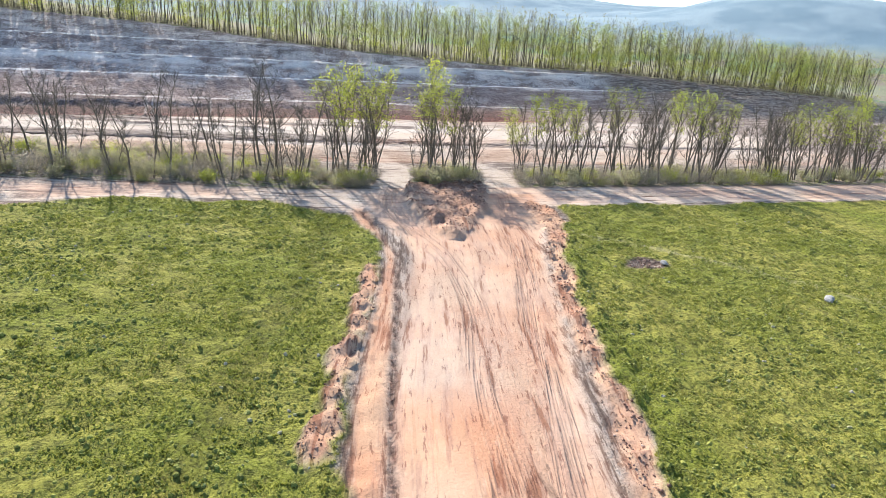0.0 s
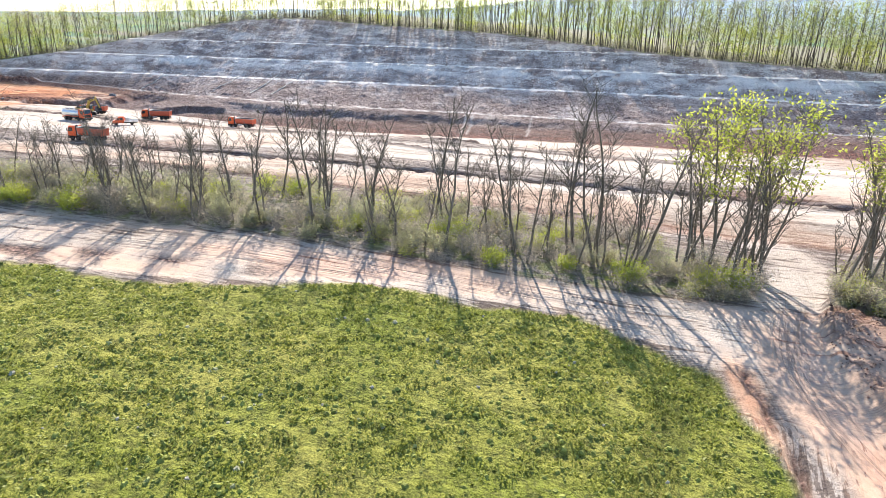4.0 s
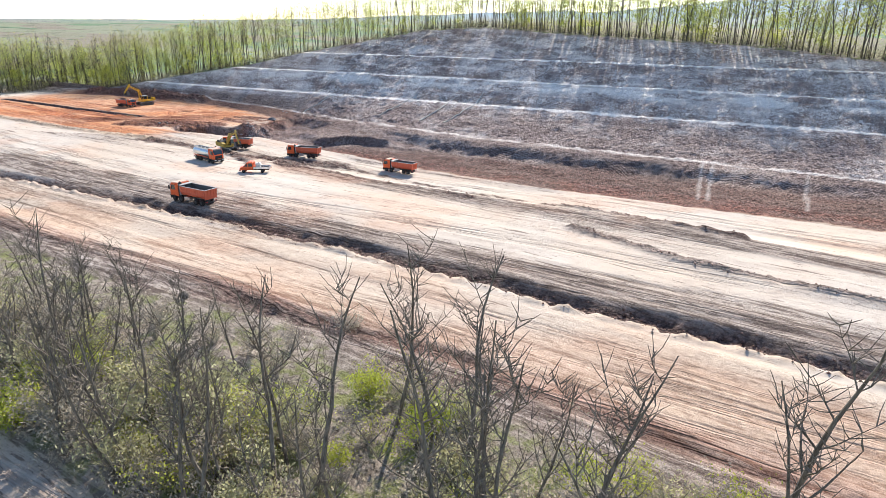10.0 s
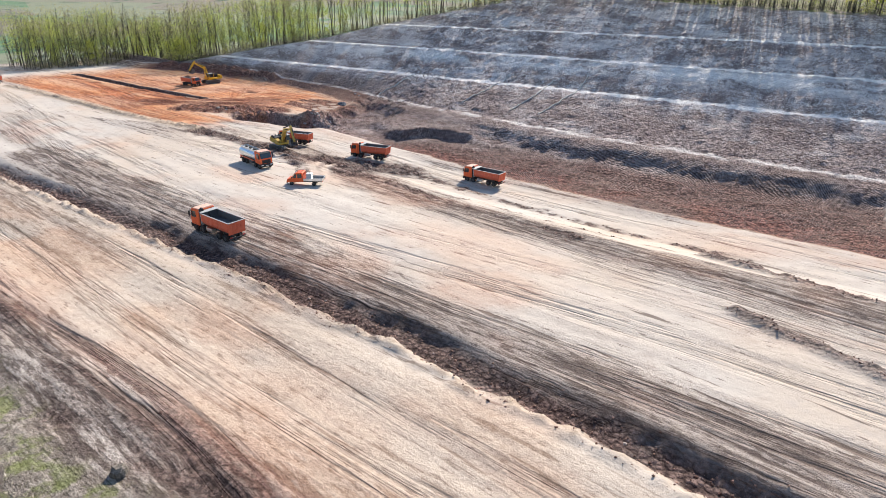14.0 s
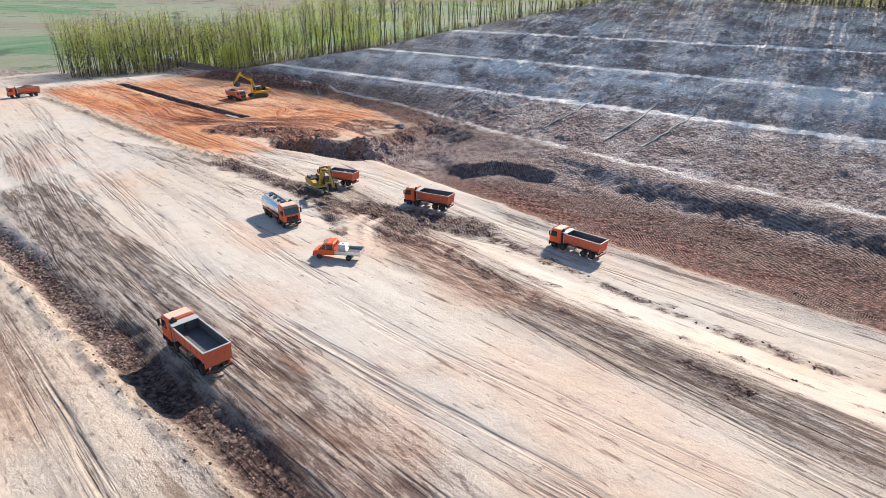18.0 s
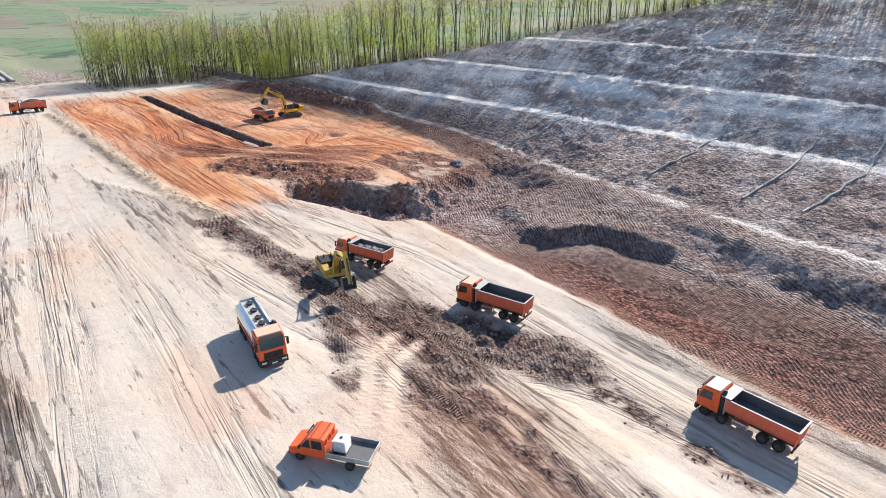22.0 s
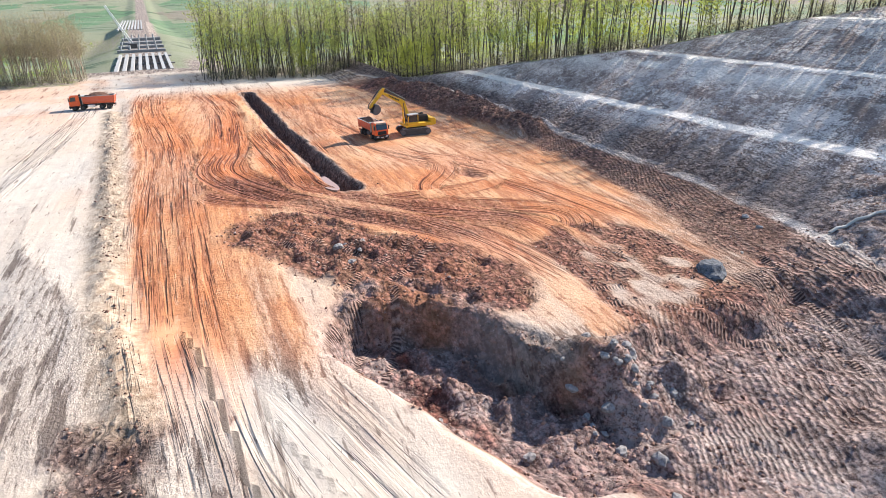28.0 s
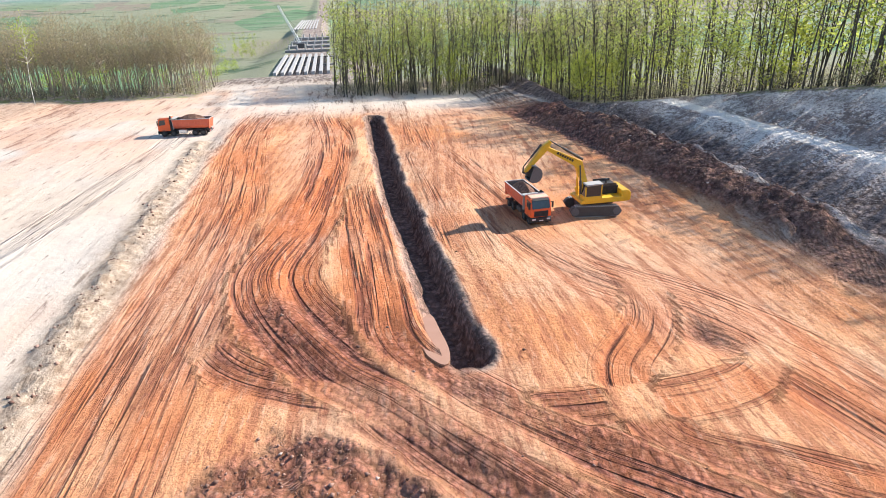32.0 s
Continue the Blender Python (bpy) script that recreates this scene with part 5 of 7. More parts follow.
def plant_forest():
    rng = random.Random(9)
    spots = []
    x = -306.0
    edges = []
    while x < 330:
        edges.append((x, forest_edge(x)))
        x += 4.0
    ex, ey = np.array([e[0] for e in edges]), np.array([e[1] for e in edges])
    x = -306.0
    while x < 330:
        y0 = float(np.interp(x, ex, ey))
        for row in range(6 if x < -235 else 4):
            spots.append((row, x + rng.uniform(-1.2, 1.2), y0 + 1.2 + row * 2.8 + rng.uniform(-1.3, 1.3)))
        x += 1.6 if x < -225 else 1.8
    y = 204.0
    while y < 262:
        for row in range(9):
            spots.append((row, -308.5 - row * 3.0 + rng.uniform(-1.3, 1.3), y + rng.uniform(-1.2, 1.2)))
        y += 1.7
    left = []
    y = 40.0
    while y < 175:
        for row in range(9):
            left.append((row, -320.5 - row * 2.6 - max(0, (120 - y)) * 0.02 + rng.uniform(-1.2, 1.2), y + rng.uniform(-1.0, 1.0)))
        y += 1.25
    label = "slender grey-barked forest tree in sparse spring leaf"
    pole = "thin bare pole tree leaning at the wood's edge"
    plans = ((19, 4, 0.5, 3.0), (18, 12, 0.36, 3.4), (9, 18, 0.22, 2.6), (20, 5, 0.5, 2.8), (17, 14, 0.30, 3.4), (11, 16, 0.25, 3.0), (20, 8, 0.42, 3.2), (7, 18, 0.15, 2.4))
    meshes = [forest_tree_mesh(100 + i, h, n, 0.05, low, out) for i, (h, n, low, out) in enumerate(plans)]
    deep = [forest_tree_mesh(150 + i, h, n * 0.6, 0.05, low * 0.7, out, 0.34, 5) for i, (h, n, low, out) in enumerate(plans)]
    green = {1: LEAF_FOREST, 2: LEAF, 4: LEAF_FOREST, 5: LEAF_FOREST, 7: LEAF}
    poles = [forest_tree_mesh(200 + i, 15.0 + i, (6, 9, 7)[i], 0.10, 0.42, 2.2, 0.20, 10) for i in range(3)]

    def make(m, lab, leaf, bark=BARK_GREY):
        t = thing("forest_tree", lab, "tree", "trees of the wood's edge")
        raw("trunk", m[0], m[1], bark, t)
        raw("crown", m[2], m[3], leaf, t)
        return t

    sources = [make(m, label, green.get(i, LEAF_BUD)) for i, m in enumerate(meshes)]
    pole_sources = [make(m, pole, LEAF_POLE, POLE_BARK) for m in poles]
    spots.sort(key=lambda s: (s[0], s[1]))
    singles = 0
    rest = {LEAF: [], LEAF_FOREST: [], LEAF_BUD: []}
    pole_rest = []
    for row, px, py in spots:
        i = rng.choice((0, 0, 1, 1, 3, 3, 4, 6, 6, 5, 2 if row < 3 else 0, 7 if row < 2 else 3))
        if row == 0 and px < 110 and singles < 200:
            tree = copy_thing(sources[i], pose(px, py, base_at(px, py), 0, 0, rng.uniform(0, 360)))
            tree.scale = (float(by(px, (-150, 1.0), (-60, 1.2))),) * 3
            singles += 1
        else:
            rest[green.get(i, LEAF_BUD)].append((meshes[i] if row < 2 else deep[i], px, py, base_at(px, py), rng.uniform(0.88, 1.15) * float(by(px, (-150, 1.0), (-60, 1.2)))))
    for row, px, py in left:
        if row == 0 and py > 70 and singles < 300:
            copy_thing(rng.choice(pole_sources), pose(px, py, base_at(px, py), 0, 0, rng.uniform(0, 360)))
            singles += 1
        else:
            i = rng.choice((0, 1, 2))
            pole_rest.append((poles[i], px, py, base_at(px, py), rng.uniform(0.75, 1.1)))
    birch = forest_tree_mesh(230, 17.0, 14, 0.06, 0.5, 2.6, 0.22)
    white = thing("forest_tree", "tall white-barked tree at the wood's edge", "tree", "trees of the wood's edge")
    raw("trunk", birch[0], birch[1], WHITE_BARK, white)
    raw("crown", birch[2], birch[3], LEAF_FOREST, white)
    white.matrix_basis = pose(-312.6, 141.1, base_at(-312.6, 141.1), 0, -5, 40)
    for ob in sources + pole_sources:
        for o in (*ob.children_recursive, ob):
            bpy.data.objects.remove(o)
    wood = thing("forest", "deep stand of slender grey trees in sparse spring leaf", "forest", kind="stuff")
    joined("trunks", BARK_GREY, [t for group in rest.values() for t in group], 0, wood)
    for leaf, group in rest.items():
        joined("leaves", leaf, group, 2, wood)
    pole_wood = thing("pole_wood", "dense stand of thin bare pole trees, brown with buds", "forest", kind="stuff")
    joined("trunks", POLE_BARK, pole_rest, 0, pole_wood)
    joined("leaves", LEAF_POLE, pole_rest, 2, pole_wood)
    # hedgerow trees over the far fields
    hedge = []
    for _ in range(16):
        hx, hy, ang = rng.uniform(-1000, -400), rng.choice((rng.uniform(40, 140), rng.uniform(235, 480))), rng.uniform(-0.5, 0.5) + rng.choice((0, 1.57))
        for k in range(rng.randrange(6, 20)):
            qx, qy = hx + k * 6.5 * math.cos(ang) + rng.uniform(-2, 2), hy + k * 6.5 * math.sin(ang) + rng.uniform(-2, 2)
            if abs(qy - 187) > 45 and qx < -385:
                hedge.append((deep[rng.choice((2, 5, 7))], qx, qy, base_at(qx, qy), rng.uniform(0.5, 1.0)))
    far_trees = thing("far_trees", "scattered hedgerow trees across the far green fields", "trees", kind="stuff")
    joined("trunks", BARK_GREY, hedge, 0, far_trees)
    joined("leaves", LEAF_FOREST, hedge, 2, far_trees)
    # low growth along the wood's foot
    low = [thicket_mesh(300 + i, 2.6, 4) for i in range(3)]
    foot = []
    for row, px, py in spots + left:
        if row in (0, 1, 2, 3) and rng.random() < (0.95 if py > 200 else 0.35):
            ox, oy = px + rng.uniform(-1, 1), py + rng.uniform(-0.3, 1.5)
            foot.append((rng.choice(low), ox, oy, base_at(ox, oy), rng.uniform(0.5, 1.5)))
    under = thing("forest_undergrowth", "low green and brown growth under the wood's edge", "undergrowth", kind="stuff")
    joined("stems", BARK_GREY, foot, 0, under)
    joined("leaves", LEAF_DARK, foot, 2, under)
    # tangled growth between the belt's trees
    tangle = [thicket_mesh(320 + i, 2.0 + 0.4 * i, (3, 10, 5)[i]) for i in range(3)]
    dry, leafy = [], []
    for _ in range(1100):
        px = rng.uniform(-110, 110)
        py = rng.uniform(105, 115 if px < -48 else (124 if px < 10 else 117.5))
        g = min(float(near_line(np.array([px]), np.array([py]), (18, 92), (21, 106), (26, 120), (22, 136))[0]), float(near_line(np.array([px]), np.array([py]), (36, 86), (42, 104), (46, 118), (40, 136))[0]))
        if g > 3.6:
            i = rng.choice((0, 0, 1, 2, 2))
            (leafy if i == 1 else dry).append((tangle[i], px, py, ground_at(px, py), rng.uniform(0.5, 1.25)))
    belt_low = thing("belt_undergrowth", "grey-brown thorny tangle coming into leaf", "undergrowth", kind="stuff")
    joined("stems", TWIG, dry + leafy, 0, belt_low)
    joined("leaves", LEAF, leafy, 2, belt_low)
    joined("dry_leaves", LEAF_DRY, dry, 2, belt_low)


plant_forest()


def tuft_field():
    """Grass tufts over the meadow, one joined mesh."""
    rs = np.random.RandomState(3)
    n = 150000
    x = rs.uniform(-130, 95, n)
    y = rs.uniform(24, 98, n)
    z, masks, *_others = land(x, y)
    clump = fbm(x / 2.0, y / 2.0, 97, 2)
    keep = (masks[3] > 0.6) & (clump > 0.40 + 0.3 * smooth((-x - 60) / 70) * rs.uniform(0, 1, n))
    x, y, z, clump = x[keep], y[keep], z[keep], clump[keep]
    verts, off = [], 0
    for k in range(3):
        a = rs.uniform(0, 6.28, len(x))
        h = rs.uniform(0.06, 0.17, len(x)) * (0.3 + 1.6 * clump)
        w = rs.uniform(0.06, 0.14, len(x))
        lean = rs.uniform(-0.25, 0.25, (2, len(x)))
        ca, sa = np.cos(a) * w, np.sin(a) * w
        ox, oy = rs.uniform(-0.22, 0.22, (2, len(x)))
        a0 = np.stack([x + ox - ca, y + oy - sa, z - 0.03], 1)
        a1 = np.stack([x + ox + ca, y + oy + sa, z - 0.03], 1)
        a2 = np.stack([x + ox + lean[0], y + oy + lean[1], z + h], 1)
        verts.append(np.stack([a0, a1, a2], 1).reshape(-1, 3))
    v = np.concatenate(verts)
    f = np.arange(len(v)).reshape(-1, 3)
    me = bpy.data.meshes.new("grass")
    me.from_pydata(v.tolist(), [], f.tolist())
    me.materials.append(leaf_material("grass_blade", (0.23, 0.25, 0.04), (0.42, 0.41, 0.10), 0.4))
    tagged(new("grass", me), "short tufted green and yellowish meadow grass", "grass", kind="stuff")


tuft_field()


def hummocks():
    """Small rounded grass hummocks, one joined mesh."""
    rs = np.random.RandomState(5)
    n = 46000
    x, y = rs.uniform(-130, 95, n), rs.uniform(24, 98, n)
    z, masks, *_others = land(x, y)
    keep = (masks[3] > 0.7) & (fbm(x / 7, y / 7, 98) + 0.35 * rs.uniform(-1, 1, n) > 0.48 + 0.35 * smooth((-x - 60) / 70))
    x, y, z = x[keep], y[keep], z[keep]
    k = len(x)
    s = 0.10 + 0.17 * rs.uniform(0, 1, k) ** 1.6
    ring = np.array([(math.cos(a), math.sin(a), 0.0) for a in np.arange(6) * math.pi / 3] + [(0.55 * math.cos(a + 0.5), 0.55 * math.sin(a + 0.5), 0.62) for a in np.arange(6) * math.pi / 3] + [(0, 0, 0.8)])
    tri = []
    for i in range(6):
        j = (i + 1) % 6
        tri += [(i, j, 6 + i), (j, 6 + j, 6 + i), (6 + i, 6 + j, 12)]
    tri = np.array(tri)
    v = ring[None] * s[:, None, None] * rs.uniform(0.65, 1.35, (k, 13, 1))
    v = v + np.stack([x, y, z - 0.03], 1)[:, None, :]
    f = (tri[None] + 13 * np.arange(k)[:, None, None]).reshape(-1, 3)
    me = bpy.data.meshes.new("grass_hummocks")
    me.from_pydata(v.reshape(-1, 3).tolist(), [], f.tolist())
    m = Nodes("hummock_grass", 0.9, 0.0, 0.2)
    r = m.node("ShaderNodeNewGeometry").outputs["Random Per Island"]
    c = m.mix(r, (0.14, 0.15, 0.035), (0.33, 0.34, 0.08))
    c = m.mix(m.ramp(r, 0.96, 1.0), c, (0.36, 0.33, 0.27))
    m.bump(m.noise(m.position(), 9.0, 3), 0.8, 0.1)
    me.materials.append(m.colour(c))
    tagged(new("grass_hummocks", me), "small rounded hummocks of meadow grass", "grass", kind="stuff")


hummocks()

# ---- vehicles and diggers: x ahead, z up, wheels on z = 0 ----
def wheel(parent, x, y, r=0.52, width=0.32, side=1):
    b = fresh()
    prof = [(0.62, -0.5), (0.90, -0.5), (1.0, -0.38), (1.0, 0.38), (0.90, 0.5), (0.62, 0.5)]
    seg = 20
    rings = [[b.verts.new((x + r * pr * math.cos(2 * math.pi * k / seg), y + width * pw, r + r * pr * math.sin(2 * math.pi * k / seg))) for k in range(seg)] for pr, pw in prof]
    for i in range(len(prof)):
        a, c = rings[i], rings[(i + 1) % len(prof)]
        for k in range(seg):
            b.faces.new((a[k], a[(k + 1) % seg], c[(k + 1) % seg], c[k]))
    bmesh.ops.recalc_face_normals(b, faces=b.faces)
    w = part("wheel", b, RUBBER, parent)
    b = fresh()
    tube(b, (x, y - width * 0.38, r), (x, y + width * 0.38, r), r * 0.62, seg=16)
    tube(b, (x, y + side * width * 0.3, r), (x, y + side * width * 0.52, r), r * 0.3, r * 0.22, 12)
    part("rim", b, STEEL, w, "dusty dark steel rim")
    return w


def cab_unit(t, paint, roof_paint):
    """Forward cab of a heavy truck, from x = 2.35 to 4.45."""
    b = fresh()
    prism(b, [(2.35, 0.95), (4.42, 0.95), (4.47, 1.75), (4.40, 2.05), (4.12, 3.02), (3.95, 3.16), (2.45, 3.22), (2.35, 3.1)], -1.22, 1.22, 0.07)
    cab = part("cab", b, paint, t)
    b = fresh()
    prism(b, [(2.45, 3.20), (3.93, 3.14), (3.88, 3.26), (2.5, 3.33)], -1.08, 1.08, 0.04)
    part("roof", b, roof_paint, cab, "dusty cab roof with sun glare in its paint")
    b = fresh()
    prism(b, [(4.425, 2.03), (4.455, 2.05), (4.165, 3.0), (4.135, 2.98)], -1.06, 1.06)
    part("windscreen", b, GLASS, cab, "dark reflecting windscreen")
    for s in (-1, 1):
        b = fresh()
        prism(b, [(3.05, 2.05), (4.18, 1.95), (4.22, 2.1), (3.98, 2.85), (3.05, 2.9)], s * 1.205, s * 1.235)
        part("side_window", b, GLASS, cab)
        b = fresh()
        prism(b, [(2.95, 1.15), (4.1, 1.15), (4.26, 1.75), (4.2, 1.93), (2.95, 2.0)], s * 1.215, s * 1.24, 0.01)
        box(b, 3.0, 3.2, s * 1.235, s * 1.27, 1.82, 1.88)
        part("door", b, paint, cab)
        b = fresh()
        box(b, 4.28, 4.40, s * 1.30, s * 1.52, 2.05, 2.78, 0.03)
        box(b, 4.2, 4.34, s * 1.18, s * 1.34, 2.72, 2.77)
        part("mirror", b, BLACK, cab, "black wing mirror")
        b = fresh()
        box(b, 4.50, 4.56, s * 0.68, s * 1.12, 0.72, 0.92, 0.02)
        part("headlight", b, LAMP, cab)
        b = fresh()
        for k in range(3):
            box(b, 3.15, 3.75, s * 1.10, s * 1.30, 0.42 + 0.26 * k, 0.46 + 0.26 * k)
        box(b, 3.12, 3.16, s * 1.12, s * 1.28, 0.4, 1.0)
        part("step", b, BLACK, cab)
    b = fresh()
    prism(b, [(4.3, 0.42), (4.54, 0.46), (4.56, 0.98), (4.46, 1.06), (4.3, 1.06)], -1.25, 1.25, 0.04)
    part("bumper", b, BLACK, cab)
    b = fresh()
    box(b, 4.42, 4.50, -0.85, 0.85, 1.12, 1.78, 0.02)
    for k in range(4):
        box(b, 4.49, 4.53, -0.8, 0.8, 1.17 + 0.15 * k, 1.24 + 0.15 * k)
    part("grille", b, BLACK, cab, "black slatted grille")
    b = fresh()
    box(b, 4.50, 4.57, -0.26, 0.26, 0.60, 0.72)
    part("number_plate", b, WHITE, cab)
    b = fresh()
    prism(b, [(4.02, 3.14), (4.30, 2.98), (4.33, 3.02), (4.04, 3.2)], -1.0, 1.0)
    part("sun_visor", b, BLACK, cab)
    b = fresh()
    prism(b, [(2.0, 1.0), (2.3, 1.0), (2.3, 3.35), (2.0, 3.35)], 0.55, 1.15, 0.05)
    tube(b, (2.15, 0.85, 3.3), (2.15, 0.85, 3.5), 0.14)
    part("exhaust_pipe", b, BLACK, t, "tall black air and exhaust box")
    return cab


def chassis_unit(t, rear=-4.3):
    b = fresh()
    for s in (-1, 1):
        box(b, rear, 4.2, s * 0.38, s * 0.52, 0.78, 1.06, 0.01)
    for x in (-3.9, -2.2, -0.4, 1.0, 2.6):
        box(b, x, x + 0.12, -0.4, 0.4, 0.82, 1.0)
    for x in (3.55, 1.95, -1.75, -3.15):
        tube(b, (x, -1.0, 0.52), (x, 1.0, 0.52), 0.11, seg=8)
        box(b, x - 0.2, x + 0.2, -0.22, 0.22, 0.35, 0.72, 0.05)
    part("chassis", b, STEEL, t)
    for s in (-1, 1):
        b = fresh()
        box(b, -0.4, 1.0, s * 0.62, s * 1.2, 0.55, 1.08, 0.06)
        part("fuel_tank", b, ALU if s > 0 else STEEL, t, "side tank with steel straps")
        for x in (3.55, 1.95):
            wheel(t, x, s * 1.05, 0.52, 0.34, s)
        for x in (-1.75, -3.15):
            wheel(t, x, s * 0.93, 0.52, 0.58, s)
        for x in (3.55, 1.95):
            b = fresh()
            for k in range(7):
                a0, a1 = math.pi * (0.08 + 0.12 * k), math.pi * (0.08 + 0.12 * (k + 1))
                prism(b, [(x + 0.64 * math.cos(a0), 0.52 + 0.64 * math.sin(a0)), (x + 0.64 * math.cos(a1), 0.52 + 0.64 * math.sin(a1)),
                          (x + 0.60 * math.cos(a1), 0.52 + 0.60 * math.sin(a1)), (x + 0.60 * math.cos(a0), 0.52 + 0.60 * math.sin(a0))], s * 0.86, s * 1.23)
            part("mudguard", b, BLACK, t)
    b = fresh()
    box(b, rear - 0.05, rear + 0.1, -1.2, 1.2, 0.55, 0.72, 0.02)
    part("rear_bar", b, STEEL, t)
    for s in (-1, 1):
        b = fresh()
        box(b, rear - 0.09, rear - 0.04, s * 0.75, s * 1.15, 0.74, 0.88, 0.01)
        part("tail_light", b, RED_LENS, t)


def tipper_unit(t, load=None):
    """Open half-pipe tipper, walls with thickness, sloping tailgate."""
    x0, x1, h0, h1, w = -4.35, 1.85, 1.22, 2.86, 1.26
    body = fresh()
    # side walls: chamfered lower part
    for s in (-1, 1):
        vs = []
        outline = [(0.55, h0), (0.95, h0 + 0.12), (w - 0.03, h0 + 0.55), (w, h1), (w - 0.07, h1), (w - 0.10, h0 + 0.6), (0.9, h0 + 0.2), (0.55, h0 + 0.08)]
        for x, sh in ((x0, 0.0), (x1, 0.0)):
            vs.append([body.verts.new((x - 0.22 * (z - h0) / (h1 - h0) * (x == x0), s * y, z)) for y, z in outline])
        n = len(outline)
        for i in range(n):
            body.faces.new((vs[0][i], vs[0][(i + 1) % n], vs[1][(i + 1) % n], vs[1][i]))
        body.faces.new(vs[0])
        body.faces.new(list(reversed(vs[1])))
    box(body, x0, x1, -0.56, 0.56, h0, h0 + 0.07)
    bmesh.ops.recalc_face_normals(body, faces=body.faces)
    tip = part("tipper_body", body, ORANGE_BODY, t)
    b = fresh()
    for s in (-1, 1):
        for x in (-4.2, -3.1, -2.0, -0.9, 0.2, 1.3):
            prism(b, [(x, h0 + 0.5), (x + 0.1, h0 + 0.5), (x + 0.1, h1 - 0.05), (x, h1 - 0.05)], s * (w - 0.01), s * (w + 0.035))
        prism(b, [(x0 - 0.2, h1 - 0.14), (x1, h1 - 0.14), (x1, h1 - 0.02), (x0 - 0.22, h1 - 0.02)], s * w, s * (w + 0.05), 0.01)
    part("side_rib", b, ORANGE_BODY, tip)
    for s in (-1, 1):
        b = fresh()
        prism(b, [(x0 - 0.2, h1 - 0.01), (x1, h1 - 0.01), (x1, h1 + 0.05), (x0 - 0.22, h1 + 0.05)], s * (w - 0.1), s * (w + 0.05), 0.01)
        part("top_rail", b, RIM_TOP, tip, "scuffed pale steel top rail")
        b = fresh()
        prism(b, [(x0 - 0.12, h0 + 0.62), (x1 - 0.07, h0 + 0.62), (x1 - 0.07, h1 - 0.03), (x0 - 0.15, h1 - 0.03)], s * (w - 0.115), s * (w - 0.105))
        part("inner_lining", b, BARE, tip, "scraped dark steel lining")
    b = fresh()
    prism(b, [(x0 - 0.05, h0 + 0.62), (x1 - 0.08, h0 + 0.62), (x1 - 0.08, h0 + 0.68), (x0 - 0.06, h0 + 0.68)], -w + 0.13, w - 0.13)
    part("floor_plate", b, BARE, tip)
    b = fresh()
    box(b, x1 - 0.11, x1 - 0.07, -w + 0.12, w - 0.12, h0 + 0.6, h1 - 0.02)
    part("front_lining", b, BARE, tip)
    b = fresh()
    prism(b, [(x0 + 0.0, h0 + 0.62), (x0 + 0.05, h0 + 0.62), (x0 - 0.06, h1 - 0.04), (x0 - 0.11, h1 - 0.04)], -w + 0.12, w - 0.12)
    part("gate_lining", b, BARE, tip)
    b = fresh()
    box(b, x1 - 0.06, x1 + 0.02, -w, w, h0, h1 + 0.16, 0.02)
    box(b, x1 - 0.5, x1 + 0.42, -w - 0.02, w + 0.02, h1 + 0.12, h1 + 0.18, 0.02)
    part("headboard", b, RIM_TOP, tip, "pale grey headboard with a short canopy")
    b = fresh()
    prism(b, [(x0 - 0.02, h0 - 0.02), (x0 + 0.06, h0 - 0.02), (x0 - 0.14, h1), (x0 - 0.24, h1)], -w + 0.02, w - 0.02, 0.015)
    for y in (-0.62, 0.0, 0.62):
        prism(b, [(x0 - 0.05, h0 + 0.05), (x0, h0 + 0.05), (x0 - 0.18, h1 - 0.05), (x0 - 0.27, h1 - 0.05)], y - 0.05, y + 0.05)
    gate = part("tailgate", b, ORANGE_BODY, tip)
    b = fresh()
    prism(b, [(x0 - 0.28, h1 - 0.02), (x0 - 0.12, h1 - 0.02), (x0 - 0.12, h1 + 0.06), (x0 - 0.28, h1 + 0.06)], -w, w, 0.01)
    part("gate_rail", b, RIM_TOP, gate)
    b = fresh()
    tube(b, (1.55, 0, 1.0), (1.72, 0, h1 - 0.1), 0.13)
    part("hoist", b, STEEL, t)
    if load == "rock":
        rng = random.Random(5)
        for i in range(34):
            b = fresh()
            x, y = rng.uniform(-3.2, 1.0), rng.uniform(-0.75, 0.75)
            r = rng.uniform(0.16, 0.42)
            lump(b, (x, y, h0 + 0.95 + 0.35 * (1 - abs(y)) + rng.uniform(-0.1, 0.15) - 0.06 * abs(x + 1)), (r, r * rng.uniform(0.6, 1), r * rng.uniform(0.5, 0.9)), i, 1, 0.5)
            part("rock", b, ROCK, tip, "pale grey broken rock" if i == 0 else "")
    if load:
        b = fresh()
        g = 14
        rows = []
        for i in range(g + 1):
            row = []
            for j in range(7):
                x, y = lerp(x0 - 0.05, x1 - 0.1, i / g), lerp(-w + 0.12, w - 0.12, j / 6)
                pile = (0.75 if load == "rock" else 1.75) * math.sin(math.pi * i / g) ** 0.7 * (1 - 0.55 * abs(y) / w)
                row.append(b.verts.new((x, y, h0 + 0.65 + pile + 0.16 * noise.noise(Vector((x * 1.7, y * 2.1, 3.0))))))
            rows.append(row)
        for i in range(g):
            for j in range(6):
                b.faces.new((rows[i][j], rows[i + 1][j], rows[i + 1][j + 1], rows[i][j + 1]))
        part("load", b, ROCK if load == "rock" else SOIL, tip, "grey rubble" if load == "rock" else "heaped dark red-brown soil")


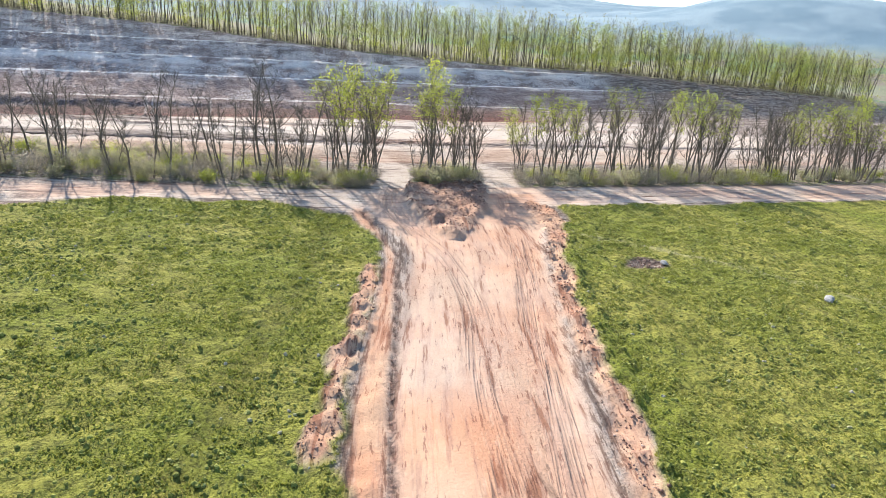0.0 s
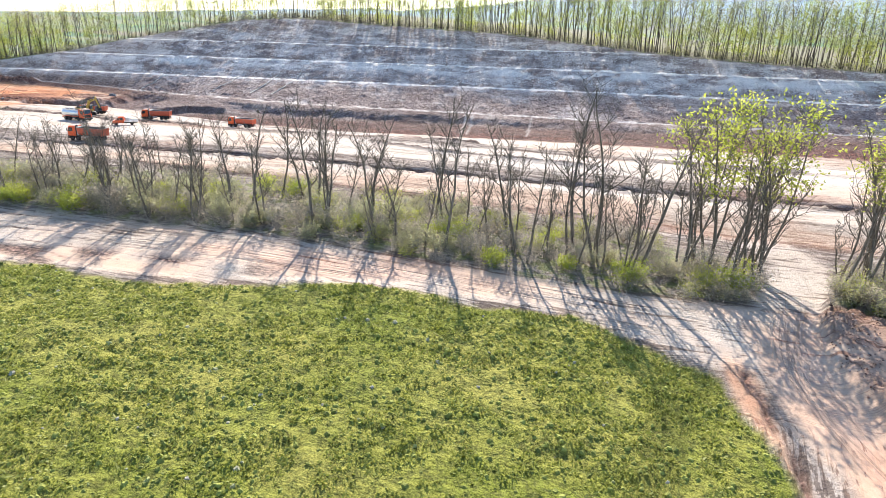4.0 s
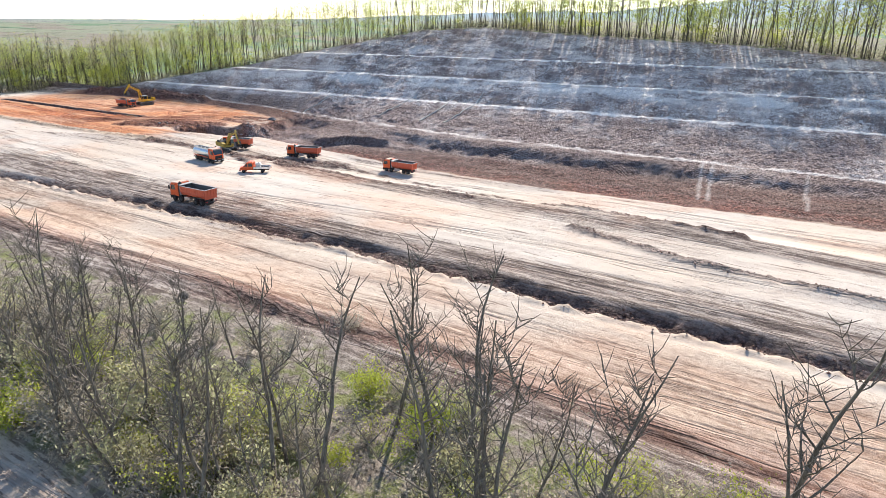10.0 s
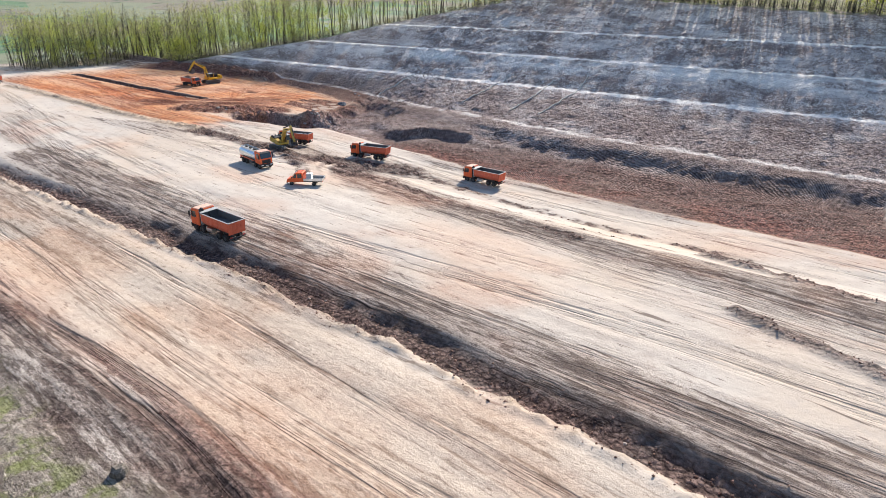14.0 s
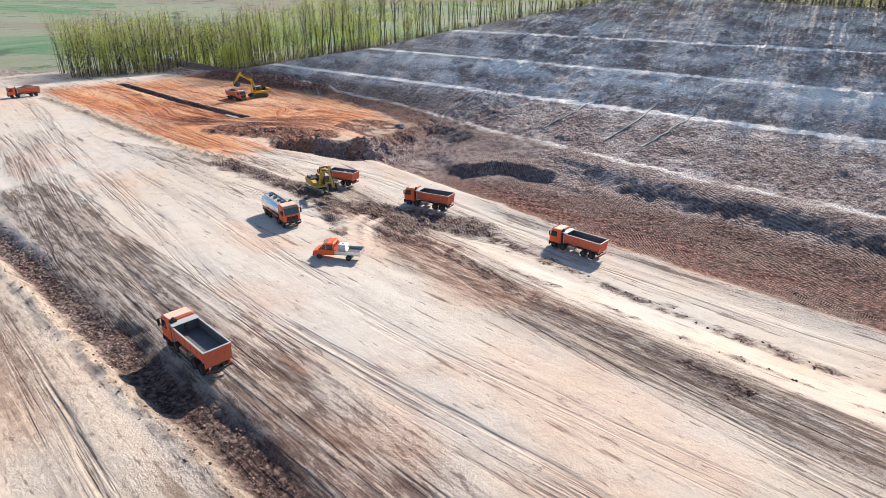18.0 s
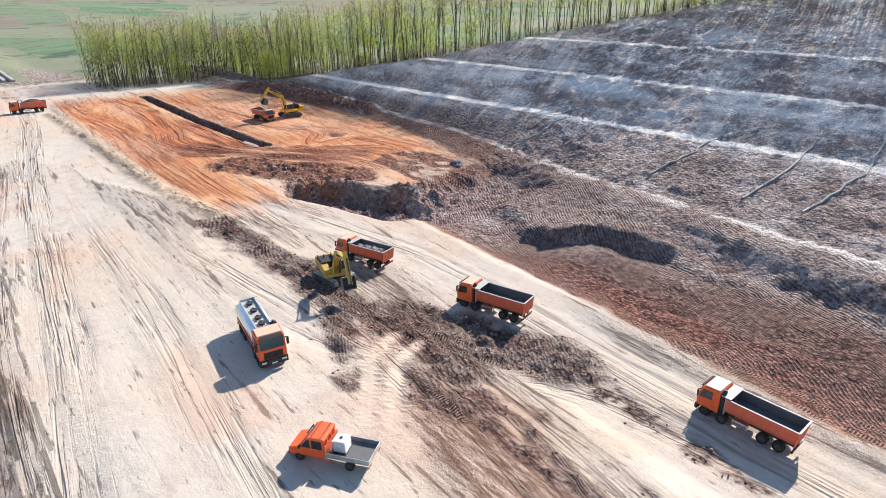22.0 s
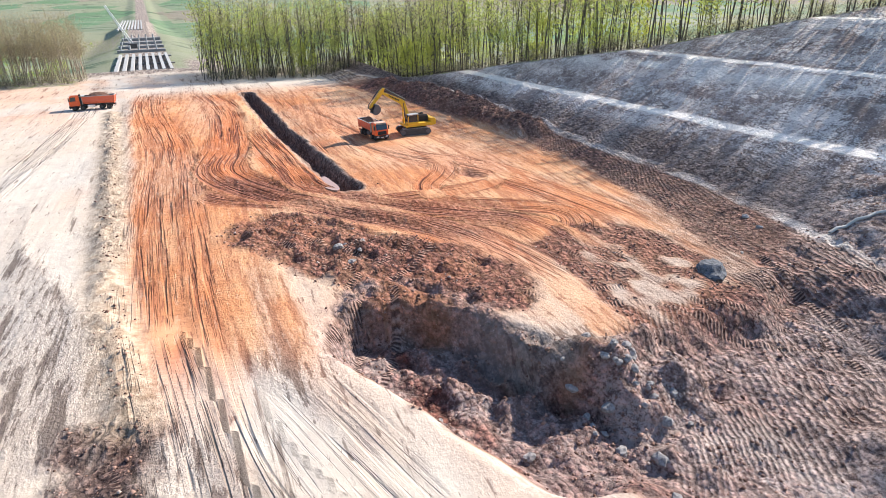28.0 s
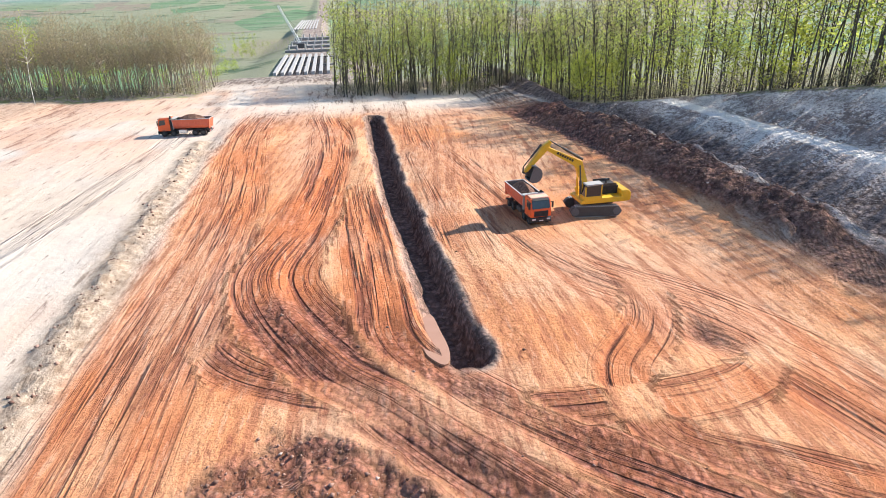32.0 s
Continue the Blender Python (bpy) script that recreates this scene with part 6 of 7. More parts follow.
def soil_material(name, a, b_):
    m = Nodes(name, 0.95, 0.0, 0.15)
    n = m.noise(m.local(), 3.5, 6, 0.7)
    m.bump(n, 0.9, 0.15)
    return m.colour(m.mix(m.ramp(n, 0.35, 0.65), a, b_))


ROCK = soil_material("broken_rock", (0.17, 0.155, 0.15), (0.42, 0.39, 0.37))
SOIL = soil_material("loose_soil", (0.10, 0.052, 0.038), (0.26, 0.145, 0.10))


def dump_truck(label, load=None):
    t = thing("dump_truck", label, "dump truck", "dump trucks on the site")
    cab_unit(t, ORANGE, ROOF_GLARE)
    chassis_unit(t)
    tipper_unit(t, load)
    return t


def place(ob, x, y, heading, z=None, pitch=0.0):
    ob.matrix_basis = pose(x, y, ground_at(x, y) + 0.02 if z is None else z, 0, pitch, heading)
    return ob


def level(x, y, heading, half_l=3.2, half_w=1.1):
    """Highest of the ground under the wheels, so that a vehicle stands on it."""
    c, s = math.cos(radians(heading)), math.sin(radians(heading))
    hs = [ground_at(x + a * c - b * s, y + a * s + b * c) for a in (-half_l, -half_l / 2, 0.5 * half_l, half_l) for b in (-half_w, half_w)]
    hs.sort()
    return sum(hs[2:]) / len(hs[2:])


def tank_truck():
    t = thing("tank_truck", "orange tank truck with a polished silver tank", "tank truck")
    cab_unit(t, ORANGE, ROOF_GLARE)
    chassis_unit(t)
    b = fresh()
    ring = []
    stations = [(-4.45, 0.88), (-4.35, 0.97), (-4.1, 1.0), (1.7, 1.0), (1.9, 0.97), (2.0, 0.88)]
    for x, k in stations:
        ring.append([b.verts.new((x, 1.22 * k * math.copysign(abs(math.cos(a)) ** 0.75, math.cos(a)), 2.0 + 0.82 * k * math.copysign(abs(math.sin(a)) ** 0.75, math.sin(a)))) for a in [2 * math.pi * i / 28 for i in range(28)]])
    for p, q in zip(ring, ring[1:]):
        for i in range(28):
            b.faces.new((p[i], p[(i + 1) % 28], q[(i + 1) % 28], q[i]))
    b.faces.new(ring[0])
    b.faces.new(ring[-1])
    bmesh.ops.recalc_face_normals(b, faces=b.faces)
    tank = part("tank", b, ALU, t, "polished silver tank", True)
    for s in (-1, 1):
        b = fresh()
        prism(b, [(-4.3, 2.72), (1.85, 2.72), (1.85, 3.02), (-4.3, 3.02)], s * 0.66, s * 0.72, 0.01)
        part("walkway_coaming", b, ALU, tank)
    for x in (-4.3, 1.85):
        b = fresh()
        box(b, x - 0.03, x + 0.03, -0.7, 0.7, 2.72, 3.02)
        part("end_coaming", b, ALU, tank)
    b = fresh()
    box(b, -4.25, 1.8, -0.62, 0.62, 2.80, 2.83)
    part("walkway", b, RIM_TOP, tank, "pale walkway along the tank's top")
    for x in (-3.3, -1.7, -0.1, 1.1):
        b = fresh()
        tube(b, (x, 0.05, 2.83), (x, 0.05, 2.98), 0.30, seg=18)
        tube(b, (x, 0.05, 2.98), (x, 0.05, 3.02), 0.34, seg=18)
        box(b, x - 0.36, x - 0.26, -0.05, 0.15, 2.85, 3.06)
        hatch = part("manhole", b, BLACK, tank, "dark manhole with a hinged lid")
        b = fresh()
        tube(b, (x + 0.45, -0.28, 2.83), (x + 0.45, -0.28, 2.95), 0.1, seg=10)
        part("valve", b, STEEL, hatch)
    for s in (-1, 1):
        b = fresh()
        prism(b, [(-4.3, 1.08), (1.8, 1.08), (1.8, 1.28), (-4.3, 1.28)], s * 1.02, s * 1.18, 0.02)
        part("side_skirt", b, ORANGE_BODY, t)
    b = fresh()
    for k in range(8):
        box(b, -4.56, -4.5, 0.45, 0.85, 1.1 + 0.24 * k, 1.14 + 0.24 * k)
    for y in (0.45, 0.85):
        box(b, -4.58, -4.52, y - 0.02, y + 0.02, 1.0, 3.05)
    part("ladder", b, ALU, t)
    return t


def pickup():
    t = thing("flatbed_van", "orange crew-cab van with an aluminium flatbed", "van")
    b = fresh()
    prism(b, [(0.1, 0.62), (2.95, 0.52), (3.05, 0.72), (2.98, 1.08), (2.15, 1.32), (1.45, 2.16), (1.15, 2.28), (0.2, 2.3), (0.1, 2.2)], -0.98, 0.98, 0.07)
    cab = part("cab", b, ORANGE, t)
    b = fresh()
    prism(b, [(2.12, 1.36), (2.16, 1.38), (1.50, 2.17), (1.46, 2.14)], -0.86, 0.86)
    part("windscreen", b, GLASS, cab)
    for s in (-1, 1):
        for a, outline in (("front_window", [(1.25, 1.35), (1.98, 1.35), (1.5, 2.02), (1.25, 2.06)]), ("rear_window", [(0.3, 1.35), (1.12, 1.35), (1.12, 2.06), (0.3, 2.06)])):
            b = fresh()
            prism(b, outline, s * 0.965, s * 0.99)
            part(a, b, GLASS, cab)
        b = fresh()
        box(b, 1.98, 2.1, s * 1.0, s * 1.22, 1.3, 1.58, 0.03)
        part("mirror", b, BLACK, cab)
        b = fresh()
        box(b, 2.98, 3.06, s * 0.6, s * 0.92, 0.82, 1.02, 0.03)
        part("headlight", b, LAMP, cab)
        for x in (2.2, -1.75):
            wheel(t, x, s * 0.86, 0.36, 0.24 if x > 0 else 0.36, s)
    b = fresh()
    box(b, 2.9, 3.1, -0.95, 0.95, 0.42, 0.68, 0.05)
    part("bumper", b, BLACK, cab)
    b = fresh()
    box(b, 1.55, 1.62, -0.5, 0.5, 2.2, 2.3, 0.02)
    for x in (0.4, 1.1):
        tube(b, (x, -0.9, 2.34), (x, 0.9, 2.34), 0.025, seg=6)
    part("roof_bar", b, BLACK, cab)
    b = fresh()
    for s in (-1, 1):
        box(b, -3.1, 2.6, s * 0.34, s * 0.44, 0.5, 0.68)
    for x in (2.2, -1.75):
        tube(b, (x, -0.8, 0.36), (x, 0.8, 0.36), 0.06, seg=8)
    part("chassis", b, STEEL, t)
    b = fresh()
    box(b, -3.3, 0.02, -1.05, 1.05, 0.86, 0.94)
    bed = part("bed", b, BARE, t, "grey flatbed floor")
    for s in (-1, 1):
        b = fresh()
        prism(b, [(-3.3, 0.86), (0.02, 0.86), (0.02, 1.28), (-3.3, 1.28)], s * 1.05, s * 1.09, 0.01)
        for x in (-2.4, -1.5, -0.6):
            box(b, x, x + 0.05, s * 1.09, s * 1.11, 0.88, 1.26)
        part("side_board", b, ALU, bed)
    b = fresh()
    box(b, -3.34, -3.3, -1.09, 1.09, 0.86, 1.28, 0.01)
    part("tail_board", b, ALU, bed)
    b = fresh()
    box(b, 0.0, 0.06, -1.05, 1.05, 0.9, 1.75)
    for y in (-0.6, 0.0, 0.6):
        box(b, 0.0, 0.08, y - 0.03, y + 0.03, 1.75, 2.15)
    part("cab_guard", b, ORANGE_BODY, bed)
    for s in (-1, 1):
        b = fresh()
        box(b, -3.37, -3.33, s * 0.7, s * 1.0, 0.7, 0.82, 0.01)
        part("tail_light", b, RED_LENS, t)
    return t


def water_container():
    t = thing("water_container", "white plastic liquid container in a wire cage", "container")
    b = fresh()
    box(b, -0.48, 0.48, -0.48, 0.48, 0.14, 1.08, 0.07)
    body = part("tank", b, WHITE, t)
    b = fresh()
    tube(b, (0, 0, 1.06), (0, 0, 1.13), 0.12, seg=14)
    part("cap", b, BLACK, body)
    for k in range(5):
        b = fresh()
        z = 0.2 + 0.2 * k
        for p, q in (((-0.51, -0.51), (0.51, -0.51)), ((0.51, -0.51), (0.51, 0.51)), ((0.51, 0.51), (-0.51, 0.51)), ((-0.51, 0.51), (-0.51, -0.51))):
            tube(b, (*p, z), (*q, z), 0.014, seg=5)
        part("cage_ring", b, ALU, t)
    for k in range(5):
        for s in (-1, 1):
            b = fresh()
            u = -0.51 + 0.255 * k
            tube(b, (u, s * 0.51, 0.1), (u, s * 0.51, 1.02), 0.014, seg=5)
            tube(b, (s * 0.51, u, 0.1), (s * 0.51, u, 1.02), 0.014, seg=5)
            part("cage_bar", b, ALU, t)
    b = fresh()
    for y in (-0.45, 0, 0.45):
        box(b, -0.5, 0.5, y - 0.06, y + 0.06, 0.0, 0.12)
    box(b, -0.5, 0.5, -0.5, 0.5, 0.1, 0.14)
    part("pallet", b, BLACK, t)
    return t


def flat_link(bm, chain, y0, y1):
    """A box arm that follows an outline of upper and lower points."""
    return prism(bm, chain, y0, y1, 0.03)


def excavator(label, k, boom_a, stick_a, bucket_a, slew, dusty):
    """Tracked digger; k scales it, angles in degrees: boom over level, stick and bucket against the boom's line."""
    t = thing("excavator", label, "excavator", "excavators on the site")
    yellow = dusty

    def sc(bm):
        bmesh.ops.scale(bm, vec=(k, k, k), verts=bm.verts)
        return bm

    for s in (-1, 1):
        b = fresh()
        prism(b, [(-2.45, 0.55), (-2.2, 0.12), (-1.9, 0.02), (1.9, 0.02), (2.2, 0.12), (2.5, 0.55), (2.25, 0.93), (1.9, 1.02), (-1.9, 1.02), (-2.2, 0.93)], s * 1.05, s * 1.65, 0.03)
        tr = part("track", sc(b), STEEL, t, "dusty steel crawler track")
        for i in range(20):
            for zz in (1.0, -0.02):
                x = -1.95 + 3.9 * i / 19
                b = fresh()
                box(b, x - 0.05, x + 0.05, s * 1.03, s * 1.67, zz, zz + 0.07)
                part("grouser", sc(b), RIM_TOP, tr)
        for x in (-2.0, 2.0):
            b = fresh()
            tube(b, (x, s * 1.66, 0.53), (x, s * 1.70, 0.53), 0.38, seg=16)
            part("sprocket", sc(b), BARE, tr, "worn steel sprocket")
    b = fresh()
    box(b, -1.5, 1.5, -1.1, 1.1, 0.45, 0.95, 0.08)
    tube(b, (0, 0, 0.9), (0, 0, 1.25), 0.85, seg=20)
    part("undercarriage", sc(b), STEEL, t)
    turn = pose(0, 0, 0, 0, 0, slew)

    def up(name, b, material, parent, lab=""):
        bmesh.ops.transform(b, matrix=turn, verts=b.verts)
        return part(name, sc(b), material, parent, lab)

    b = fresh()
    prism(b, [(-2.9, 1.28), (1.7, 1.25), (1.7, 1.55), (0.9, 1.75), (-2.9, 1.75)], -1.45, 1.45, 0.05)
    house = up("house", b, yellow, t)
    b = fresh()
    prism(b, [(-3.25, 1.35), (-2.35, 1.2), (-2.3, 2.35), (-3.0, 2.38), (-3.25, 2.1)], -1.45, 1.45, 0.12)
    up("counterweight", b, yellow, house)
    b = fresh()
    prism(b, [(-2.4, 1.75), (-0.35, 1.75), (-0.35, 2.5), (-2.4, 2.55)], -1.42, 0.35, 0.06)
    hood = up("engine_hood", b, BLACK, house, "black engine cover")
    b = fresh()
    tube(b, (-1.6, -0.7, 2.5), (-1.6, -0.7, 2.95), 0.09, seg=10)
    up("exhaust", b, STEEL, hood)
    b = fresh()
    box(b, -2.2, -0.5, -1.38, -1.30, 2.55, 2.8)
    up("handrail", b, STEEL, hood)
    b = fresh()
    box(b, -2.2, -0.5, 0.25, 0.33, 2.55, 2.8)
    up("handrail", b, STEEL, hood)
    b = fresh()
    prism(b, [(-2.3, 1.75), (1.3, 1.72), (1.3, 2.15), (-0.4, 2.3), (-2.3, 2.3)], -1.45, -0.62, 0.05)
    up("side_box", b, yellow, house)
    # cab at the left side of the boom
    b = fresh()
    for x, z0_, z1_ in ((-0.3, 1.6, 3.1), (1.25, 1.6, 2.9)):
        for y in (0.48, 1.40):
            box(b, x, x + 0.11, y, y + 0.09, z0_, z1_)
    box(b, -0.32, 1.45, 0.46, 1.5, 1.55, 2.0, 0.04)
    cab = up("cab", b, yellow, house)
    b = fresh()
    prism(b, [(-0.35, 3.08), (1.2, 2.98), (1.3, 3.06), (1.2, 3.14), (-0.35, 3.2)], 0.45, 1.51, 0.03)
    up("cab_roof", b, RIM_TOP, cab, "dusty pale cab roof")
    for nm, o, y0, y1 in (("side_window", [(-0.18, 2.0), (1.3, 2.0), (1.2, 2.95), (-0.18, 3.05)], 1.45, 1.48), ("side_window", [(-0.18, 2.0), (1.3, 2.0), (1.2, 2.95), (-0.18, 3.05)], 0.48, 0.51),
                          ("front_window", [(1.36, 1.9), (1.40, 1.9), (1.25, 2.98), (1.21, 2.98)], 0.55, 1.42)):
        b = fresh()
        prism(b, o, y0, y1)
        up(nm, b, GLASS, cab)
    b = fresh()
    prism(b, [(-0.33, 2.0), (-0.28, 2.0), (-0.28, 3.05), (-0.33, 3.05)], 0.58, 1.4)
    up("rear_window", b, GLASS, cab)

    # arm: boom with its bend, stick, bucket, rams
    def polar(p, a, d):
        return (p[0] + d * math.cos(radians(a)), p[1] + d * math.sin(radians(a)))

    foot = (0.55, 1.75)
    knee = polar(foot, boom_a + 18, 3.3)
    tip = polar(knee, boom_a - 24, 3.7)
    n1 = boom_a + 18 + 90
    n2 = boom_a - 24 + 90
    chain = [polar(foot, n1, -0.18), polar(knee, n1 - 20, -0.36), polar(tip, n2, -0.15), polar(tip, n2, 0.17), polar(knee, n1 - 20, 0.42), polar(foot, n1, 0.22)]
    b = fresh()
    flat_link(b, chain, -0.30, 0.30)
    boom = up("boom", b, yellow, t)
    for s in (-1, 1):
        b = fresh()
        m0 = polar(knee, boom_a - 24, 0.7)
        for i in range(7):
            p0 = polar(m0, boom_a - 24, 0.27 * i)
            p1 = polar(p0, boom_a - 24, 0.19)
            prism(b, [polar(p0, n2, -0.05), polar(p1, n2, -0.05), polar(p1, n2, 0.17), polar(p0, n2, 0.17)], s * 0.305, s * 0.315)
        up("marking", b, BLACK, boom, "row of dark plain bars")
    st_a = boom_a - 24 - stick_a
    end = polar(tip, st_a, 2.9)
    back = polar(tip, st_a, -0.75)
    n3 = st_a + 90
    b = fresh()
    flat_link(b, [polar(back, n3, -0.1), polar(tip, n3, -0.28), polar(end, n3, -0.12), polar(end, n3, 0.12), polar(tip, n3, 0.34), polar(back, n3, 0.16)], -0.22, 0.22)
    stick = up("stick", b, yellow, t)
    bk_a = st_a - bucket_a
    c = end
    b = fresh()
    arc = [polar(c, bk_a, 0.15)]
    pts = []
    for i in range(9):
        a = bk_a + 60 - 28 * i
        pts.append(polar(polar(c, bk_a - 60, 0.75), a, 0.78))
    inner = [polar(polar(c, bk_a - 60, 0.75), bk_a + 60 - 28 * i, 0.68) for i in range(9)]
    prism(b, pts + list(reversed(inner)), -0.72, 0.72)
    for s in (-1, 1):
        prism(b, pts, s * 0.70, s * 0.75)
    for y in (-0.6, -0.3, 0.0, 0.3, 0.6):
        tp = pts[-1]
        q = polar(tp, bk_a + 60 - 28 * 8 - 90, 0.25)
        tube(b, (tp[0], y, tp[1]), (q[0], y, q[1]), 0.06, 0.02, 6)
    bucket = up("bucket", b, BARE, stick, "worn steel bucket with teeth")
    b = fresh()
    prism(b, [polar(c, bk_a + 90, 0.2), polar(c, bk_a - 90, 0.25), polar(polar(c, bk_a - 60, 0.3), bk_a, 0.3)], -0.25, 0.25)
    up("bucket_bracket", b, STEEL, bucket)
    for s in (-1, 1):
        b = fresh()
        p0, p1 = (1.35, 1.5), polar(knee, boom_a - 3, -0.1)
        mid_ = (lerp(p0[0], p1[0], 0.55), lerp(p0[1], p1[1], 0.55))
        tube(b, (p0[0], s * 0.42, p0[1]), (mid_[0], s * 0.42, mid_[1]), 0.12, seg=10)
        tube(b, (mid_[0], s * 0.42, mid_[1]), (p1[0], s * 0.42, p1[1]), 0.07, seg=8)
        up("boom_ram", b, yellow if s < 0 else STEEL, boom)
    b = fresh()
    p0, p1 = polar(knee, n1 - 20, 0.6), polar(back, n3, 0.1)
    mid_ = (lerp(p0[0], p1[0], 0.6), lerp(p0[1], p1[1], 0.6))
    tube(b, (p0[0], 0, p0[1]), (mid_[0], 0, mid_[1]), 0.12, seg=10)
    tube(b, (mid_[0], 0, mid_[1]), (p1[0], 0, p1[1]), 0.065, seg=8)
    up("stick_ram", b, STEEL, boom)
    b = fresh()
    p0, p1 = polar(tip, n3, 0.5), polar(polar(c, st_a, -0.35), n3, 0.45)
    mid_ = (lerp(p0[0], p1[0], 0.6), lerp(p0[1], p1[1], 0.6))
    tube(b, (p0[0], 0, p0[1]), (mid_[0], 0, mid_[1]), 0.10, seg=10)
    tube(b, (mid_[0], 0, mid_[1]), (p1[0], 0, p1[1]), 0.055, seg=8)
    tube(b, (p1[0], 0, p1[1]), (c[0] + 0.2 * math.cos(radians(bk_a + 90)), 0, c[1] + 0.2 * math.sin(radians(bk_a + 90))), 0.07, seg=8)
    up("bucket_ram", b, STEEL, stick)
    return t


def heading(ax, ay, bx, by_):
    return math.degrees(math.atan2(by_ - ay, bx - ax))


def put_vehicle(ob, x, y, h, size=1.0):
    ob.matrix_basis = pose(x, y, level(x, y, h) + 0.02, 0, 0, h) @ Matrix.Scale(size, 4)


empty_truck = "orange dump truck, empty steel tipper, "
put_vehicle(dump_truck(empty_truck + "on the haul road"), -105.5, 152.6, 180, 0.95)
put_vehicle(dump_truck(empty_truck + "beside the pit"), -99.7, 203.6, 181, 0.88)
put_vehicle(dump_truck(empty_truck + "waiting behind the excavator"), -125.5, 200.2, 195.5, 0.90)
put_vehicle(dump_truck("orange dump truck loaded with grey rubble", "rock"), -143.0, 195.4, 197, 0.82)
put_vehicle(dump_truck("orange dump truck heaped with red-brown soil, crossing the road", "soil"), -273.4, 179.2, 264, 0.90)
put_vehicle(dump_truck("orange dump truck being filled with red soil", "soil"), -226.4, 221.1, 4, 0.83)
put_vehicle(tank_truck(), -131.2, 176.8, -9.5, 0.94)
van = pickup()
put_vehicle(van, -114.6, 174.3, 214, 0.92)
ibc = water_container()
ibc.matrix_basis = van.matrix_basis @ pose(-0.85, 0.1, 0.945)
YELLOW_DUSTY = worn_paint("dusty_yellow_paint", (0.55, 0.345, 0.045), (0.34, 0.27, 0.15), 0.7)
put_vehicle(excavator("dusty yellow excavator with its bucket on the ground", 0.92, 38, 78, 40, -20, YELLOW_DUSTY), -140.0, 189.4, 5)
put_vehicle(excavator("yellow tracked excavator loading soil into a truck", 1.04, 52, 77, 60, 8, YELLOW), -225.4, 227.6, heading(-225.4, 227.6, -226.6, 219.6))

# ---- far bridge works, pipes, stones ----
CONCRETE = soil_material("pale_concrete", (0.30, 0.29, 0.275), (0.46, 0.445, 0.425))
# darker copy of the concrete, shade put into crossheads and deck panels
CONCRETE_DARK = soil_material("shaded_concrete", (0.16, 0.155, 0.15), (0.27, 0.26, 0.25))


def bridge():
    t = thing("bridge", "half-built concrete bridge with rows of pale beams", "bridge")
    for i in range(8):
        y = 172.5 + 4.0 * i
        b = fresh()
        prism(b, [(-512, -18.2), (-512, -16.4), (-618, -16.4), (-618, -18.2)], y - 0.85, y + 0.85)
        part("beam", b, CONCRETE, t)
    for x in (-514, -566, -618):
        b = fresh()
        box(b, x - 1.5, x + 1.5, 169, 204, -20.2, -18.2)
        cap = part("crosshead", b, CONCRETE_DARK, t)
        for y in (174, 186.5, 199):
            b = fresh()
            tube(b, (x, y, -36), (x, y, -20.2), 1.3, seg=10)
            part("pier", b, CONCRETE, cap)
    for x0, x1 in ((-660, -668), (-700, -712), (-745, -758), (-800, -812)):
        b = fresh()
        box(b, x1, x0, 169, 202, -19.5, -17.2)
        part("deck_panel", b, CONCRETE_DARK, t)
        for y in (172, 178, 184, 190, 196):
            b = fresh()
            tube(b, (x0 - 2, y, -34), (x0 - 2, y, -13.8), 0.6, seg=8)
            part("column", b, CONCRETE, t)
    for i in range(8):
        y = 161.5 + 3.6 * i
        b = fresh()
        prism(b, [(-960, -18.2), (-960, -16.6), (-1240, -16.6), (-1240, -18.2)], y - 0.8, y + 0.8)
        part("far_beam", b, CONCRETE, t)
    return t


bridge()


def crane():
    t = thing("crawler_crane", "pale lattice-boom crawler crane beside the bridge", "crane")
    b = fresh()
    box(b, -684, -676, 177, 183, -16.8, -13.5, 0.3)
    part("body", b, STEEL, t)
    for y in (176.5, 183.5):
        b = fresh()
        box(b, -685, -675, y - 0.6, y + 0.6, -18.4, -16.8, 0.2)
        part("track", b, STEEL, t)
    foot, top = Vector((-680, 180, -14.5)), Vector((-680, 166.4, 13.9))
    d = (top - foot).normalized()
    u, w = Vector((1, 0, 0)), d.cross(Vector((1, 0, 0)))
    b = fresh()
    for su in (-1, 1):
        for sw in (-1, 1):
            tube(b, foot + u * su * 0.8 + w * sw * 0.8, top + u * su * 0.5 + w * sw * 0.5, 0.22, 0.18, 5)
    n = 14
    for i in range(n):
        p, q = foot.lerp(top, i / n), foot.lerp(top, (i + 1) / n)
        for su in (-1, 1):
            tube(b, p + u * su * 0.75 - w * 0.75, q + u * su * 0.75 + w * 0.75, 0.12, seg=4)
            tube(b, p + w * su * 0.75 - u * 0.75, q + w * su * 0.75 + u * 0.75, 0.12, seg=4)
    part("boom", b, WHITE, t)
    b = fresh()
    tube(b, top, (-680, 186, -13.6), 0.08, seg=4)
    part("stay_rope", b, STEEL, t)
    return t


crane()


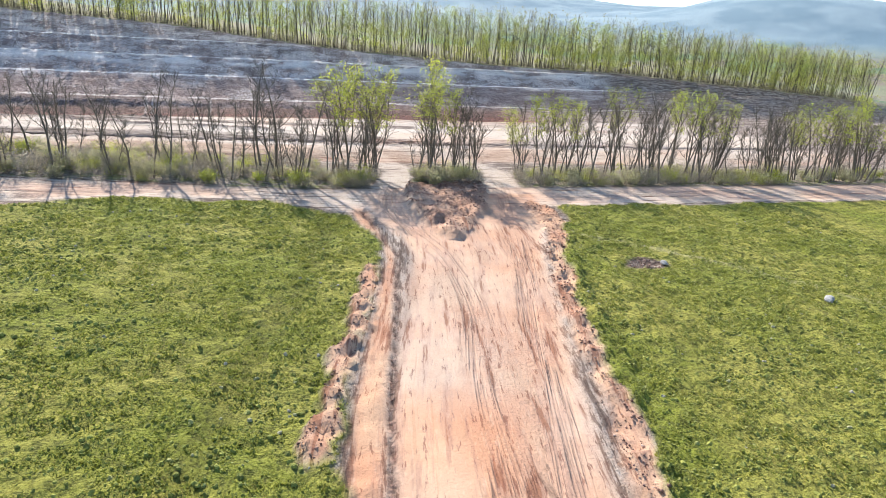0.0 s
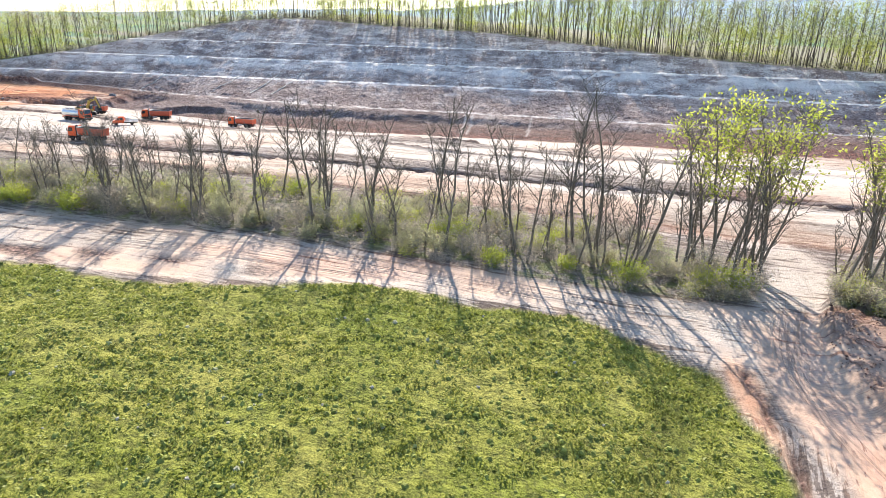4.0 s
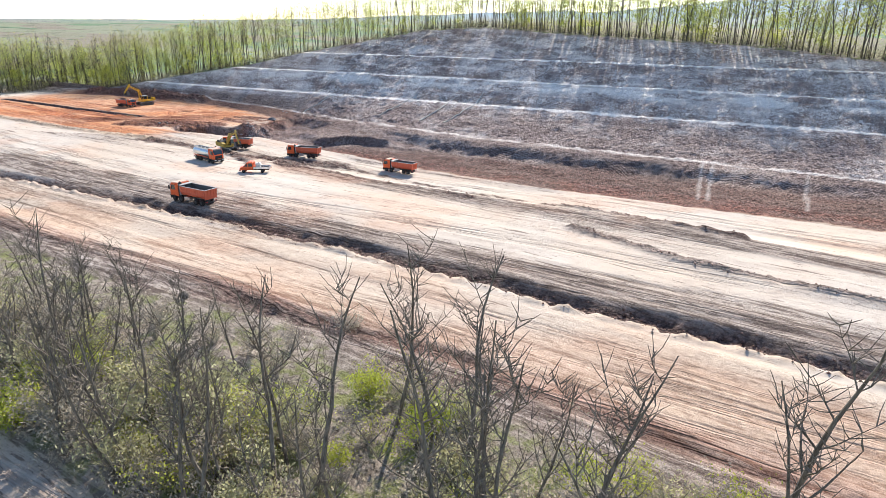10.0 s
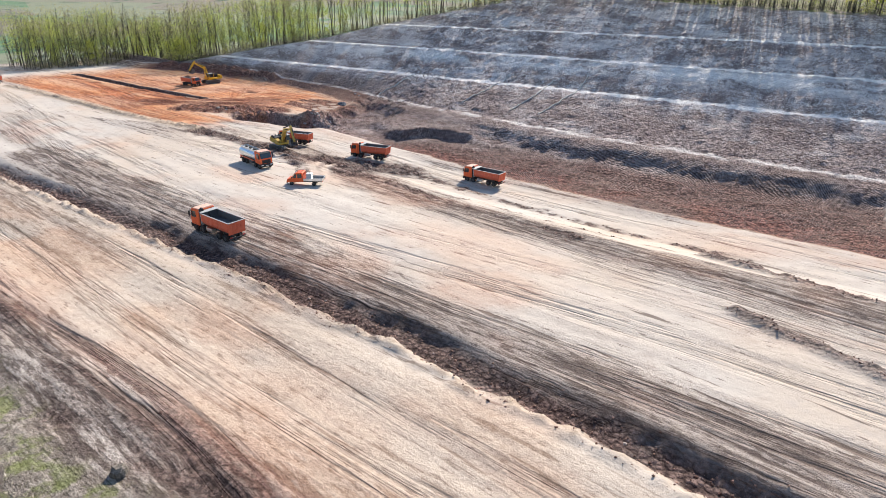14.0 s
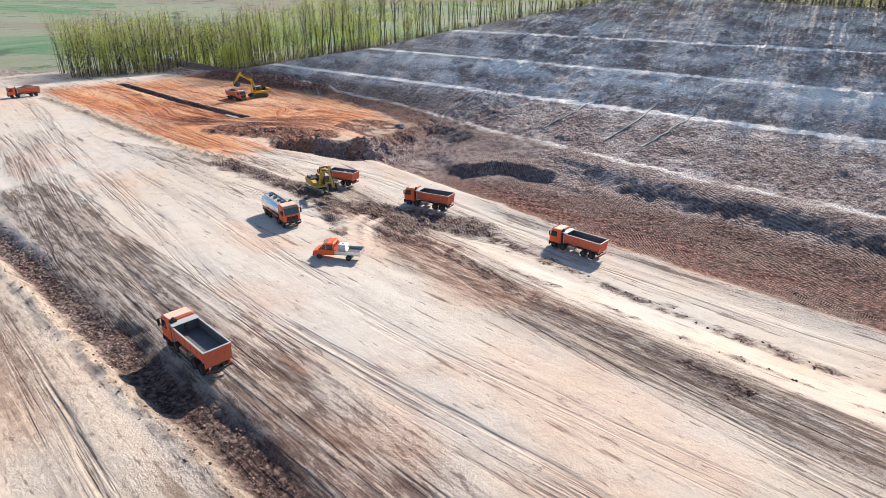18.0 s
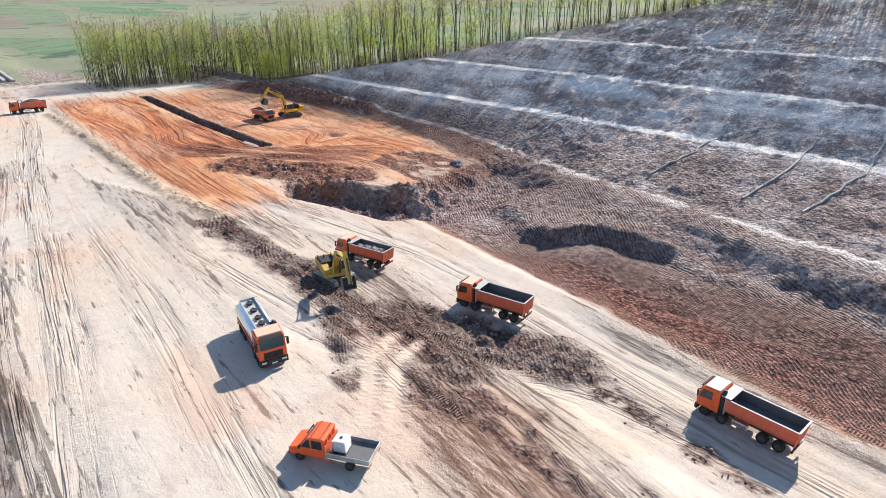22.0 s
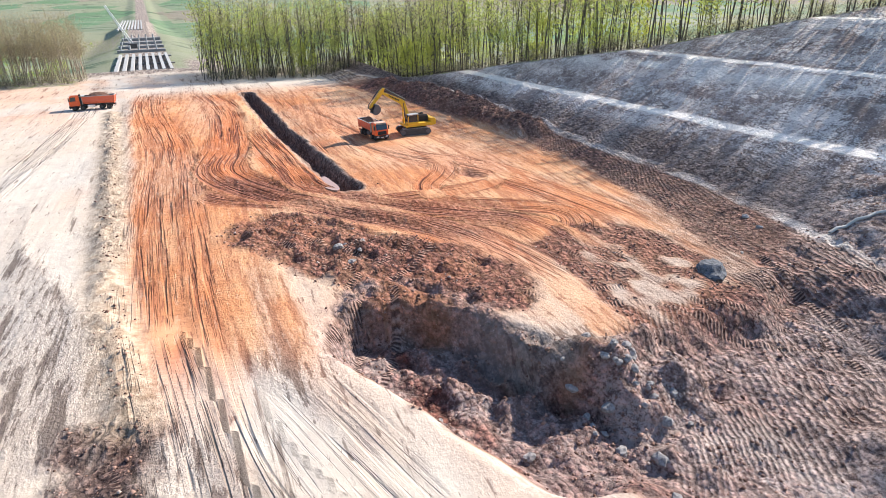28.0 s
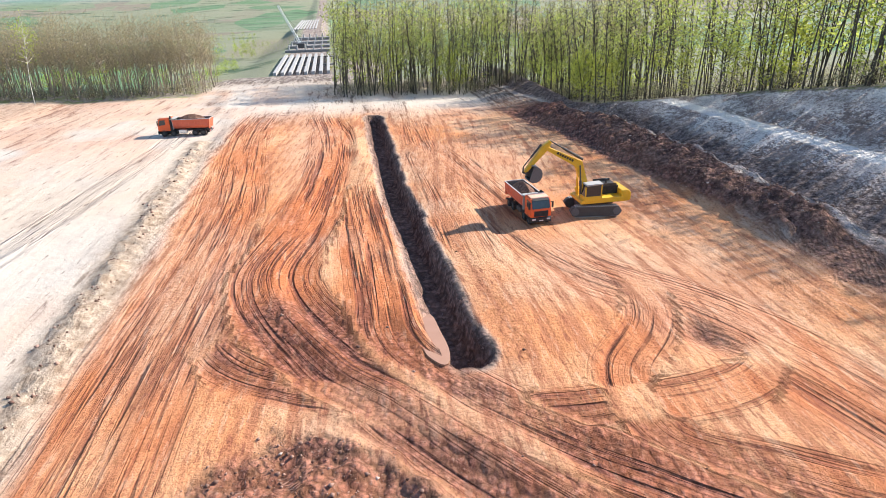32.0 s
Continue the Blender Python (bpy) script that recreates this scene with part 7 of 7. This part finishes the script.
def drain_pipe(points, seed):
    rng = random.Random(seed)
    pts = []
    for (ax, ay), (bx, by_) in zip(points, points[1:]):
        for i in range(7):
            k = i / 7
            x, y = lerp(ax, bx, k) + rng.uniform(-0.25, 0.25), lerp(ay, by_, k)
            pts.append(Vector((x, y, ground_at(x, y) + 0.12)))
    x, y = points[-1]
    pts.append(Vector((x, y, ground_at(x, y) + 0.12)))
    v, f = [], []
    limb(v, f, pts, 0.16, 0.16, 8)
    return tagged(raw("drain_pipe", v, f, RIM_TOP), "grey flexible drain pipe lying down the cut slope", "pipe", "drain pipes on the slope")


drain_pipe([(-112.2, 270), (-110.8, 259), (-113.5, 246.6)], 1)
drain_pipe([(-120.6, 266.2), (-119.8, 257), (-121.8, 246.7)], 2)
drain_pipe([(-134.6, 265.7), (-134.8, 256), (-137.3, 247)], 3)
drain_pipe([(-164.7, 259), (-165.5, 252), (-167.3, 246.1)], 4)


def stone(name, label, category, x, y, size, seed, material, group="", sink=0.3):
    b = fresh()
    lump(b, (0, 0, 0), size, seed, 3 if max(size) > 1 else 2, 0.4)
    ob = part(name, b, material)
    ob.matrix_basis = pose(x, y, ground_at(x, y) + size[2] * (1 - 2 * sink) * 0.5, 0, 0, seed * 47)
    return tagged(ob, label, category, group)


BLUE_ROCK = soil_material("blue_grey_rock", (0.06, 0.065, 0.075), (0.19, 0.19, 0.20))
stone("rock_outcrop", "rounded blue-grey rock standing in the pit", "rock", -167.4, 231.4, (1.8, 1.2, 0.75), 3, BLUE_ROCK, sink=0.45)
stone("boulder", "whitish boulder lying on the meadow", "boulder", 66.5, 53.5, (0.85, 0.6, 0.5), 5, CONCRETE)
stone("boulder", "whitish boulder in the ash patch on grass", "boulder", 51.6, 66.6, (0.6, 0.4, 0.3), 6, CONCRETE)
for i, (x, y, s) in enumerate(((-184.5, 203.5, 0.5), (-183.2, 205.2, 0.3), (-186.0, 204.6, 0.3), (-185.2, 206.0, 0.35), (-181.4, 203.9, 0.4), (-174.5, 243.5, 0.45), (-172.0, 242.6, 0.35),
                               (-158.0, 213.2, 0.5), (-155.6, 212.4, 0.45), (-153.9, 213.8, 0.55), (-160.2, 212.0, 0.4), (-157.2, 207.0, 0.4), (-162.5, 203.6, 0.35), (-150.6, 211.8, 0.4))):
    stone("boulder", "pale broken boulder among churned red soil", "boulder", x, y, (s, s * 0.7, s * 0.6), 10 + i, ROCK, "boulders in the churned ground")
rng_b = random.Random(44)
for i in range(26):
    a, r, s = rng_b.uniform(0, 6.28), rng_b.uniform(0.5, 4.5), rng_b.uniform(0.18, 0.42)
    stone("boulder", "grey broken boulder at the rim of the dug hole", "boulder", -158.5 + r * 0.9 * math.cos(a), 215.0 + r * math.sin(a), (s, s * 0.8, s * 0.7), 60 + i, ROCK, "boulders in the churned ground")
stone("tree_stump", "black charred stump at the edge of the belt", "stump", -70.0, 123.4, (0.55, 0.5, 0.5), 31, BARK)


def puddle():
    m = Nodes("muddy_water", 0.08, 0.0, 0.5)
    mat = m.colour(m.mix(m.noise(m.position(), 0.6, 3), (0.34, 0.17, 0.10), (0.45, 0.26, 0.17)))
    b = fresh()
    ring = [b.verts.new((-204.6 + (3.0 + 0.5 * math.sin(3 * a)) * math.cos(a), 207.9 + (1.0 + 0.25 * math.sin(2 * a + 1)) * math.sin(a), 0)) for a in [2 * math.pi * i / 28 for i in range(28)]]
    b.faces.new(ring)
    low = bmesh.ops.extrude_face_region(b, geom=list(b.faces))["geom"]
    bmesh.ops.translate(b, vec=(0, 0, -0.25), verts=[g for g in low if isinstance(g, bmesh.types.BMVert)])
    bmesh.ops.recalc_face_normals(b, faces=b.faces)
    ob = part("puddle", b, mat)
    ob.location.z = min(ground_at(-204.6 + dx, 207.9) for dx in (-1.5, 0, 1.5)) + 0.12
    return tagged(ob, "shallow puddle of red muddy water beside the trench", "puddle")


puddle()


def scatter_clods():
    """Loose clods and stones over the churned ground, one joined mesh."""
    rs = np.random.RandomState(12)
    n = 260000
    x = np.concatenate([rs.uniform(-260, 0, n), rs.uniform(-5, 55, n // 5)])
    y = np.concatenate([rs.uniform(126, 262, n), rs.uniform(26, 106, n // 5)])
    z, masks, *_others = land(x, y)
    chance = np.clip(masks[7] * 0.9 + 0.06 * masks[1], 0, 1) ** 1.3 * (1 - masks[3])
    keep = rs.uniform(0, 1, len(x)) < chance * 0.9
    x, y, z = x[keep], y[keep], z[keep]
    k = len(x)
    s = 0.045 + 0.14 * rs.uniform(0, 1, k) ** 4
    base = np.array([(1, 0, 0), (-1, 0, 0), (0, 1, 0), (0, -1, 0), (0, 0, 1), (0, 0, -1)], float)
    tri = np.array([(0, 2, 4), (2, 1, 4), (1, 3, 4), (3, 0, 4), (2, 0, 5), (1, 2, 5), (3, 1, 5), (0, 3, 5)])
    v = base[None] * s[:, None, None] * rs.uniform(0.6, 1.3, (k, 6, 1)) + rs.uniform(-0.25, 0.25, (k, 6, 3)) * s[:, None, None]
    a = rs.uniform(0, 6.28, k)
    c, sn = np.cos(a)[:, None], np.sin(a)[:, None]
    vx, vy = v[:, :, 0] * c - v[:, :, 1] * sn, v[:, :, 0] * sn + v[:, :, 1] * c
    v = np.stack([vx + x[:, None], vy + y[:, None], v[:, :, 2] * 0.8 + z[:, None] + 0.25 * s[:, None]], 2).reshape(-1, 3)
    f = (tri[None] + 6 * np.arange(k)[:, None, None]).reshape(-1, 3)
    me = bpy.data.meshes.new("clods")
    me.vertices.add(len(v))
    me.vertices.foreach_set("co", v.astype(np.float32).ravel())
    me.loops.add(f.size)
    me.loops.foreach_set("vertex_index", f.astype(np.int32).ravel())
    me.polygons.add(len(f))
    me.polygons.foreach_set("loop_start", np.arange(0, f.size, 3, dtype=np.int32))
    me.polygons.foreach_set("loop_total", np.full(len(f), 3, dtype=np.int32))
    me.update()
    m = Nodes("clod_soil", 0.95, 0.0, 0.15)
    r = m.node("ShaderNodeNewGeometry").outputs["Random Per Island"]
    col = m.mix(r, (0.12, 0.066, 0.05), (0.38, 0.235, 0.18))
    me.materials.append(m.colour(m.mix(m.ramp(r, 0.93, 1.0), col, (0.48, 0.40, 0.35))))
    tagged(new("clods", me), "loose brown clods and broken stones on churned earth", "soil", kind="stuff")


scatter_clods()
